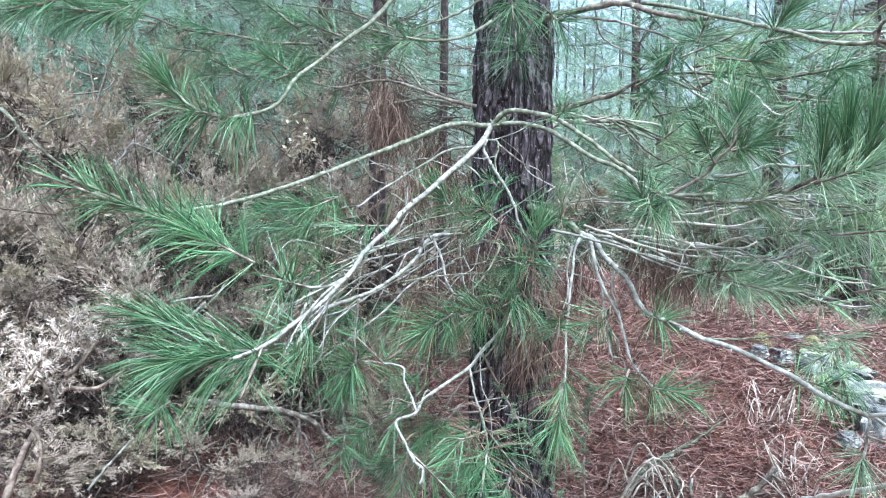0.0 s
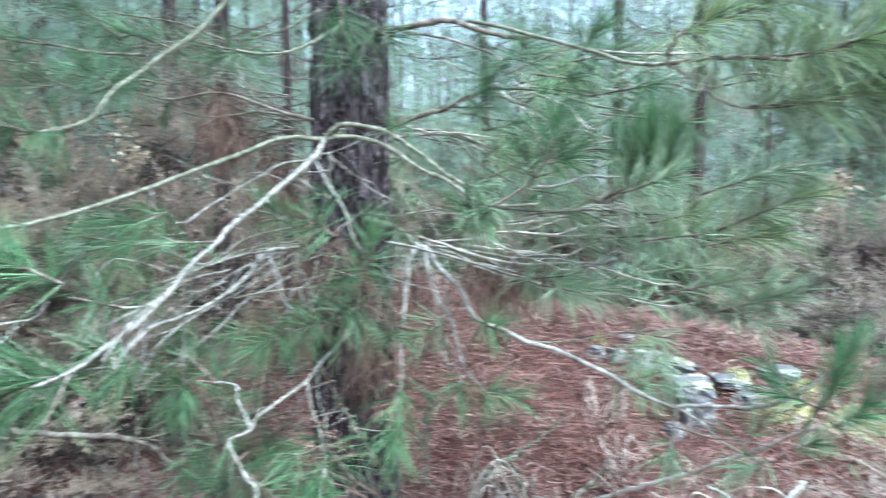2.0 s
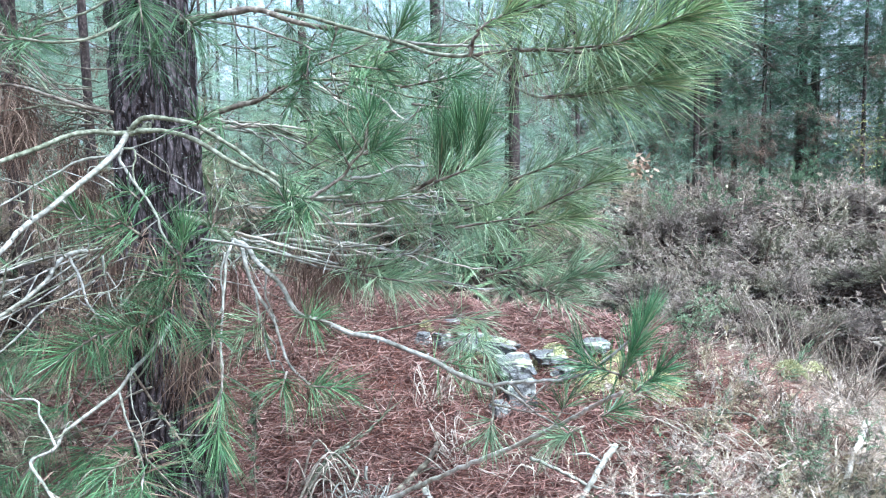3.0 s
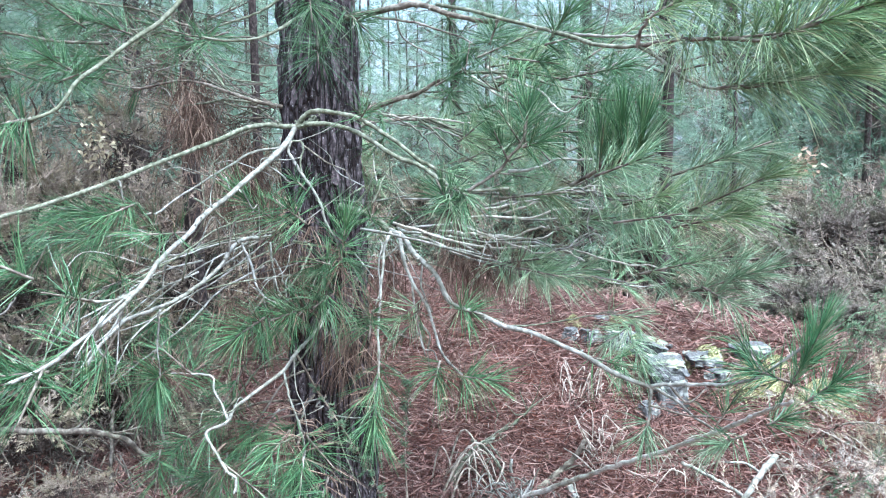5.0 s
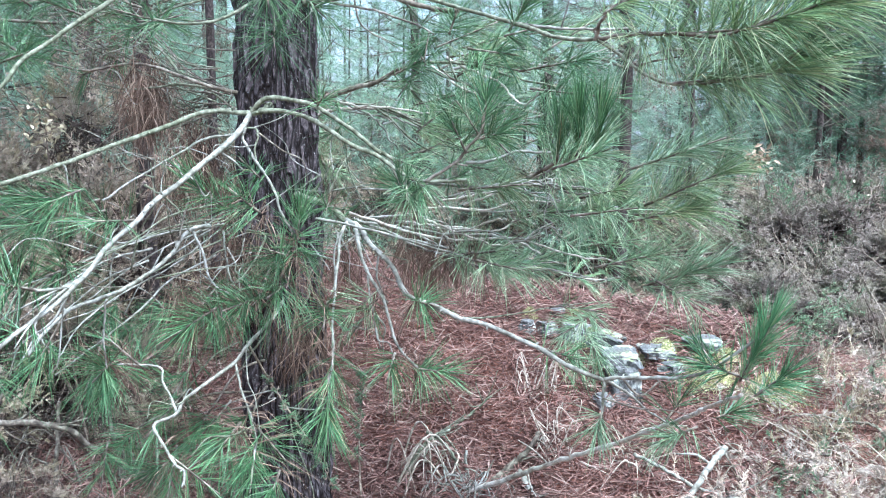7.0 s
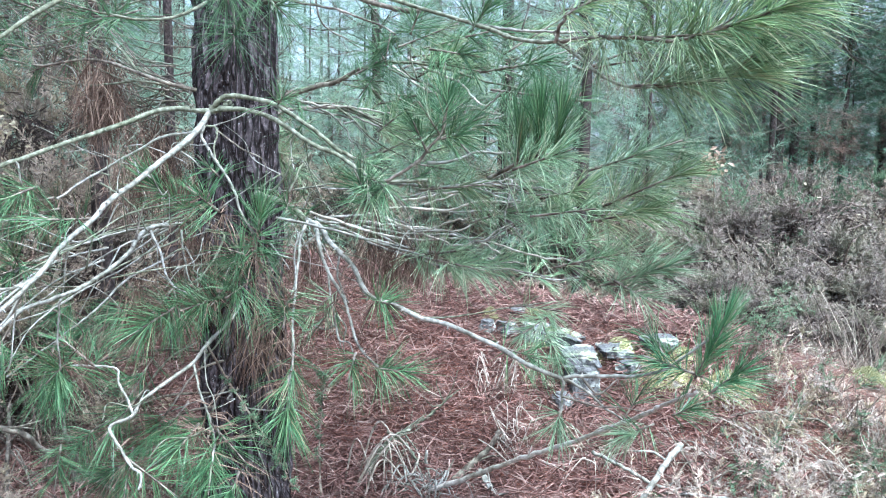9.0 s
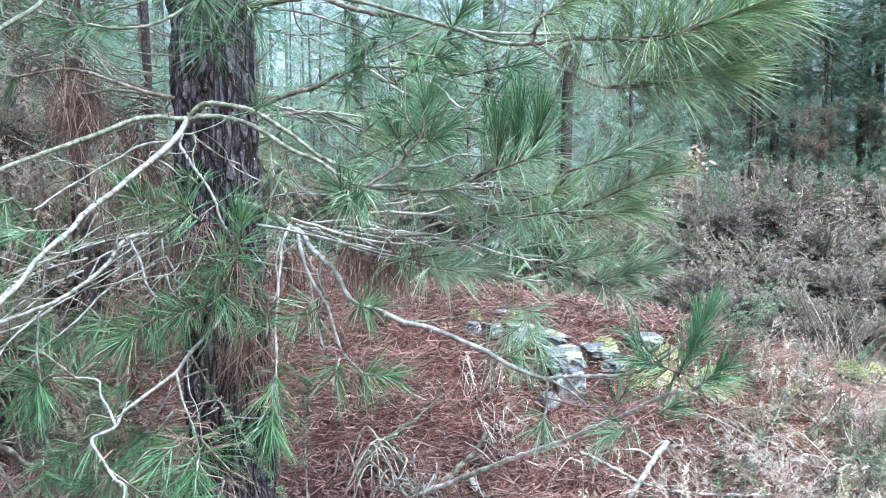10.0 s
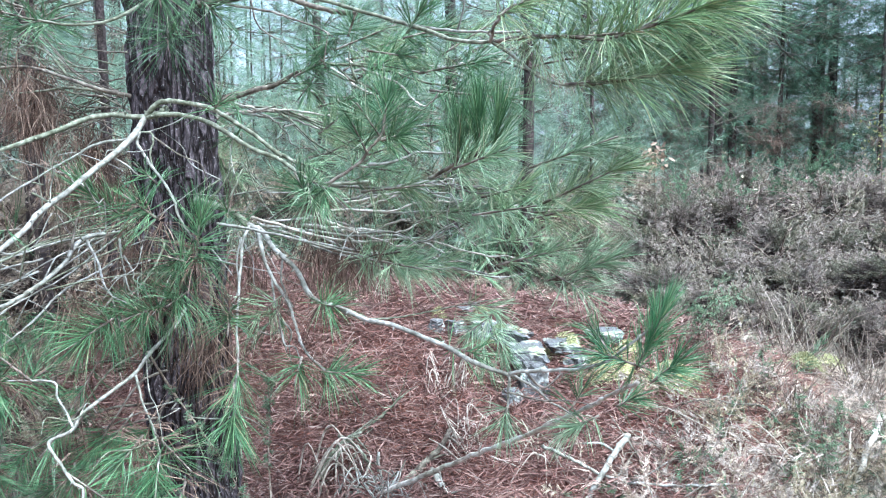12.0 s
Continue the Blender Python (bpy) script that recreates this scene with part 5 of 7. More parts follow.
def trim_limbs(count):
    local = np.random.default_rng(5)
    hosts = [it for it in GROWN[:70] if len(it[1]) > 25]
    for k in range(count):
        _, line = hosts[local.integers(0, len(hosts))]
        i = int(len(line) * local.uniform(0.5, 0.98))
        i = min(i, len(line) - 2)
        t = unit(line[i + 1] - line[i])
        way = unit(t + 0.8 * local.normal(size=3) + np.array([0, 0.35, 0.05]))
        shoot(line[i], line[i] + way * local.uniform(0.05, 0.11), 60, 0.115, 85, 25, local.uniform(0.05, 0.5), (NEEDLE, NEEDLE_LIT)[k % 2 if line[i][0] > 0.2 else 0], 0.0025)


trim_limbs(60)


def bare_twigs(count):
    """Thin leafless twigs on the inner parts of the branches."""
    local = np.random.default_rng(11)
    hosts = [it for it in GROWN if len(it[1]) > 15]
    for k in range(count):
        ob, line = hosts[local.integers(0, len(hosts))]
        i = int(len(line) * local.uniform(0.05, 0.8))
        t = unit(line[min(i + 1, len(line) - 1)] - line[i - 1 if i else 0] + 1e-6)
        way = unit(t * 0.7 + local.normal(size=3) * 0.8 + np.array([0, 0, -0.15]))
        reach = local.uniform(0.06, 0.2)
        pts = [line[i], line[i] + way * reach * 0.4 + local.normal(size=3) * 0.008, line[i] + way * reach * 0.75 + local.normal(size=3) * 0.01, line[i] + way * reach - UP * reach * local.uniform(0, 0.35)]
        v, f = tube(curve_through(pts, 5), local.uniform(0.0014, 0.003), 0.0009, 6, 0.1)
        part("bare_twig", tri_mesh("bare_twig", v, f, (LIMB, LIMB_PALE, LIMB_PALE, LIMB_BROWN)[k % 4], True), ob)


bare_twigs(140)


def near_twigs(x, y, z, count, seed):
    """A tangle of thin leafless twigs about one place on the branches."""
    local = np.random.default_rng(500 + seed)
    host = nearest_limb(np.array([x, y, z]))
    for k in range(count):
        at = np.array([x, y, z]) + local.normal(size=3) * np.array([0.07, 0.05, 0.05])
        way = unit(local.normal(size=3) + np.array([0.25, -0.1, 0.0]))
        reach = local.uniform(0.1, 0.28)
        pts = [at, at + way * reach * 0.35 + local.normal(size=3) * 0.01, at + way * reach * 0.7 + local.normal(size=3) * 0.014, at + way * reach + local.normal(size=3) * 0.014]
        v, f = tube(curve_through(pts, 5), local.uniform(0.0013, 0.0026), 0.0008, 6, 0.1)
        part("bare_twig", tri_mesh("bare_twig", v, f, (LIMB, LIMB_PALE, LIMB_PALE)[k % 3], True), host)


near_twigs(0.189, 2.183, 1.423, 16, 0)
near_twigs(0.140, 2.122, 1.341, 14, 1)
near_twigs(-0.081, 2.100, 1.255, 16, 2)
near_twigs(0.001, 2.056, 0.941, 5, 3)
near_twigs(-0.363, 1.884, 1.279, 12, 4)
near_twigs(0.422, 2.182, 1.267, 5, 5)
near_twigs(-0.512, 2.528, 1.812, 14, 6)
near_twigs(-0.292, 2.207, 1.466, 12, 7)


def caught_needles(x, y, z, count, length=0.13):
    """Brown fallen needles caught in the branches and hanging down."""
    heap = Heap()
    spot = np.array([x, y, z]) + rng.normal(size=(count, 3)) * np.array([0.032, 0.032, 0.045])
    way = unit(rng.normal(size=(count, 3)) * np.array([0.4, 0.4, 0.4]) - UP * 0.8)
    heap.add(*blades(spot, way, length * rng.uniform(0.6, 1.1, count), 0.0021, 0.2, 2))
    part("dead_needle_clump", heap.mesh("dead_needle_clump", NEEDLE_DEAD), nearest_limb(np.array([x, y, z])), "brown dead needles caught on the branch")


caught_needles(-0.424, 2.854, 1.757, 156, 0.12)
caught_needles(-0.399, 2.864, 1.701, 156, 0.12)
caught_needles(-0.444, 2.849, 1.680, 120, 0.12)
caught_needles(-0.266, 2.855, 1.537, 132, 0.12)
caught_needles(-0.260, 2.844, 1.439, 132, 0.12)
caught_needles(-0.575, 2.997, 1.915, 120, 0.12)
caught_needles(-0.305, 2.923, 1.637, 108, 0.12)
caught_needles(-0.159, 2.472, 1.448, 84, 0.12)
caught_needles(-0.133, 2.401, 1.299, 84, 0.12)
caught_needles(-0.379, 2.479, 1.739, 190)
caught_needles(-0.368, 2.472, 1.661, 190)
caught_needles(-0.278, 2.309, 1.465, 150)
caught_needles(-0.230, 2.417, 1.516, 120)
caught_needles(-0.082, 2.151, 1.257, 120)
caught_needles(0.043, 2.089, 1.056, 160)
caught_needles(0.089, 2.090, 1.027, 70)
caught_needles(0.361, 2.179, 1.273, 150)
caught_needles(0.434, 2.231, 1.246, 120)
caught_needles(-0.252, 2.180, 1.138, 130)
caught_needles(0.163, 2.165, 1.246, 100)
caught_needles(0.497, 2.249, 1.272, 120)
caught_needles(-0.128, 2.146, 1.241, 120)


# ---- pines behind: a few branch shapes shared by all of them ----
def spray(size, tufts, needles, droop, mat, seed, limb_mat, needle_len=0.17, width=0.0042):
    """A side branch along +x with its wood and its needles, as two meshes."""
    local = np.random.default_rng(seed)
    wood, green = Heap(), Heap()
    line = curve_through([(0, 0, 0), (size * 0.3, 0.05 * local.normal(), 0.10 * size * local.normal() * 0.4), (size * 0.65, 0.08 * local.normal(), -0.05 * size), (size, 0.1 * local.normal(), 0.02 * size)], 6)
    wood.add(*tube(line, 0.018 * size / 1.6, 0.004, 6))
    for k in range(tufts):
        s = local.uniform(0.25, 1.0)
        at = line[int(s * (len(line) - 1))]
        out = unit(np.array([local.uniform(0.3, 1.0), local.normal() * 0.75, local.normal() * 0.45 - 0.05]))
        reach = local.uniform(0.12, 0.55) * size * (1.15 - 0.6 * s)
        end = at + out * reach - np.array([0, 0, 0.12 * reach])
        wood.add(*tube(curve_through([at, (at + end) / 2 + local.normal(size=3) * 0.03, end], 1), 0.005, 0.0025, 3))
        axis = unit(out + np.array([0, 0, 0.35]))
        green.add(*shoot_needles(end - axis * 0.05, end + axis * 0.10, needles, needle_len, 75, 20, droop, width, 0))
    return wood.mesh("branch", limb_mat, True), green.mesh("foliage", mat)


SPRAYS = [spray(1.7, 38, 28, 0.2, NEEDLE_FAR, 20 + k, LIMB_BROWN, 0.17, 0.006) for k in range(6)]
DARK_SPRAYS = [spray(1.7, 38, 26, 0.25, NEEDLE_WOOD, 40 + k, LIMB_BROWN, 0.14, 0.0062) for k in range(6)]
HANGING = [spray(1.0, 22, 30, 0.75, NEEDLE_DEAD, 60 + k, LIMB_BROWN, 0.115, 0.0032) for k in range(3)]


def far_trunk(h, r, seed):
    local = np.random.default_rng(seed)
    line = curve_through([(0, 0, -0.3), (0.04 * local.normal(), 0.04 * local.normal(), h * 0.35), (0.07 * local.normal(), 0.07 * local.normal(), h * 0.7), (0, 0, h)], 14)
    v, f = tube(line, r, r * 0.25, 12, 0.03)
    return tri_mesh("trunk", v, f, TRUNK_FAR, True)


TRUNKS = [far_trunk(9.0, 0.105, 80 + k) for k in range(3)]


def far_pine(x, y, scale=1.0, low=0.5, high=8.5, whorls=9, per=4, bare=0.0, label="young pine with haze-paled blue-green needles down to the ground", seed=0, lift=8, girth=1.0, kind=None):
    """A pine of the wood: trunk, whorls of branches from low to high; dead brown ones below bare."""
    local = np.random.default_rng(1000 + seed)
    tree = tagged(new("pine_tree"), label, "tree", "pines")
    tree.matrix_world = pose(x, y, float(height(x, y)), 0, 0, local.uniform(0, 360))
    trunk = part("trunk", TRUNKS[seed % 3], tree)
    trunk.scale = (scale * girth, scale * girth, scale)
    for w in range(whorls):
        z = low + (high - low) * (w + local.uniform(-0.3, 0.3)) / max(whorls - 1, 1)
        for k in range(per):
            dead = z < bare
            wood, green = (HANGING if dead else kind or SPRAYS)[local.integers(0, 3 if dead else 6)]
            size = (1.25 - 0.95 * max(z, 0) / 9.2) * local.uniform(0.75, 1.2) * scale
            b = part("branch", wood, tree)
            b.matrix_local = pose(0, 0, z * scale, local.uniform(-20, 20), -local.uniform(-8, 22) - lift + (18 if dead else 0), 360 * (k + local.uniform(0, 0.8)) / per) @ Matrix.Scale(size, 4)
            part("foliage", green, b)
    return tree


def crown_mesh(seed, low, high, tufts, needles, mat, wide=0.007, length=0.2):
    """The crown of a pine farther off: many drooping tufts round a leaning cone, with gaps."""
    local = np.random.default_rng(seed)
    heap = Heap()
    for k in range(tufts):
        z = low + (high - low) * local.random() ** 1.35
        reach = (0.35 + 1.75 * (1 - (z - low) / (high - low)) ** 0.8) * local.uniform(0.05, 1.0) ** 0.75
        a = 2 * math.pi * (local.integers(0, 9) / 9 + local.normal() * 0.035 + z * 0.37)
        at = np.array([math.cos(a) * reach, math.sin(a) * reach, z + 0.12 * local.normal()])
        axis = unit(np.array([math.cos(a), math.sin(a), local.uniform(-0.2, 0.8)]))
        heap.add(*shoot_needles(at, at + axis * 0.16, needles, length, 80, 20, 0.25, wide, 0))
    return heap.mesh("crown", mat)


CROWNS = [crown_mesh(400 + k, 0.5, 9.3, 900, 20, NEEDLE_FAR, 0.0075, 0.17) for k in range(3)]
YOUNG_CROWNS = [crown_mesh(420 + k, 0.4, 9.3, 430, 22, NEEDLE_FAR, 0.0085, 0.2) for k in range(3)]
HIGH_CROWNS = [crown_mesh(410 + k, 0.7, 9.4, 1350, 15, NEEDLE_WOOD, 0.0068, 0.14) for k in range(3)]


def wood_pine(x, y, scale, kind, seed, label, girth=1.0, dead=0):
    local = np.random.default_rng(2000 + seed)
    tree = tagged(new("pine_tree"), label, "tree", "pines")
    tree.matrix_world = pose(x, y, float(height(x, y)), 0, 0, local.uniform(0, 360))
    part("trunk", TRUNKS[seed % 3], tree).scale = (scale * girth * 0.6, scale * girth * 0.6, scale)
    part("crown", kind[seed % 3], tree).scale = (scale,) * 3
    for k in range(dead):
        wood, brown = HANGING[local.integers(0, 3)]
        b = part("branch", wood, tree)
        b.matrix_local = pose(0, 0, local.uniform(0.5, 3.4), 0, local.uniform(-5, 30), local.uniform(0, 360)) @ Matrix.Scale(local.uniform(0.8, 1.5), 4)
        part("foliage", brown, b)
    return tree


def upper_crown():
    """The front pine above the picture: a few whorls of thin branches up to its top."""
    local = np.random.default_rng(31)
    for w in range(7):
        z = 3.2 + 0.75 * w
        # unseen branches kept off the right: they shade the left, right stays lit
        for k in range(4):
            wood, green = SPRAYS[local.integers(0, 6)]
            b = part("branch", wood, PINE)
            b.matrix_local = pose(TRUNK_LINE[4][0], TRUNK_LINE[4][1], z, 0, -15, 95 + 52 * k + 17 * (w % 3) + local.uniform(-15, 15)) @ Matrix.Scale(1.1 - 0.1 * w, 4)
            part("foliage", green, b)


upper_crown()
far_pine(3.75, 8.6, 0.95, 2.6, 8.5, 8, 4, 2.6, "pine with bare dark trunk and haze-paled blue-green crown", 1)
far_pine(2.25, 5.1, 0.6, 2.9, 8.5, 8, 4, 0.0, "young pine with a bare dark trunk behind the branches", 9, girth=0.75)
far_pine(-2.85, 7.4, 0.9, 1.6, 8.5, 10, 4, 0.0, "pine with haze-paled blue-green needles", 5)
far_pine(-0.62, 3.85, 0.5, 1.8, 8.5, 9, 3, 4.0, "slim pine with brown dead needles hanging from it", 6, girth=0.9)
far_pine(-0.28, 3.4, 0.4, 2.4, 8.5, 7, 3, 6.0, "slim pine with brown dead needles hanging from it", 7, girth=0.55)
for k, (x, y, s) in enumerate(((1.1, 6.7, 0.5), (0.0, 6.8, 0.7), (2.2, 6.6, 0.6), (-1.3, 6.0, 0.7), (-2.4, 5.9, 0.7), (-3.7, 5.8, 0.75), (-4.6, 6.6, 0.8), (3.0, 9.2, 0.75), (4.9, 9.4, 0.75))):
    far_pine(x, y, s, 0.3, 8.5, 13, 4, 0.0, "young pine with haze-paled blue-green needles down to the ground", 20 + k)
DARK = "tall dark pine with dead lower branches"
far_pine(7.3, 9.8, 1.0, 1.9, 8.5, 8, 4, 2.0, DARK, 2, girth=0.8, kind=DARK_SPRAYS)
far_pine(7.75, 10.1, 0.9, 1.8, 8.5, 8, 4, 2.4, DARK, 3, girth=0.75, kind=DARK_SPRAYS)
far_pine(9.3, 10.1, 1.1, 1.3, 4.6, 6, 4, 1.6, DARK, 4, girth=0.85, kind=DARK_SPRAYS)
far_pine(9.9, 10.4, 1.0, 1.3, 4.2, 5, 3, 1.9, DARK, 8, girth=0.75, kind=DARK_SPRAYS)
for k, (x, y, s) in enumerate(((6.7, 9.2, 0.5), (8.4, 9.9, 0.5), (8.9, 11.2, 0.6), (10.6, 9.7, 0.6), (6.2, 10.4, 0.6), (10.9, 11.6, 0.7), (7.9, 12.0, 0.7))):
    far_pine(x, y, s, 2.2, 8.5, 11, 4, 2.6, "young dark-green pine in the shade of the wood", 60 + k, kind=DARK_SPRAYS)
for k in range(34):
    a = -38 + 100 * ((k * 0.618) % 1.0)
    if 1 < a < 23 or a > 27:
        continue
    r = 10.5 + 16 * ((k * 0.37 + 0.1) % 1.0)
    wood_pine(r * math.sin(radians(a)), r * math.cos(radians(a)), 0.9 + 0.4 * ((k * 0.77) % 1.0), CROWNS, k, "pine of the wood with haze-paled blue-green crown")
for k in range(24):
    a = 30 + 26 * ((k * 0.618) % 1.0)
    r = 11.5 + 13 * ((k * 0.37 + 0.2) % 1.0)
    if 40.5 < a < 48.5:
        continue
    wood_pine(r * math.sin(radians(a)), r * math.cos(radians(a)), 0.95 + 0.35 * ((k * 0.77) % 1.0), HIGH_CROWNS, k + 40, "tall pine of the dark wood with dead branches below", 0.62, 5)
for k in range(8):
    a = 158 + 120 * k / 7
    wood_pine(12 * math.sin(radians(a)) * (1 + 0.3 * (k % 2)), 12 * math.cos(radians(a)) * (1 + 0.3 * (k % 2)), 1.0, CROWNS, k + 80, "pine of the wood with haze-paled blue-green crown")
for k in range(9):
    a = 62 + 92 * k / 8
    r = 27 + 7 * ((k * 0.37) % 1.0)
    wood_pine(r * math.sin(radians(a)), r * math.cos(radians(a)), 1.0, CROWNS, k + 270, "pine of the wood across the clearing")
for k, (x, y, s) in enumerate(((1.3, 8.2, 0.27), (0.9, 9.0, 0.3), (1.9, 9.6, 0.32), (1.2, 10.5, 0.33))):
    far_pine(x, y, s, 0.6, 8.5, 9, 4, 0.0, "small young pine with haze-paled blue-green needles", 40 + k)
for k in range(34):
    a = -36 + 68 * ((k * 0.618) % 1.0)
    r = 6.8 + 5.5 * ((k * 0.37 + 0.1) % 1.0)
    if (20 < a < 28 and r < 9.5) or (3 < a < 30 and k % 2):
        continue
    wood_pine(r * math.sin(radians(a)), r * math.cos(radians(a)), 0.3 if 4 < a < 14 else 0.36 + 0.16 * ((k * 0.77) % 1.0), YOUNG_CROWNS, k + 120, "young pine with haze-paled blue-green needles down to the ground")
for k in range(14):
    a = 28 + 34 * ((k * 0.618) % 1.0)
    r = 22 + 9 * ((k * 0.37) % 1.0)
    wood_pine(r * math.sin(radians(a)), r * math.cos(radians(a)), 0.6 if 40 < a < 45.5 else 1.2, CROWNS, k + 170, "pine of the wood with haze-paled blue-green crown")
for k in range(16):
    a = -40 + 42 * ((k * 0.618) % 1.0)
    r = 12 + 14 * ((k * 0.37) % 1.0)
    wood_pine(r * math.sin(radians(a)), r * math.cos(radians(a)), 1.0, CROWNS, k + 190, "pine of the wood with haze-paled blue-green crown")
for k, (a, r, s) in enumerate(((3.0, 13, 0.9), (7.0, 14, 0.42), (11.5, 14, 0.9), (15.0, 15, 1.0), (18.5, 16, 1.0), (21.5, 15, 1.0))):
    wood_pine(r * math.sin(radians(a)), r * math.cos(radians(a)), s, YOUNG_CROWNS, k + 290, "pine of the wood with thin haze-paled blue-green crown", 0.5)
for k, (a, r) in enumerate(((4.0, 21), (8.5, 18), (12.5, 21), (16.5, 19), (20.5, 22), (2.5, 12.5), (5.2, 14), (8.2, 12.5), (10.8, 14.5), (13.5, 13))):
    wood_pine(r * math.sin(radians(a)), r * math.cos(radians(a)), (0.5 if k in (1, 7) else 1.0 if k < 5 else 0.58), CROWNS, k + 310, "pine of the wood with haze-paled blue-green crown", 0.8)
for k, (a, r) in enumerate(((-34, 9.0), (-30, 10.5), (-26, 9.4), (-22, 10.8), (-18, 9.2), (-14.5, 10.4), (-11, 9.3), (-7.5, 10.6), (-4.5, 11.5))):
    wood_pine(r * math.sin(radians(a)), r * math.cos(radians(a)), 0.75 + 0.25 * ((k * 0.77) % 1.0), CROWNS, k + 250, "pine of the wood with haze-paled blue-green crown")
for k, (a, r, s) in enumerate(((40.8, 14, 0.42), (42.3, 16, 0.45), (43.6, 13.5, 0.4), (44.8, 15.5, 0.5), (46.3, 13, 0.8), (47.6, 14.5, 1.0), (49.0, 12.5, 0.9))):
    wood_pine(r * math.sin(radians(a)), r * math.cos(radians(a)), s, HIGH_CROWNS, k + 210, "dark-green pine in the shade of the wood", 0.7, 3)
for k in range(7):
    a = -37 + 4.2 * k
    r = 13 + 6 * ((k * 0.37 + 0.3) % 1.0)
    wood_pine(r * math.sin(radians(a)), r * math.cos(radians(a)), 1.05, CROWNS, k + 230, "pine of the wood with haze-paled blue-green crown")


# ---- gorse: crooked stems carrying dense spiny fingers ----
def plume(heap, local, at, way, reach, sprigs=14, spines=9, spine=0.045, width=0.005, level=0, slim=1.0):
    """A feathery gorse shoot: side sprigs along a bent axis, set with spines that lean forward."""
    bend = local.normal(size=3) * 0.3 * reach
    s = np.sort(local.uniform(0.08, 1.0, sprigs))
    foot = at + way * reach * s[:, None] + bend * (s**2)[:, None]
    axis = unit(way + bend / reach * 1.5 * s[:, None])
    out = unit(unit(np.cross(axis, local.normal(size=(sprigs, 3)))) * local.uniform(0.4, 1.0, sprigs)[:, None] + axis)
    out[-1] = axis[-1]
    long = slim * reach * (0.45 - 0.3 * s) * local.uniform(0.7, 1.3, sprigs)
    u = local.random((sprigs, spines))
    pos = foot[:, None] + out[:, None] * (long[:, None] * u)[..., None]
    turn = unit(unit(np.cross(out[:, None], local.normal(size=(sprigs, spines, 3)))) * local.uniform(0.15, 0.75, (sprigs, spines))[..., None] + out[:, None])
    heap.add(*blades(pos.reshape(-1, 3), turn.reshape(-1, 3), (spine * (1.2 - 0.5 * u) * local.uniform(0.6, 1.3, u.shape)).ravel(), width, 0.0, level))


def gorse_meshes(seed, mat, spread=0.62, tall=1.0, lobes=9, plumes=30, sprigs=14, spines=9, spine=0.036, width=0.0075, core=300, core_width=0.015, gap=0.34, reach=1.0, slim=1.0, tips=None):
    local = np.random.default_rng(seed)
    stems, prick = [], Heap()
    lines = []
    for k in range(7):
        a = 2 * math.pi * (k + local.uniform(0, 0.7)) / 7
        lean = local.uniform(0.2, 1.0) * spread
        top = np.array([math.cos(a) * lean, math.sin(a) * lean, tall * local.uniform(0.5, 1.05)])
        line = curve_through([np.array([0.06 * math.cos(a), 0.06 * math.sin(a), -0.05]), top * np.array([0.35, 0.35, 0.45]) + local.normal(size=3) * 0.06, top], 7)
        heap = Heap()
        heap.add(*tube(line, 0.014, 0.004, 6, 0.08))
        for j in range(7):
            at = line[int(local.uniform(0.3, 0.98) * (len(line) - 1))]
            end = at + unit(local.normal(size=3) + np.array([math.cos(a), math.sin(a), 0.5]) * 0.6) * local.uniform(0.2, 0.45)
            tw = curve_through([at, (at + end) / 2 + local.normal(size=3) * 0.04, end], 5)
            heap.add(*tube(tw, 0.006, 0.0025, 4))
            lines.append(tw)
        lines.append(line[8:])
        stems.append(heap.mesh("stem", STEM, True))
    hearts, old = [], Heap()
    while len(hearts) < lobes:
        for shot in range(12):
            a, h = local.uniform(0, 2 * math.pi), local.uniform(0.25, 1.0)
            lean = spread * math.sqrt(1.02 - h * h) * local.uniform(0.7, 1.05)
            heart = np.array([math.cos(a) * lean, math.sin(a) * lean, tall * 0.85 * h * local.uniform(0.85, 1.1)])
            if all(np.linalg.norm(heart - q) > gap for q in hearts):
                break
        hearts.append(heart)
    for heart in hearts:
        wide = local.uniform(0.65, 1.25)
        # dark slivers in each lobe's heart: shade put in as colour
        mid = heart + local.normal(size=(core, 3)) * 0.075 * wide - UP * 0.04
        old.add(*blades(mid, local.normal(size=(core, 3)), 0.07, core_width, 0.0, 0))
        for j in range(int(plumes * wide * wide)):
            out = unit(local.normal(size=3) + np.array([0, 0, 0.6]) + 0.7 * unit(heart))
            if out[2] < -0.15:
                continue
            plume(prick, local, heart + out * 0.07 * wide, out, local.uniform(0.1, 0.2) * wide * reach, sprigs, spines, spine, width, 0, slim)
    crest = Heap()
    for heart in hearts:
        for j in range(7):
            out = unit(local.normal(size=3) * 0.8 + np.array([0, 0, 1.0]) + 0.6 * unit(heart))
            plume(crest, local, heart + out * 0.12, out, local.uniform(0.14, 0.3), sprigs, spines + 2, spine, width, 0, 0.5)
    # low skirt in the same dark colour, painting the shade at the foot
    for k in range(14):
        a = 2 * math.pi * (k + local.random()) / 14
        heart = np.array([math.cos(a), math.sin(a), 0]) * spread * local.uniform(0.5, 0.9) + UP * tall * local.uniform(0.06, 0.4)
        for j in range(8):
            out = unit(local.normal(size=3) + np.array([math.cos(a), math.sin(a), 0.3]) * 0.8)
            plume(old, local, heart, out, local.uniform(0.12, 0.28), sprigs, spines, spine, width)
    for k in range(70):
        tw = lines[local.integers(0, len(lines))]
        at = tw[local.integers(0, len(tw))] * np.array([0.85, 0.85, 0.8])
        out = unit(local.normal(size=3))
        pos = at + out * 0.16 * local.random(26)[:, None]
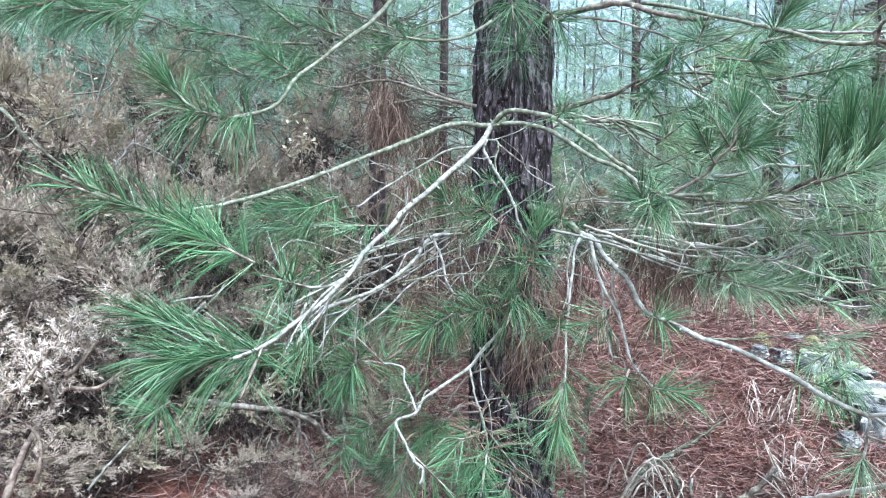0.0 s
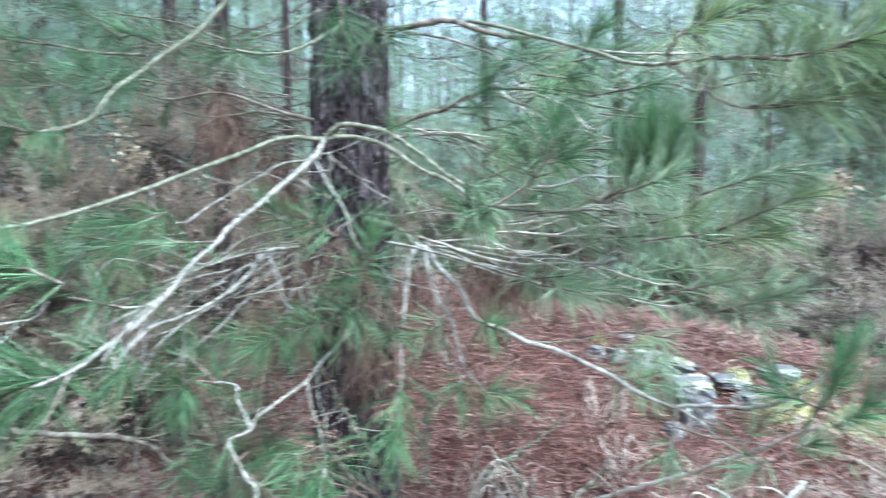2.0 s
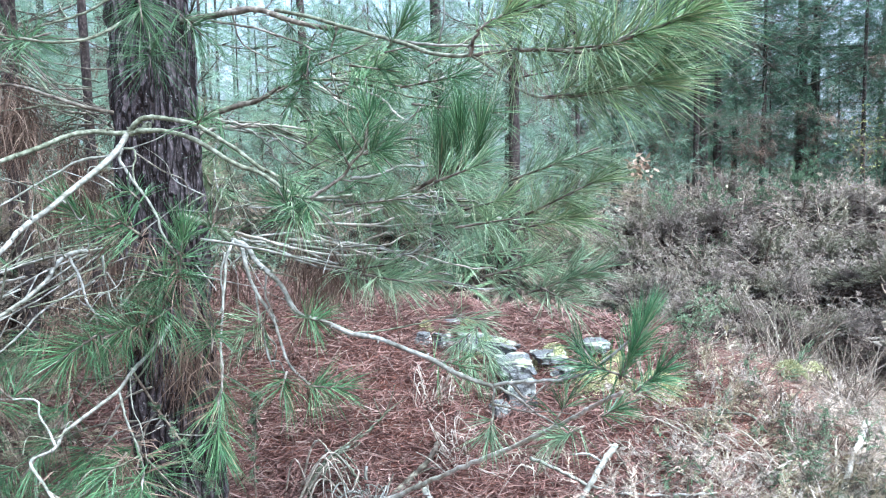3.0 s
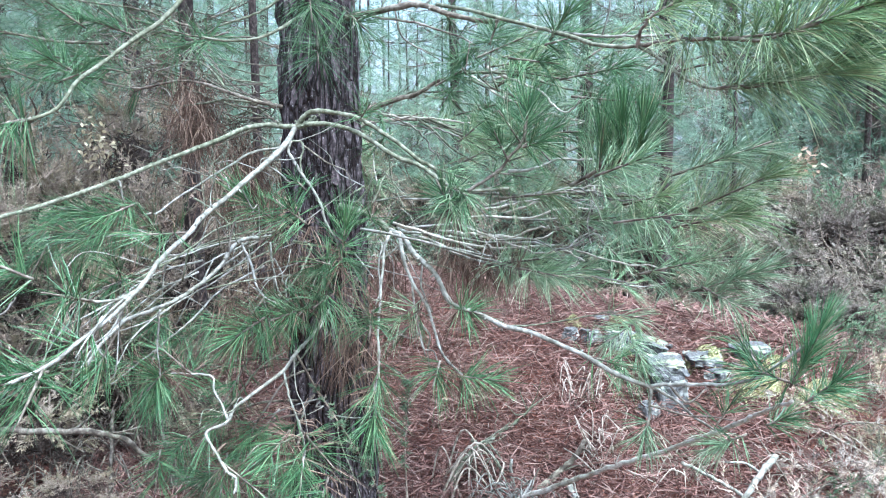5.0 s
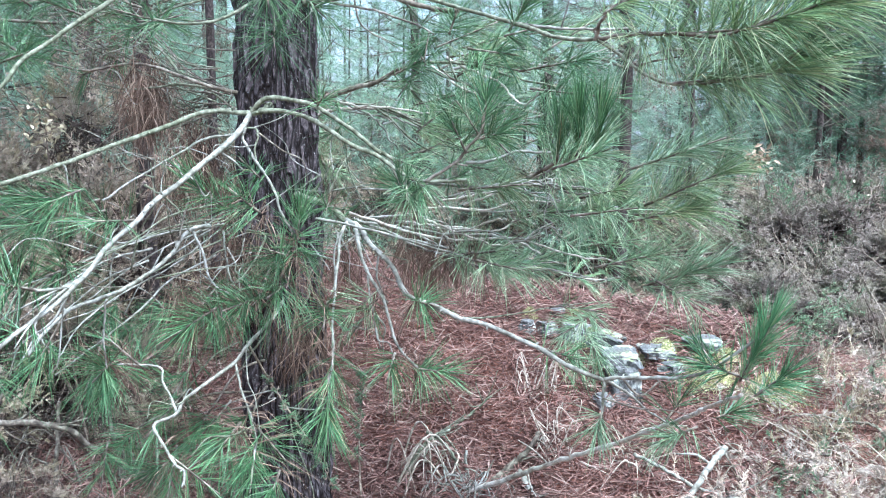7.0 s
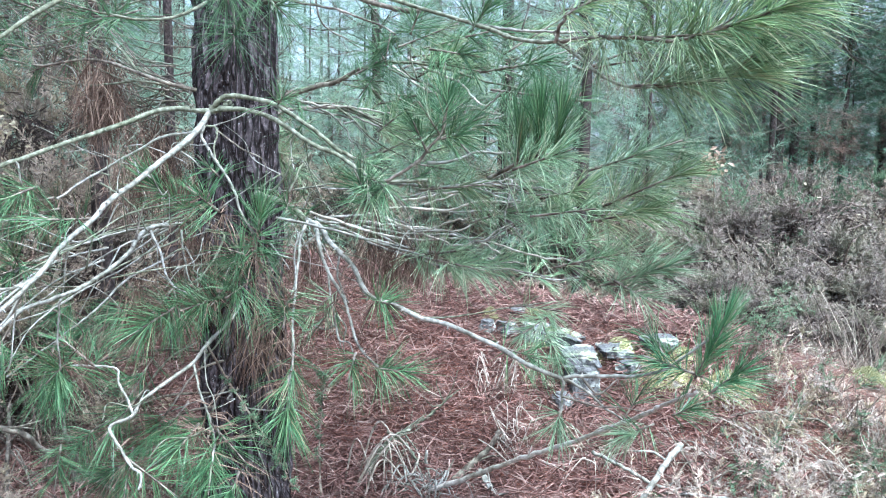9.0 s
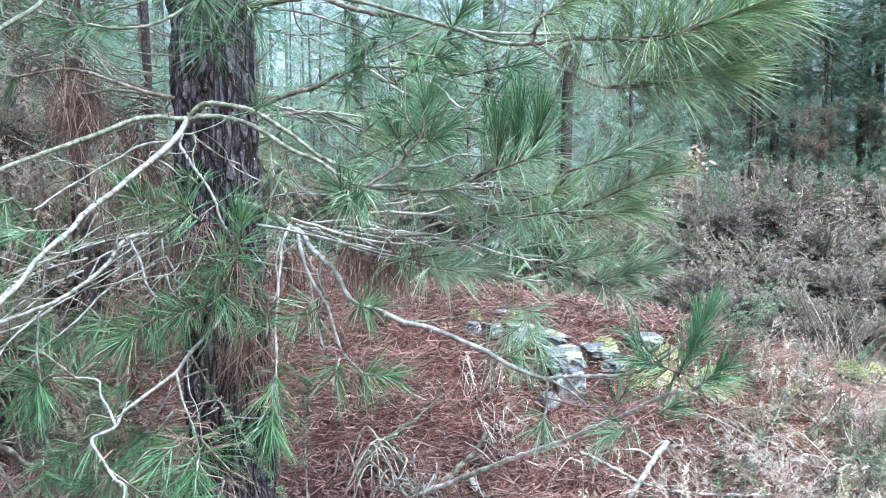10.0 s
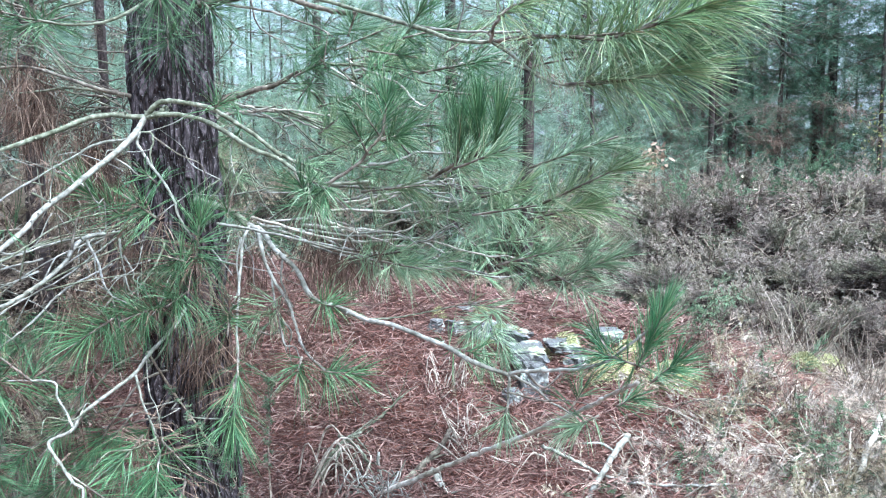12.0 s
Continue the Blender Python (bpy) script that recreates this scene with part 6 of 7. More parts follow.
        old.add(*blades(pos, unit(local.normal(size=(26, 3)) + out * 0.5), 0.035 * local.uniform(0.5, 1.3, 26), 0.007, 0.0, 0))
    bare = Heap()
    for k in range(60):
        tw = lines[local.integers(0, len(lines))]
        at = tw[local.integers(0, len(tw))]
        out = unit(at * np.array([1, 1, 0.3]) + local.normal(size=3) * 0.5)
        far = local.uniform(0.12, 0.38)
        bend = [at, at + out * far * 0.4 + local.normal(size=3) * 0.03, at + out * far * 0.75 + local.normal(size=3) * 0.05, at + out * far + local.normal(size=3) * 0.06]
        bare.add(*tube(curve_through(bend, 4), local.uniform(0.0015, 0.003), 0.001, 4))
    return stems, prick.mesh("foliage", mat), old.mesh("inner_foliage", SPINE_SHADED), bare.mesh("bare_twig_mass", STEM), crest.mesh("crest_foliage", tips or mat)


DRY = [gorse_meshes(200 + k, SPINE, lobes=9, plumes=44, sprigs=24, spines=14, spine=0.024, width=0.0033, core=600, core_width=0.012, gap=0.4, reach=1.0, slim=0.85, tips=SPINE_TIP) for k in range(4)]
TAN = [gorse_meshes(210 + k, SPINE_TAN, tall=1.35, lobes=13, plumes=36, sprigs=20, spines=10, spine=0.021, width=0.0034, core=300, core_width=0.006, gap=0.4, reach=1.1, slim=0.75) for k in range(3)]
MIXED = [gorse_meshes(230 + k, SPINE_GREEN, plumes=22) for k in range(2)]


def gorse(x, y, kind, seed, scale=1.0, tall=1.0, label="dense dry brown gorse bush with fine spiny twigs"):
    bush = tagged(new("gorse_bush"), label, "bush", "gorse")
    bush.matrix_world = pose(x, y, float(height(x, y)) - 0.02, 0, 0, (seed * 137.5) % 360)
    stems, foliage, inner, bare, tips = kind[seed % len(kind)]
    tall = tall / 1.35 if kind is TAN else tall
    for me in stems:
        part("stem", me, bush).scale = (scale, scale, scale * tall)
    part("foliage", foliage, bush).scale = (scale, scale, scale * tall)
    part("crest_foliage", tips, bush).scale = (scale, scale, scale * tall)
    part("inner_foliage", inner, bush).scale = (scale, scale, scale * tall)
    tagged(part("bare_twig_mass", bare, bush), kind="stuff").scale = (scale, scale, scale * tall)
    return bush


for k, (x, y, s, h) in enumerate(((-1.3, 3.0, 0.9, 1.15), (-1.75, 3.4, 1.0, 1.35), (-2.4, 3.1, 1.0, 1.2), (-1.15, 3.9, 1.0, 1.45), (-1.8, 4.3, 1.1, 1.5), (-2.6, 4.2, 1.1, 1.45), (-3.2, 3.7, 1.1, 1.3), (-0.55, 4.7, 0.9, 1.3), (-3.4, 5.0, 1.2, 1.4), (-1.7, 2.55, 0.75, 1.0), (-1.1, 4.9, 1.0, 1.6), (-2.2, 5.1, 1.1, 1.6), (-2.1, 2.7, 0.8, 1.1), (-1.25, 2.55, 0.4, 0.7), (-0.75, 3.1, 0.6, 0.9), (-0.75, 2.35, 0.25, 0.9), (-1.0, 3.5, 0.7, 1.6))):
    gorse(x, y, TAN, k, s, h)
for k, (x, y, s, h) in enumerate(((2.3, 4.2, 0.3, 0.9), (3.3, 4.0, 0.5, 1.0), (3.75, 3.95, 0.5, 1.1), (4.25, 4.0, 0.55, 1.05), (4.7, 3.9, 0.6, 1.0), (2.9, 4.3, 0.6, 1.0), (4.1, 4.45, 0.65, 0.95), (3.7, 4.9, 0.8, 1.0), (2.3, 4.8, 0.4, 1.0), (2.7, 4.9, 0.45, 1.0), (4.7, 4.2, 0.7, 0.9), (5.3, 4.6, 0.8, 0.9), (3.4, 3.5, 0.35, 0.8), (2.5, 5.0, 0.45, 0.95), (3.1, 5.2, 0.8, 1.0), (4.3, 5.2, 0.85, 1.0), (5.5, 5.4, 0.9, 1.0), (2.8, 5.9, 0.85, 1.1), (4.2, 6.1, 0.9, 1.1), (5.6, 6.3, 1.0, 1.05), (6.4, 6.0, 1.0, 1.0), (3.2, 6.9, 0.9, 1.15), (4.1, 7.1, 1.0, 1.1), (5.0, 7.2, 1.0, 1.1), (5.9, 7.3, 1.1, 1.05), (6.8, 7.1, 1.1, 1.0), (2.0, 5.6, 0.5, 1.0), (1.2, 5.1, 0.4, 0.9), (7.6, 6.6, 1.1, 0.9), )):
    gorse(x, y, TAN if x < 0.58 * y else DRY, k + 20, s * 1.35, h * (0.6 if y > 5.5 else 0.7))
for k, (x, y, s, h) in enumerate(((2.35, 4.1, 0.35, 1.0), (-1.0, 2.0, 0.2, 0.9), (4.0, 5.5, 0.7, 1.3), (6.1, 6.7, 0.8, 1.3), (2.4, 5.5, 0.6, 1.4))):
    gorse(x, y, MIXED, k, s, h, "small green gorse bush with short spines")
for k, (x, y, s, h) in enumerate(((2.3, 3.75, 0.55, 0.8), (2.62, 3.7, 0.68, 0.72), (2.98, 3.6, 0.8, 0.64), (3.38, 3.5, 0.78, 0.74), (3.75, 3.3, 0.85, 0.66), (3.2, 3.95, 0.8, 0.86), (4.1, 3.1, 0.8, 0.7), (2.45, 3.2, 0.4, 0.8), (2.75, 3.05, 0.46, 0.7), (3.05, 2.9, 0.5, 0.74), (3.35, 2.7, 0.48, 0.7), (2.6, 3.4, 0.5, 0.8))):
    gorse(x, y, DRY, k + 110, s, h, "dense brown gorse bush at the edge of the dry grass")
for k in range(20):
    x = 1.75 + 2.6 * ((k * 0.618) % 1.0)
    y = 1.75 + 1.5 * ((k * 0.37 + 0.2) % 1.0)
    if x > 1.45 + 0.7 * (y - 2.05) and not (x < 2.7 and y < 2.15) and math.hypot(x, y) < 2.8:
        gorse(x, y, DRY, k + 60, 0.26 + 0.2 * ((k * 0.77) % 1.0), 0.55, "low clump of dead gorse in the dry grass")
for k, (x, y, s, h) in enumerate(((0.35, 6.1, 0.95, 1.35), (0.95, 6.5, 1.0, 1.3), (0.1, 7.0, 1.1, 1.4), (1.5, 7.2, 1.0, 1.4), (2.1, 7.4, 1.0, 1.4))):
    gorse(x, y, TAN, k + 90, s, h, "tall tan gorse bush behind the young pines")


# ---- stones, fallen branches and small things ----
def stone(x, y, z, sx, sy, sz, seed, turn=0.0, tilt=0.0, label="grey granite stone with pale lichen and moss"):
    bm = bmesh.new()
    bmesh.ops.create_icosphere(bm, subdivisions=4, radius=1.0)
    for v in bm.verts:
        p = v.co.copy()
        q = Vector([math.copysign(abs(c) ** 0.55, c) for c in p])
        lump = noise.noise(p * 1.3 + Vector((seed * 3.1, 0, 0))) * 0.38 + noise.noise(p * 4 + Vector((seed, 9, 0))) * 0.17 + noise.noise(p * 11) * 0.06
        q *= 1 + lump
        v.co = Vector((q.x * sx, q.y * sy, q.z * sz))
    me = bpy.data.meshes.new("stone")
    bm.to_mesh(me)
    bm.free()
    me.materials.append(STONE)
    ob = tagged(new("stone", me), label, "stone", "stones of the bank")
    ob.matrix_world = pose(x, y, z, tilt, 0, turn)
    return ob


def moss_cushion(x, y, size, label="yellow-green moss cushion on the ground", lift=0.02):
    heap = Heap()
    n = int(5000 * size / 0.15)
    px, py = rng.normal(0, size * 0.5, n), rng.normal(0, size * 0.35, n)
    top = 0.05 * np.exp(-(px**2 + py**2) / size**2)
    base = np.stack([x + px, y + py, height(x + px, y + py) + top + lift], -1)
    way = unit(rng.normal(size=(n, 3)) * 0.7 + UP)
    heap.add(*blades(base - way * 0.012, way, 0.022, 0.003, 0.1, 1))
    tagged(new("moss_cushion", heap.mesh("moss_cushion", MOSS_TUFT)), label, "moss")


def stick(label, r0, r1, *points, mat=None, name="fallen_branch", twigs=0, seed=0):
    """A dead branch lying about, with snapped side twigs."""
    local = np.random.default_rng(700 + seed)
    line = curve_through(points, 7)
    line = line + local.normal(size=line.shape) * 0.0015
    ob = tagged(new(name), label, "branch", "fallen branches")
    heap = Heap()
    heap.add(*tube(line, r0, r1, 9, 0.06))
    part("shaft", heap.mesh("shaft", mat or LIMB, True), ob)
    for k in range(twigs):
        i = local.integers(2, len(line) - 2)
        out = unit(local.normal(size=3) + unit(line[i + 1] - line[i]) * 0.8)
        end = line[i] + out * local.uniform(0.04, 0.16)
        tw = Heap()
        tw.add(*tube(curve_through([line[i], (line[i] + end) / 2 + local.normal(size=3) * 0.01, end], 4), r1 * 0.6, r1 * 0.3, 5))
        part("side_twig", tw.mesh("side_twig", mat or LIMB, True), ob)
    return ob


def twig_clump(x, y, size, count, seed, mat, label, tall=0.25, dome=False):
    """A tangle of dead arching twigs."""
    local = np.random.default_rng(800 + seed)
    ob = tagged(new("dead_twig_clump"), label, "dead plant", "dead twigs")
    for k in range(count):
        a = local.uniform(0, 2 * math.pi)
        b = a + local.normal() * 1.2
        foot = np.array([x + local.normal() * size * 0.25, y + local.normal() * size * 0.2, 0])
        foot[2] = height(foot[0], foot[1]) - 0.01
        far = foot + np.array([math.cos(b), math.sin(b), 0]) * size * local.uniform(0.5, 1.3)
        far[2] = height(far[0], far[1]) + local.uniform(-0.02, tall * 0.4)
        mid = (foot + far) / 2 + np.array([local.normal() * 0.04, local.normal() * 0.04, tall * local.uniform(0.3, 1.1)])
        if dome:
            ends = np.array([[x + size * local.uniform(0.6, 1.1) * math.cos(q), y + size * local.uniform(0.6, 1.1) * math.sin(q), 0] for q in (a, a + math.pi + local.normal() * 0.7)])
            ends[:, 2] = height(ends[:, 0], ends[:, 1]) - 0.01
            foot, far = ends
            mid = (foot + far) / 2 + np.array([local.normal() * 0.03, local.normal() * 0.03, tall * local.uniform(0.6, 1.15)])
        v, f = tube(curve_through([foot, mid, far], 6), local.uniform(0.0013, 0.0036) + (0.0016 if dome else 0), 0.0016 if dome else 0.001, 5, 0.1)
        part("twig", tri_mesh("twig", v, f, mat, True), ob)
    return ob


def dead_leaf(x, y, turn, size=0.035, z=None, tilt=25):
    bm = bmesh.new()
    rows = []
    for i in range(9):
        s = i / 8
        w = size * 0.55 * math.sin(math.pi * (0.08 + 0.9 * s)) * (1 + 0.28 * math.cos(s * 19))
        curl = 0.3 * size * (s - 0.5) ** 2
        rows.append([bm.verts.new((size * 2 * (s - 0.5), k * w, curl + 0.35 * abs(k) * w * (1 - 0.5 * s))) for k in (-1, 0, 1)])
    for a, b in zip(rows, rows[1:]):
        for k in (0, 1):
            bm.faces.new((a[k], b[k], b[k + 1], a[k + 1]))
    bmesh.ops.solidify(bm, geom=bm.faces[:], thickness=0.0008)
    me = bpy.data.meshes.new("dead_leaf")
    bm.to_mesh(me)
    bm.free()
    me.materials.append(DEAD_LEAF)
    ob = tagged(new("dead_leaf", me), "curled pale brown oak leaf on the needles", "leaf", "dead leaves")
    ob.matrix_world = pose(x, y, (float(height(x, y)) + 0.04) if z is None else z, tilt, 10, turn)


def spiny_branch(label, r0, *points, fingers=60, mat=None, seed=0, reach=0.1, spine=0.022, name="gorse_branch", stem_mat=None, width=0.0048):
    """A single gorse branch near the eye, every spine a small thorn."""
    local = np.random.default_rng(900 + seed)
    ob = tagged(new(name), label, "branch", "gorse")
    line = curve_through(points, 9)
    heap, prick = Heap(), Heap()
    heap.add(*tube(line, r0, r0 * 0.35, 7, 0.08))
    part("stem", heap.mesh("stem", stem_mat or STEM, True), ob)
    for k in range(fingers):
        at = line[local.integers(len(line) // 4, len(line))]
        out = unit(local.normal(size=3) + np.array([0, -0.15, 0.25]))
        end = at + out * reach * local.uniform(0.4, 1.3)
        v, f = tube(curve_through([at, (at + end) / 2 + local.normal(size=3) * 0.006, end], 3), 0.0016, 0.0009, 4)
        part("side_twig", tri_mesh("side_twig", v, f, stem_mat or STEM, True), ob)
        n = 20
        s = local.uniform(0.15, 1.05, n)
        way = unit(unit(np.cross(out, local.normal(size=(n, 3)))) + out * 0.7)
        prick.add(*blades(at + (end - at) * s[:, None], way, spine * local.uniform(0.5, 1.3, n), width, 0.0, 1))
    part("foliage", prick.mesh("foliage", mat or SPINE_PALE), ob)
    return ob


def grass_tuft(x, y, count, tall, seed, spread=0.12):
    local = np.random.default_rng(850 + seed)
    n = count
    a = local.uniform(0, 2 * np.pi, n)
    base = np.stack([x + local.normal(0, spread * 0.4, n), y + local.normal(0, spread * 0.4, n), np.zeros(n)], -1)
    base[:, 2] = height(base[:, 0], base[:, 1])
    way = np.stack([np.cos(a) * 0.45, np.sin(a) * 0.45, np.ones(n)], -1) + local.normal(size=(n, 3)) * 0.15
    v, f = blades(base, way, tall * local.uniform(0.5, 1.1, n), 0.0028, 0.25 * local.uniform(0, 1.5, n), 2)
    tagged(new("grass_tuft", tri_mesh("grass_tuft", v, f, STRAW)), "tuft of dry straw-coloured grass", "grass", "grass tufts")


# dry grass and broken bracken on the open ground
def open_ground(x, y):
    return x > 1.48 + 0.7 * (y - 2.05) + 0.2 * rng.normal(size=len(x))


def before_hedge(x, y):
    return open_ground(x, y) & (np.hypot(x, y) < 2.95 + 0.12 * rng.normal(size=len(x)))


litter("dry_ground_cover", "matted dry grass and broken stalks", "dry grass", STRAW, np.vstack([scatter(5000, 0.9, 5.5, 1.3, 3.3, open_ground), scatter(6000, 0.9, 3.6, 1.3, 3.0, open_ground)]), 0.08, 0.0018, 0.35, 0.04, 0.25)
litter("dead_stalks", "grey-brown dead stalks lying about", "dead plant", SPINE, scatter(1100, 0.6, 5.5, 1.4, 3.3, open_ground), 0.2, 0.003, 0.25, 0.08, 0.2)


def fallen_sprigs(count, mat, seed, x1, y1, rise):
    """Broken, curling sprigs of dead gorse heaped in the grass."""
    local = np.random.default_rng(seed)
    heap = Heap()
    for p in scatter(count, 0.9, x1, 1.4, y1, before_hedge):
        p = p + UP * rise * local.random() * max(0.2 + swell(p[0], p[1], 5.3, 1.0), 0)
        for k in range(2):
            out = unit(np.append(local.normal(size=2), local.uniform(-0.1, 0.9)))
            plume(heap, local, p, out, local.uniform(0.1, 0.24), 13, 14, 0.018, 0.0021, 0, 0.7)
    tagged(new("fallen_gorse_sprigs", heap.mesh("fallen_gorse_sprigs", mat)), "grey-beige broken gorse sprigs heaped in dry grass", "dead plant", kind="stuff")


fallen_sprigs(450, SPINE, 77, 4.2, 3.2, 0.12)
fallen_sprigs(1150, SPINE_TAN, 78, 3.3, 3.0, 0.14)
fallen_sprigs(760, SPINE_PALE, 79, 3.3, 2.9, 0.14)
fallen_sprigs(190, SPINE_GREEN, 80, 3.4, 3.1, 0.1)


def leaf_sapling(x, y, z, tall, count, size, mat, label, seed):
    """A thin sapling that still holds its leaves."""
    local = np.random.default_rng(960 + seed)
    ob = tagged(new("sapling"), label, "sapling", "saplings")
    g = float(height(x, y))
    line = curve_through([(x + 0.1, y, g), (x + 0.03, y, (g + z) / 2), (x, y, z)], 6)
    v, f = tube(line, 0.004, 0.002, 6, 0.05)
    part("stem", tri_mesh("stem", v, f, STEM, True), ob)
    bm = bmesh.new()
    rows = []
    for i in range(6):
        s = i / 5
        w = size * 0.5 * math.sin(math.pi * (0.1 + 0.85 * s))
        rows.append([bm.verts.new((size * 2 * s, k * w, 0.3 * abs(k) * w)) for k in (-1, 0, 1)])
    for a, b in zip(rows, rows[1:]):
        for k in (0, 1):
            bm.faces.new((a[k], b[k], b[k + 1], a[k + 1]))
    bmesh.ops.solidify(bm, geom=bm.faces[:], thickness=0.001)
    me = bpy.data.meshes.new("leaf")
    bm.to_mesh(me)
    bm.free()
    me.materials.append(mat)
    for k in range(count):
        p = line[-1 - local.integers(0, 1 if count > 30 else 6)] + local.normal(size=3) * np.array([0.7, 0.7, 1.0]) * tall
        part("leaf", me, ob).matrix_world = pose(*p, local.uniform(-60, 60), local.uniform(-60, 60), local.uniform(0, 360))


stick("long tan barkless branch propped over the needles", 0.008, 0.004, (0.433, 2.370, 0.416), (0.611, 2.204, 0.551), (0.703, 2.050, 0.657), (0.781, 1.899, 0.750), (0.841, 1.744, 0.844), (0.848, 1.523, 0.962), (0.848, 1.424, 1.018), (0.837, 1.298, 1.082), mat=LIMB_BLEACHED, twigs=4, seed=1)
stick("thin pale dead stick on the ground", 0.006, 0.004, (1.063, 2.226, 0.603), (1.121, 2.143, 0.585), (1.188, 2.086, 0.551), (1.281, 2.043, 0.525), (1.406, 1.993, 0.519), (1.554, 1.947, 0.521), mat=LIMB_PALE, twigs=3, seed=2)
stick("pale grey broken branch on the ground", 0.01, 0.008, (1.315, 2.131, 0.643), (1.255, 2.103, 0.605), (1.191, 2.074, 0.551), (1.151, 2.070, 0.496), (1.111, 2.047, 0.458), mat=LIMB_PALE, twigs=2, seed=3)
stick("dark dead twig with a pale broken end", 0.012, 0.008, (0.568, 2.323, 0.463), (0.645, 2.335, 0.503), (0.721, 2.369, 0.546), (0.769, 2.369, 0.587), (0.801, 2.366, 0.642), mat=LIMB_BROWN, twigs=6, seed=4)
stick("forked grey dead twig on needles", 0.007, 0.0035, (0.481, 2.630, 0.510), (0.553, 2.665, 0.555), (0.621, 2.669, 0.593), (0.667, 2.660, 0.633), (0.708, 2.642, 0.681), twigs=7, seed=5)
stick("short pale upright stub of dead wood", 0.007, 0.005, (0.567, 2.385, 0.447), (0.573, 2.410, 0.502), (0.574, 2.429, 0.571), mat=LIMB_PALE, twigs=1, seed=21)
stick("thick white-lichened dead stick on needles", 0.013, 0.009, (0.726, 2.344, 0.523), (0.741, 2.284, 0.501), (0.768, 2.218, 0.461), mat=LIMB_PALE, twigs=4, seed=22)
stick("arched grey dead twig over the tangle", 0.008, 0.005, (0.379, 2.453, 0.435), (0.406, 2.504, 0.497), (0.444, 2.520, 0.554), (0.494, 2.530, 0.593), (0.545, 2.547, 0.601), mat=LIMB, twigs=6, seed=23)
stick("arched grey dead twig over the tangle", 0.006, 0.003, (0.472, 2.568, 0.592), (0.516, 2.500, 0.572), (0.548, 2.432, 0.526), (0.565, 2.407, 0.448), mat=LIMB, twigs=6, seed=24)
stick("pale barkless stick leaning in the grass", 0.011, 0.008, (2.139, 1.950, 0.675), (2.088, 1.928, 0.622), (2.039, 1.907, 0.580), (1.987, 1.884, 0.512), (1.935, 1.861, 0.446), mat=LIMB_BLEACHED, seed=6)
stick("brown dead branch arching above the needles", 0.01, 0.007, (-1.049, 2.526, 0.732), (-0.892, 2.456, 0.740), (-0.795, 2.441, 0.738), (-0.702, 2.436, 0.733), (-0.621, 2.439, 0.707), (-0.574, 2.476, 0.641), (-0.502, 2.543, 0.556), (-0.427, 2.552, 0.492), (-0.349, 2.541, 0.433), mat=LIMB_BROWN, twigs=5, seed=7)
stick("bare dead upright stem among needles", 0.009, 0.006, (-0.519, 2.620, 0.422), (-0.526, 2.631, 0.547), (-0.550, 2.639, 0.643), (-0.562, 2.647, 0.740), mat=LIMB_BROWN, twigs=3, seed=8)
stick("bare dead upright stem among needles", 0.008, 0.005, (-0.677, 2.461, 0.441), (-0.674, 2.471, 0.541), (-0.668, 2.481, 0.651), (-0.662, 2.494, 0.779), mat=LIMB_BROWN, twigs=4, seed=9)
stick("thin pale stick leaning on the gorse", 0.0026, 0.002, (-0.804, 1.418, 0.889), (-0.768, 1.425, 0.937), (-0.730, 1.451, 0.979), mat=LIMB_PALE, name="leaning_stick", seed=10)
stick("pale dead twig across the gorse", 0.0035, 0.002, (-0.860, 1.943, 1.158), (-0.796, 1.948, 1.171), (-0.740, 1.933, 1.185), (-0.709, 1.928, 1.222), mat=LIMB_PALE, name="dead_twig", seed=11)
stick("pale dead twig across the gorse", 0.0045, 0.003, (-0.725, 1.649, 1.155), (-0.690, 1.654, 1.186), (-0.666, 1.658, 1.211), mat=LIMB_PALE, name="dead_twig", seed=12)
stick("thin pale dead gorse stem", 0.005, 0.003, (-1.343, 1.960, 1.660), (-1.277, 1.960, 1.618), (-1.260, 1.977, 1.577), (-1.241, 2.006, 1.550), (-1.193, 2.054, 1.493), (-1.183, 2.150, 1.432), mat=LIMB, name="dead_twig", twigs=4, seed=13)
stick("thin pale dead gorse stem", 0.004, 0.002, (-1.250, 2.453, 1.496), (-1.216, 2.460, 1.541), (-1.181, 2.464, 1.568), (-1.114, 2.564, 1.518), (-1.037, 2.663, 1.444), mat=LIMB_PALE, name="dead_twig", twigs=6, seed=14)
stick("thin pale dead gorse stem", 0.004, 0.002, (-1.444, 2.348, 1.576), (-1.411, 2.354, 1.619), (-1.360, 2.360, 1.643), (-1.300, 2.364, 1.651), mat=LIMB, name="dead_twig", twigs=4, seed=15)
stick("thin dead stalk arching over the needles", 0.003, 0.0015, (1.577, 2.318, 0.601), (1.607, 2.313, 0.640), (1.619, 2.251, 0.683), (1.693, 2.229, 0.692), (1.766, 2.204, 0.676), (1.857, 2.174, 0.666), (1.910, 2.150, 0.604), mat=LIMB_BROWN, name="dead_stalk", twigs=3, seed=16)
stick("thin dead stalk arching over the grass", 0.0025, 0.0015, (2.053, 2.653, 0.783), (2.121, 2.639, 0.846), (2.187, 2.621, 0.868), mat=LIMB, name="dead_stalk", seed=17)
stick("thin dead stalk arching over the grass", 0.0025, 0.0015, (2.389, 2.543, 0.735), (2.468, 2.527, 0.814), (2.567, 2.499, 0.847), mat=LIMB, name="dead_stalk", seed=18)
stick("dark dead stem in the gorse", 0.009, 0.004, (3.552, 4.056, 0.569), (3.540, 4.074, 0.693), (3.511, 4.096, 0.800), (3.566, 4.091, 0.906), mat=STEM, name="dead_shrub_stalk", twigs=4, seed=19)
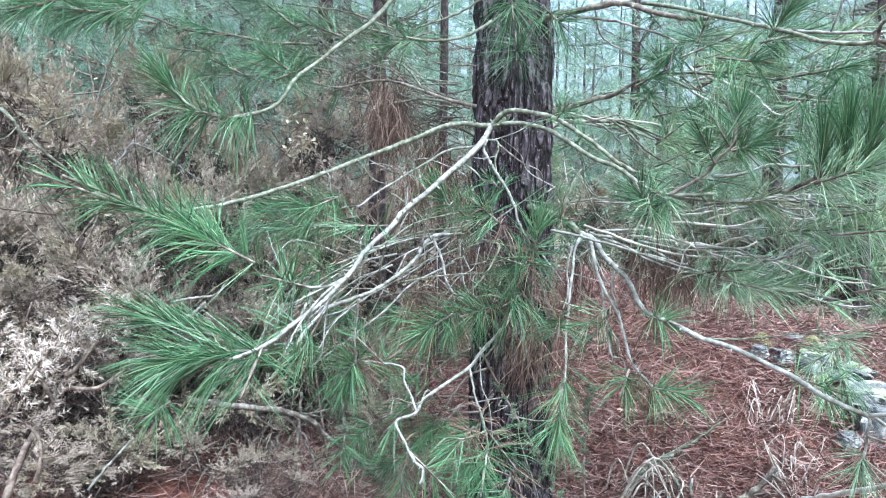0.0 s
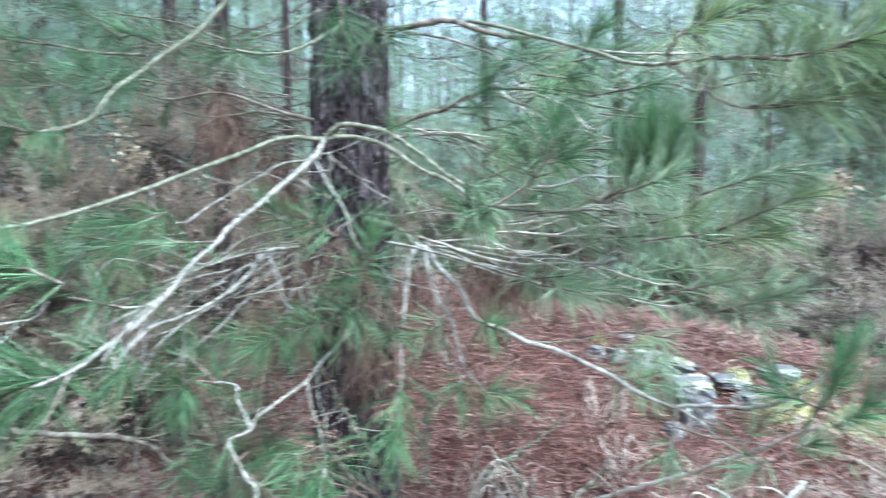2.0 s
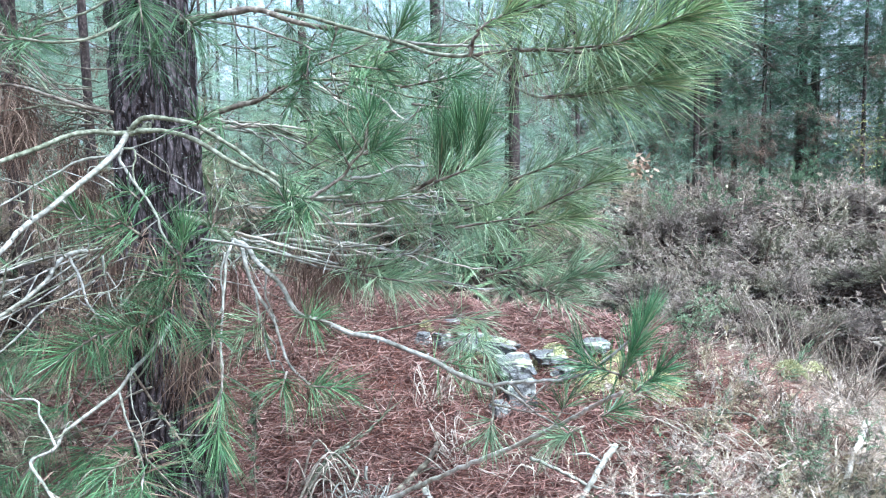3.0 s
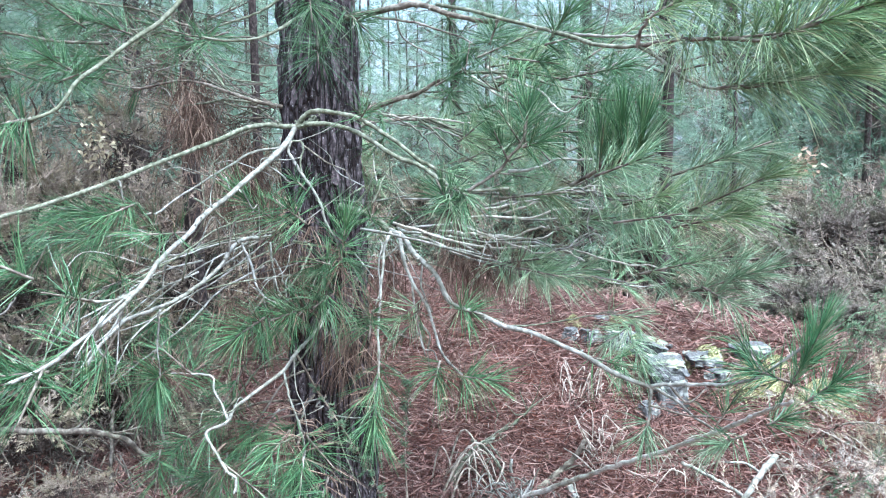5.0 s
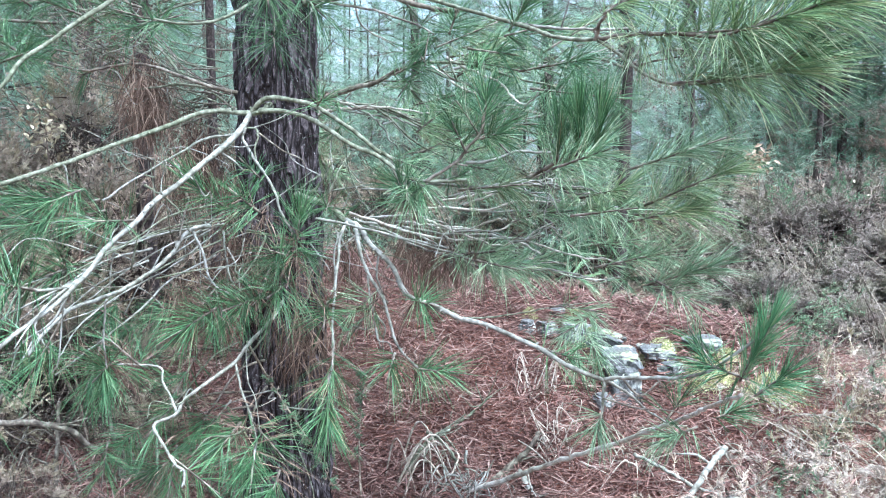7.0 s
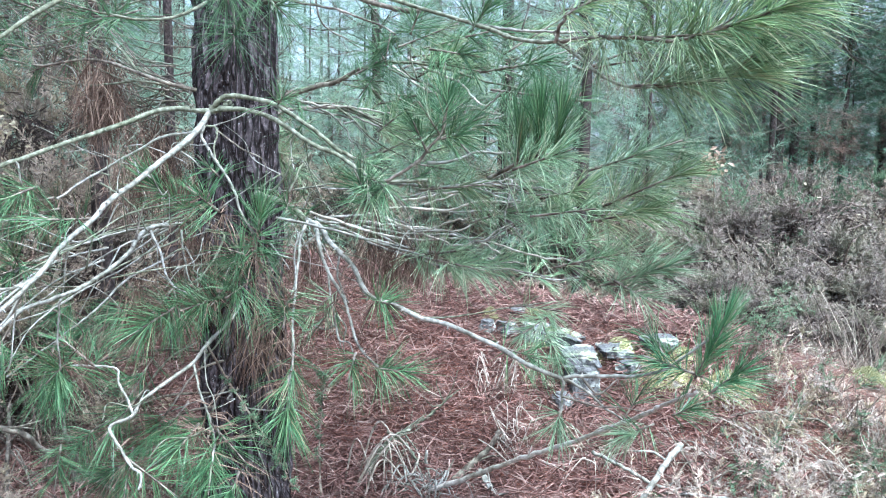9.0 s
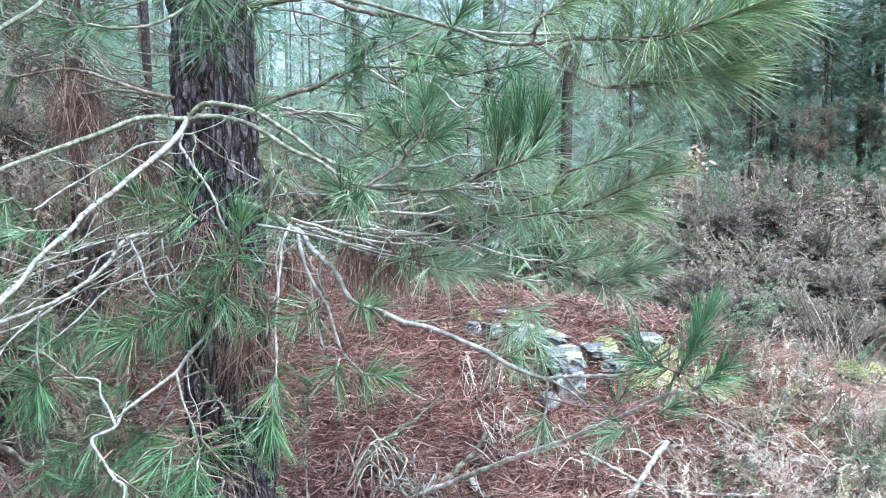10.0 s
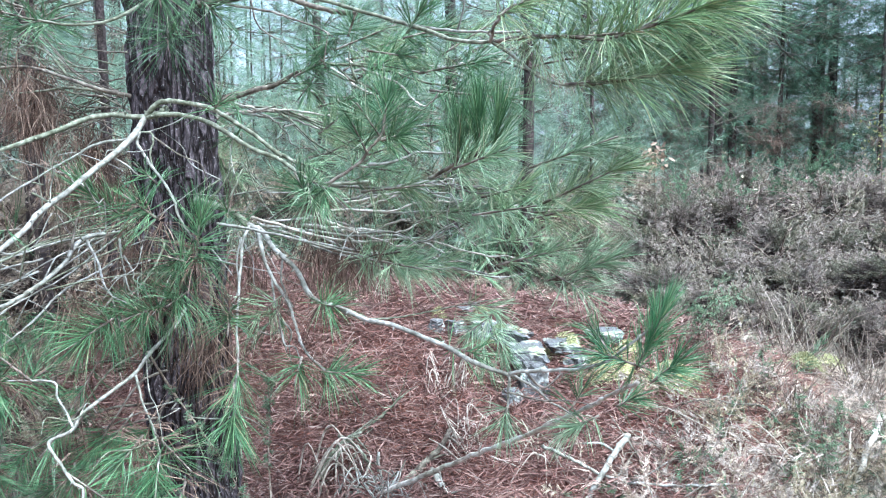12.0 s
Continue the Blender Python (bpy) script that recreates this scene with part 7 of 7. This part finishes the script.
stick("dark dead stem in the gorse", 0.008, 0.004, (3.587, 4.047, 0.586), (3.617, 4.055, 0.728), (3.607, 4.070, 0.834), mat=STEM, name="dead_shrub_stalk", twigs=4, seed=20)
stone(1.193, 2.601, 0.703, 0.056, 0.07, 0.075, 2, -12, 0, label="upright blue-grey stone under the flat one, lichen-spotted")
stone(1.190, 2.636, 0.803, 0.066, 0.075, 0.024, 1, -18, 4, label="flat dark stone capped with white lichen on the bank edge")
stone(1.167, 2.856, 0.833, 0.06, 0.13, 0.03, 5, 38, 6, label="long mossy stone with white lichen in the bank")
stone(1.356, 2.691, 0.806, 0.06, 0.05, 0.018, 7, -10, 8, label="broad pale stone with lichen and moss")
stone(1.027, 2.984, 0.839, 0.034, 0.04, 0.028, 3, 15, 0, label="small pale stone in the needles")
stone(0.953, 3.007, 0.844, 0.026, 0.03, 0.026, 4, 40, 0, label="small moss-grown stone in the needles")
stone(1.130, 3.104, 0.878, 0.05, 0.04, 0.02, 9, 10, 0, label="small pale slab on the needles")
stone(1.531, 2.681, 0.834, 0.062, 0.04, 0.02, 10, -25, 6, label="pale flat stone half sunk in needles")
stone(1.377, 2.606, 0.765, 0.045, 0.035, 0.016, 11, 20, 0, label="half-buried mossy stone under the cap")
stone(1.092, 2.544, 0.671, 0.035, 0.03, 0.026, 12, 20, 0, label="dark half-buried stone at the foot of the bank")
moss_cushion(0.984, 3.084, 0.03)
moss_cushion(1.311, 2.700, 0.025)
moss_cushion(1.397, 2.730, 0.06)
moss_cushion(1.385, 2.665, 0.022, "yellow-green moss cushion on the pale stone", 0.055)
moss_cushion(1.15, 2.83, 0.05, "yellow-green moss cushion on the long stone", 0.045)
moss_cushion(1.488, 2.540, 0.09)
moss_cushion(1.487, 2.597, 0.06)
moss_cushion(1.687, 2.416, 0.075)
moss_cushion(1.637, 2.445, 0.04)
moss_cushion(2.5, 2.55, 0.05, lift=0.0)
moss_cushion(1.668, 2.43, 0.06, lift=0.04)
moss_cushion(2.232, 2.382, 0.05)
moss_cushion(1.154, 3.045, 0.035)
moss_cushion(1.589, 2.602, 0.05)
stick("thin grey-brown dead branch lying on needles", 0.006, 0.003, (1.394, 2.294, 0.587), (1.448, 2.246, 0.570), (1.508, 2.188, 0.549), (1.544, 2.085, 0.521), mat=LIMB, twigs=5, seed=40)
stick("dark dead branch lying on needles", 0.007, 0.003, (1.229, 2.099, 0.501), (1.343, 2.108, 0.512), (1.457, 2.095, 0.521), (1.581, 2.047, 0.513), mat=LIMB_BROWN, twigs=6, seed=41)
stick("dark dead branch lying on needles", 0.005, 0.002, (1.246, 2.059, 0.482), (1.352, 2.056, 0.491), (1.451, 2.009, 0.490), (1.572, 1.994, 0.502), mat=LIMB_BROWN, twigs=6, seed=42)
stick("thin arched dark dead stalk", 0.004, 0.002, (1.561, 2.289, 0.617), (1.612, 2.327, 0.646), (1.665, 2.328, 0.656), (1.736, 2.307, 0.658), (1.787, 2.257, 0.650), mat=LIMB_BROWN, twigs=2, seed=43)
stick("grey dead branch lying in dry grass", 0.007, 0.004, (1.809, 2.303, 0.674), (1.840, 2.237, 0.654), (1.885, 2.206, 0.655), (1.892, 2.123, 0.613), mat=LIMB, twigs=4, seed=44)
stick("short tan stub of dead wood standing in grass", 0.008, 0.005, (1.612, 1.987, 0.507), (1.668, 2.039, 0.524), (1.701, 2.090, 0.549), (1.731, 2.121, 0.569), mat=LIMB_TAN, twigs=0, seed=45)
stick("grey dead branch lying on needles", 0.005, 0.003, (1.356, 2.198, 0.563), (1.432, 2.152, 0.548), (1.541, 2.126, 0.539), (1.649, 2.128, 0.554), mat=LIMB, twigs=5, seed=46)
dead_leaf(0.431, 2.897, 0, 0.017)
dead_leaf(0.597, 2.798, 67, 0.017)
dead_leaf(0.590, 2.810, 134, 0.017)
dead_leaf(0.712, 2.497, 201, 0.017)
dead_leaf(0.715, 2.485, 268, 0.017)
dead_leaf(0.474, 2.876, 335, 0.017)
dead_leaf(0.817, 2.589, 402, 0.017)
dead_leaf(0.713, 2.484, 469, 0.017)
dead_leaf(0.821, 2.589, 536, 0.017)
twig_clump(0.448, 2.452, 0.15, 13, 0, LIMB_TAN, "tangle of pale dead twigs on the needles", 0.17, True)
twig_clump(0.494, 2.312, 0.12, 14, 1, LIMB_PALE, "tangle of pale dead twigs on the needles", 0.1, True)
twig_clump(0.572, 2.266, 0.1, 20, 2, LIMB_PALE, "tangle of pale dead twigs on the needles", 0.14)
twig_clump(0.891, 2.441, 0.09, 16, 3, LIMB_TAN, "tangle of pale dead twigs on the needles", 0.14)
twig_clump(1.465, 2.143, 0.25, 18, 4, LIMB_BROWN, "tangle of pale dead twigs on the needles", 0.08)
twig_clump(1.702, 2.113, 0.25, 20, 5, LIMB_TAN, "tangle of pale dead twigs on the needles", 0.1)
twig_clump(1.350, 2.058, 0.25, 24, 6, LIMB_BROWN, "tangle of pale dead twigs on the needles", 0.08)
twig_clump(-0.540, 2.549, 0.25, 26, 7, LIMB_BROWN, "tangle of pale dead twigs on the needles", 0.15)
twig_clump(-0.886, 2.548, 0.25, 30, 8, LIMB_BROWN, "tangle of pale dead twigs on the needles", 0.2)
twig_clump(1.898, 1.952, 0.25, 20, 9, LIMB_TAN, "tangle of pale dead twigs on the needles", 0.1)
twig_clump(1.081, 2.264, 0.14, 16, 10, LIMB_TAN, "tangle of pale dead twigs on the needles", 0.12)
twig_clump(0.901, 2.723, 0.07, 16, 11, LIMB_TAN, "tangle of pale dead twigs on the needles", 0.14)
grass_tuft(2.296, 2.484, 26, 0.5, 0)
grass_tuft(2.383, 2.519, 18, 0.5, 1)
grass_tuft(2.413, 2.290, 70, 0.35, 2)
grass_tuft(1.902, 2.287, 50, 0.22, 3)
grass_tuft(1.837, 2.460, 50, 0.25, 4)
grass_tuft(2.053, 2.048, 60, 0.2, 5)
grass_tuft(1.977, 2.175, 60, 0.2, 6)
grass_tuft(2.240, 2.579, 16, 0.4, 7)
grass_tuft(3.432, 3.211, 24, 0.45, 8)
spiny_branch("bleached dead gorse branch bristling with spines", 0.008, (-1.029, 1.498, 0.810), (-0.998, 1.530, 0.918), (-0.971, 1.567, 0.978), (-0.964, 1.623, 1.036), (-0.931, 1.682, 1.098), (-0.902, 1.745, 1.215), fingers=40, seed=1, reach=0.06, spine=0.0145, width=0.0027)
spiny_branch("bleached dead gorse branch bristling with spines", 0.005, (-0.959, 1.580, 0.999), (-0.991, 1.565, 1.074), (-1.016, 1.549, 1.136), (-1.061, 1.529, 1.162), fingers=34, seed=2, reach=0.055, spine=0.0145, width=0.0027)
spiny_branch("bleached dead gorse branch bristling with spines", 0.005, (-0.959, 1.625, 1.048), (-0.979, 1.630, 1.120), (-0.927, 1.678, 1.162), (-0.859, 1.723, 1.168), fingers=40, seed=3, reach=0.055, spine=0.0145, width=0.0027)
spiny_branch("bleached dead gorse branch bristling with spines", 0.005, (-1.027, 1.470, 1.051), (-0.984, 1.494, 1.058), (-0.957, 1.530, 1.107), (-0.935, 1.555, 1.149), fingers=26, seed=4, reach=0.055, spine=0.0145, width=0.0027)
spiny_branch("bleached dead gorse branch bristling with spines", 0.005, (-0.962, 1.506, 0.857), (-0.953, 1.513, 0.926), (-0.977, 1.516, 0.971), (-1.023, 1.515, 0.992), fingers=14, seed=5, mat=STRAW, reach=0.06, spine=0.0145, width=0.0027)
spiny_branch("bleached dead gorse branch bristling with spines", 0.005, (-0.964, 1.622, 1.024), (-0.901, 1.646, 1.019), (-0.843, 1.684, 1.062), (-0.789, 1.740, 1.090), fingers=14, seed=6, mat=SPINE, reach=0.06, spine=0.0145, width=0.0027)
spiny_branch("thin green gorse sprig with small spiny leaves", 0.003, (-0.081, 1.932, 1.071), (-0.030, 1.907, 0.981), (0.026, 1.872, 0.896), (0.081, 1.848, 0.810), (0.115, 1.823, 0.739), fingers=46, seed=7, mat=SPINE_GREEN, reach=0.022, spine=0.01, name="gorse_sprig", stem_mat=STEM, width=0.002)
spiny_branch("thin green gorse sprig with small spiny leaves", 0.003, (0.193, 1.957, 0.653), (0.195, 2.021, 0.762), (0.208, 2.082, 0.863), (0.214, 2.088, 0.938), fingers=46, seed=8, mat=SPINE_GREEN, reach=0.022, spine=0.01, name="gorse_sprig", stem_mat=STEM, width=0.002)
spiny_branch("thin green gorse sprig with small spiny leaves", 0.003, (1.745, 2.547, 0.851), (1.829, 2.528, 0.914), (1.912, 2.507, 0.956), (2.016, 2.480, 1.008), fingers=50, seed=9, mat=SPINE_GREEN, reach=0.06, spine=0.014, name="gorse_sprig", stem_mat=STEM, width=0.0026)
spiny_branch("thin green gorse sprig with small spiny leaves", 0.003, (1.848, 2.517, 0.872), (1.881, 2.514, 0.935), (1.915, 2.514, 1.031), fingers=40, seed=10, mat=SPINE_GREEN, reach=0.06, spine=0.014, name="gorse_sprig", stem_mat=STEM, width=0.0026)
spiny_branch("small green gorse seedling in the dry grass", 0.002, (1.917, 2.024, 0.510), (1.917, 2.004, 0.630), fingers=26, seed=30, mat=SPINE_GREEN, reach=0.05, spine=0.011, name="gorse_seedling", width=0.0022)
spiny_branch("small green gorse seedling in the dry grass", 0.002, (1.914, 1.957, 0.478), (1.940, 1.937, 0.628), fingers=26, seed=31, mat=SPINE_GREEN, reach=0.05, spine=0.011, name="gorse_seedling", width=0.0022)
spiny_branch("small green gorse seedling in the dry grass", 0.002, (1.936, 2.085, 0.544), (1.910, 2.065, 0.724), fingers=26, seed=32, mat=SPINE_GREEN, reach=0.05, spine=0.011, name="gorse_seedling", width=0.0022)
spiny_branch("small green gorse seedling in the dry grass", 0.002, (2.012, 2.016, 0.520), (2.013, 1.996, 0.730), fingers=26, seed=33, mat=SPINE_GREEN, reach=0.05, spine=0.011, name="gorse_seedling", width=0.0022)
spiny_branch("small green gorse seedling in the dry grass", 0.002, (1.935, 2.299, 0.658), (1.960, 2.279, 0.778), fingers=26, seed=34, mat=SPINE_GREEN, reach=0.05, spine=0.011, name="gorse_seedling", width=0.0022)
spiny_branch("small green gorse seedling in the dry grass", 0.002, (1.989, 2.336, 0.674), (1.963, 2.316, 0.824), fingers=26, seed=35, mat=SPINE_GREEN, reach=0.05, spine=0.011, name="gorse_seedling", width=0.0022)
spiny_branch("small green gorse seedling in the dry grass", 0.002, (2.112, 1.940, 0.497), (2.113, 1.920, 0.677), fingers=26, seed=36, mat=SPINE_GREEN, reach=0.05, spine=0.011, name="gorse_seedling", width=0.0022)
spiny_branch("small green gorse seedling in the dry grass", 0.002, (1.827, 1.896, 0.441), (1.853, 1.876, 0.651), fingers=26, seed=37, mat=SPINE_GREEN, reach=0.05, spine=0.011, name="gorse_seedling", width=0.0022)
spiny_branch("small green gorse seedling in the dry grass", 0.002, (1.790, 1.952, 0.460), (1.764, 1.932, 0.580), fingers=26, seed=38, mat=SPINE_GREEN, reach=0.05, spine=0.011, name="gorse_seedling", width=0.0022)
spiny_branch("small green gorse seedling in the dry grass", 0.002, (1.924, 2.639, 0.749), (1.926, 2.619, 0.899), fingers=26, seed=39, mat=SPINE_GREEN, reach=0.05, spine=0.011, name="gorse_seedling", width=0.0022)
spiny_branch("small green gorse seedling in the dry grass", 0.002, (1.963, 2.584, 0.736), (1.988, 2.564, 0.916), fingers=26, seed=40, mat=SPINE_GREEN, reach=0.05, spine=0.011, name="gorse_seedling", width=0.0022)
leaf_sapling(2.817, 4.392, 1.521, 0.049, 70, 0.022, DEAD_LEAF, "thin sapling holding pale orange-brown dead leaves", 0)
leaf_sapling(-0.690, 2.598, 1.600, 0.045, 90, 0.0095, PETAL, "thin sapling with pale yellowish leaves in the gorse", 1)
leaf_sapling(5.448, 5.175, 1.708, 0.16, 150, 0.013, SAPLING_LEAF, "sapling with yellow-green leaves at the edge", 2)
leaf_sapling(-0.501, 2.930, 1.803, 0.09, 8, 0.014, DEAD_LEAF, "thin twig with a few reddish dead leaves", 3)
leaf_sapling(-2.103, 4.145, 1.852, 0.2, 16, 0.012, PETAL, "thin stem with pale yellowish blossom in the gorse", 4)
leaf_sapling(3.662, 4.290, 1.066, 0.18, 14, 0.014, PETAL, "thin stem with pale yellowish blossom in the gorse", 5)


# the same litter and dry grass going on round the standing place
litter("needle_litter", "fallen red-brown pine needles round the standing place", "pine litter", LITTER, scatter(14000, -3.0, 2.2, -2.2, 1.7, bank_only), 0.14, 0.0043, 0.3, 0.04, 0.2)
litter("dry_ground_cover", "matted dry grass and broken stalks", "dry grass", STRAW, scatter(12000, -0.8, 4.2, -2.2, 1.35, open_ground), 0.09, 0.003, 0.45, 0.05, 0.25)
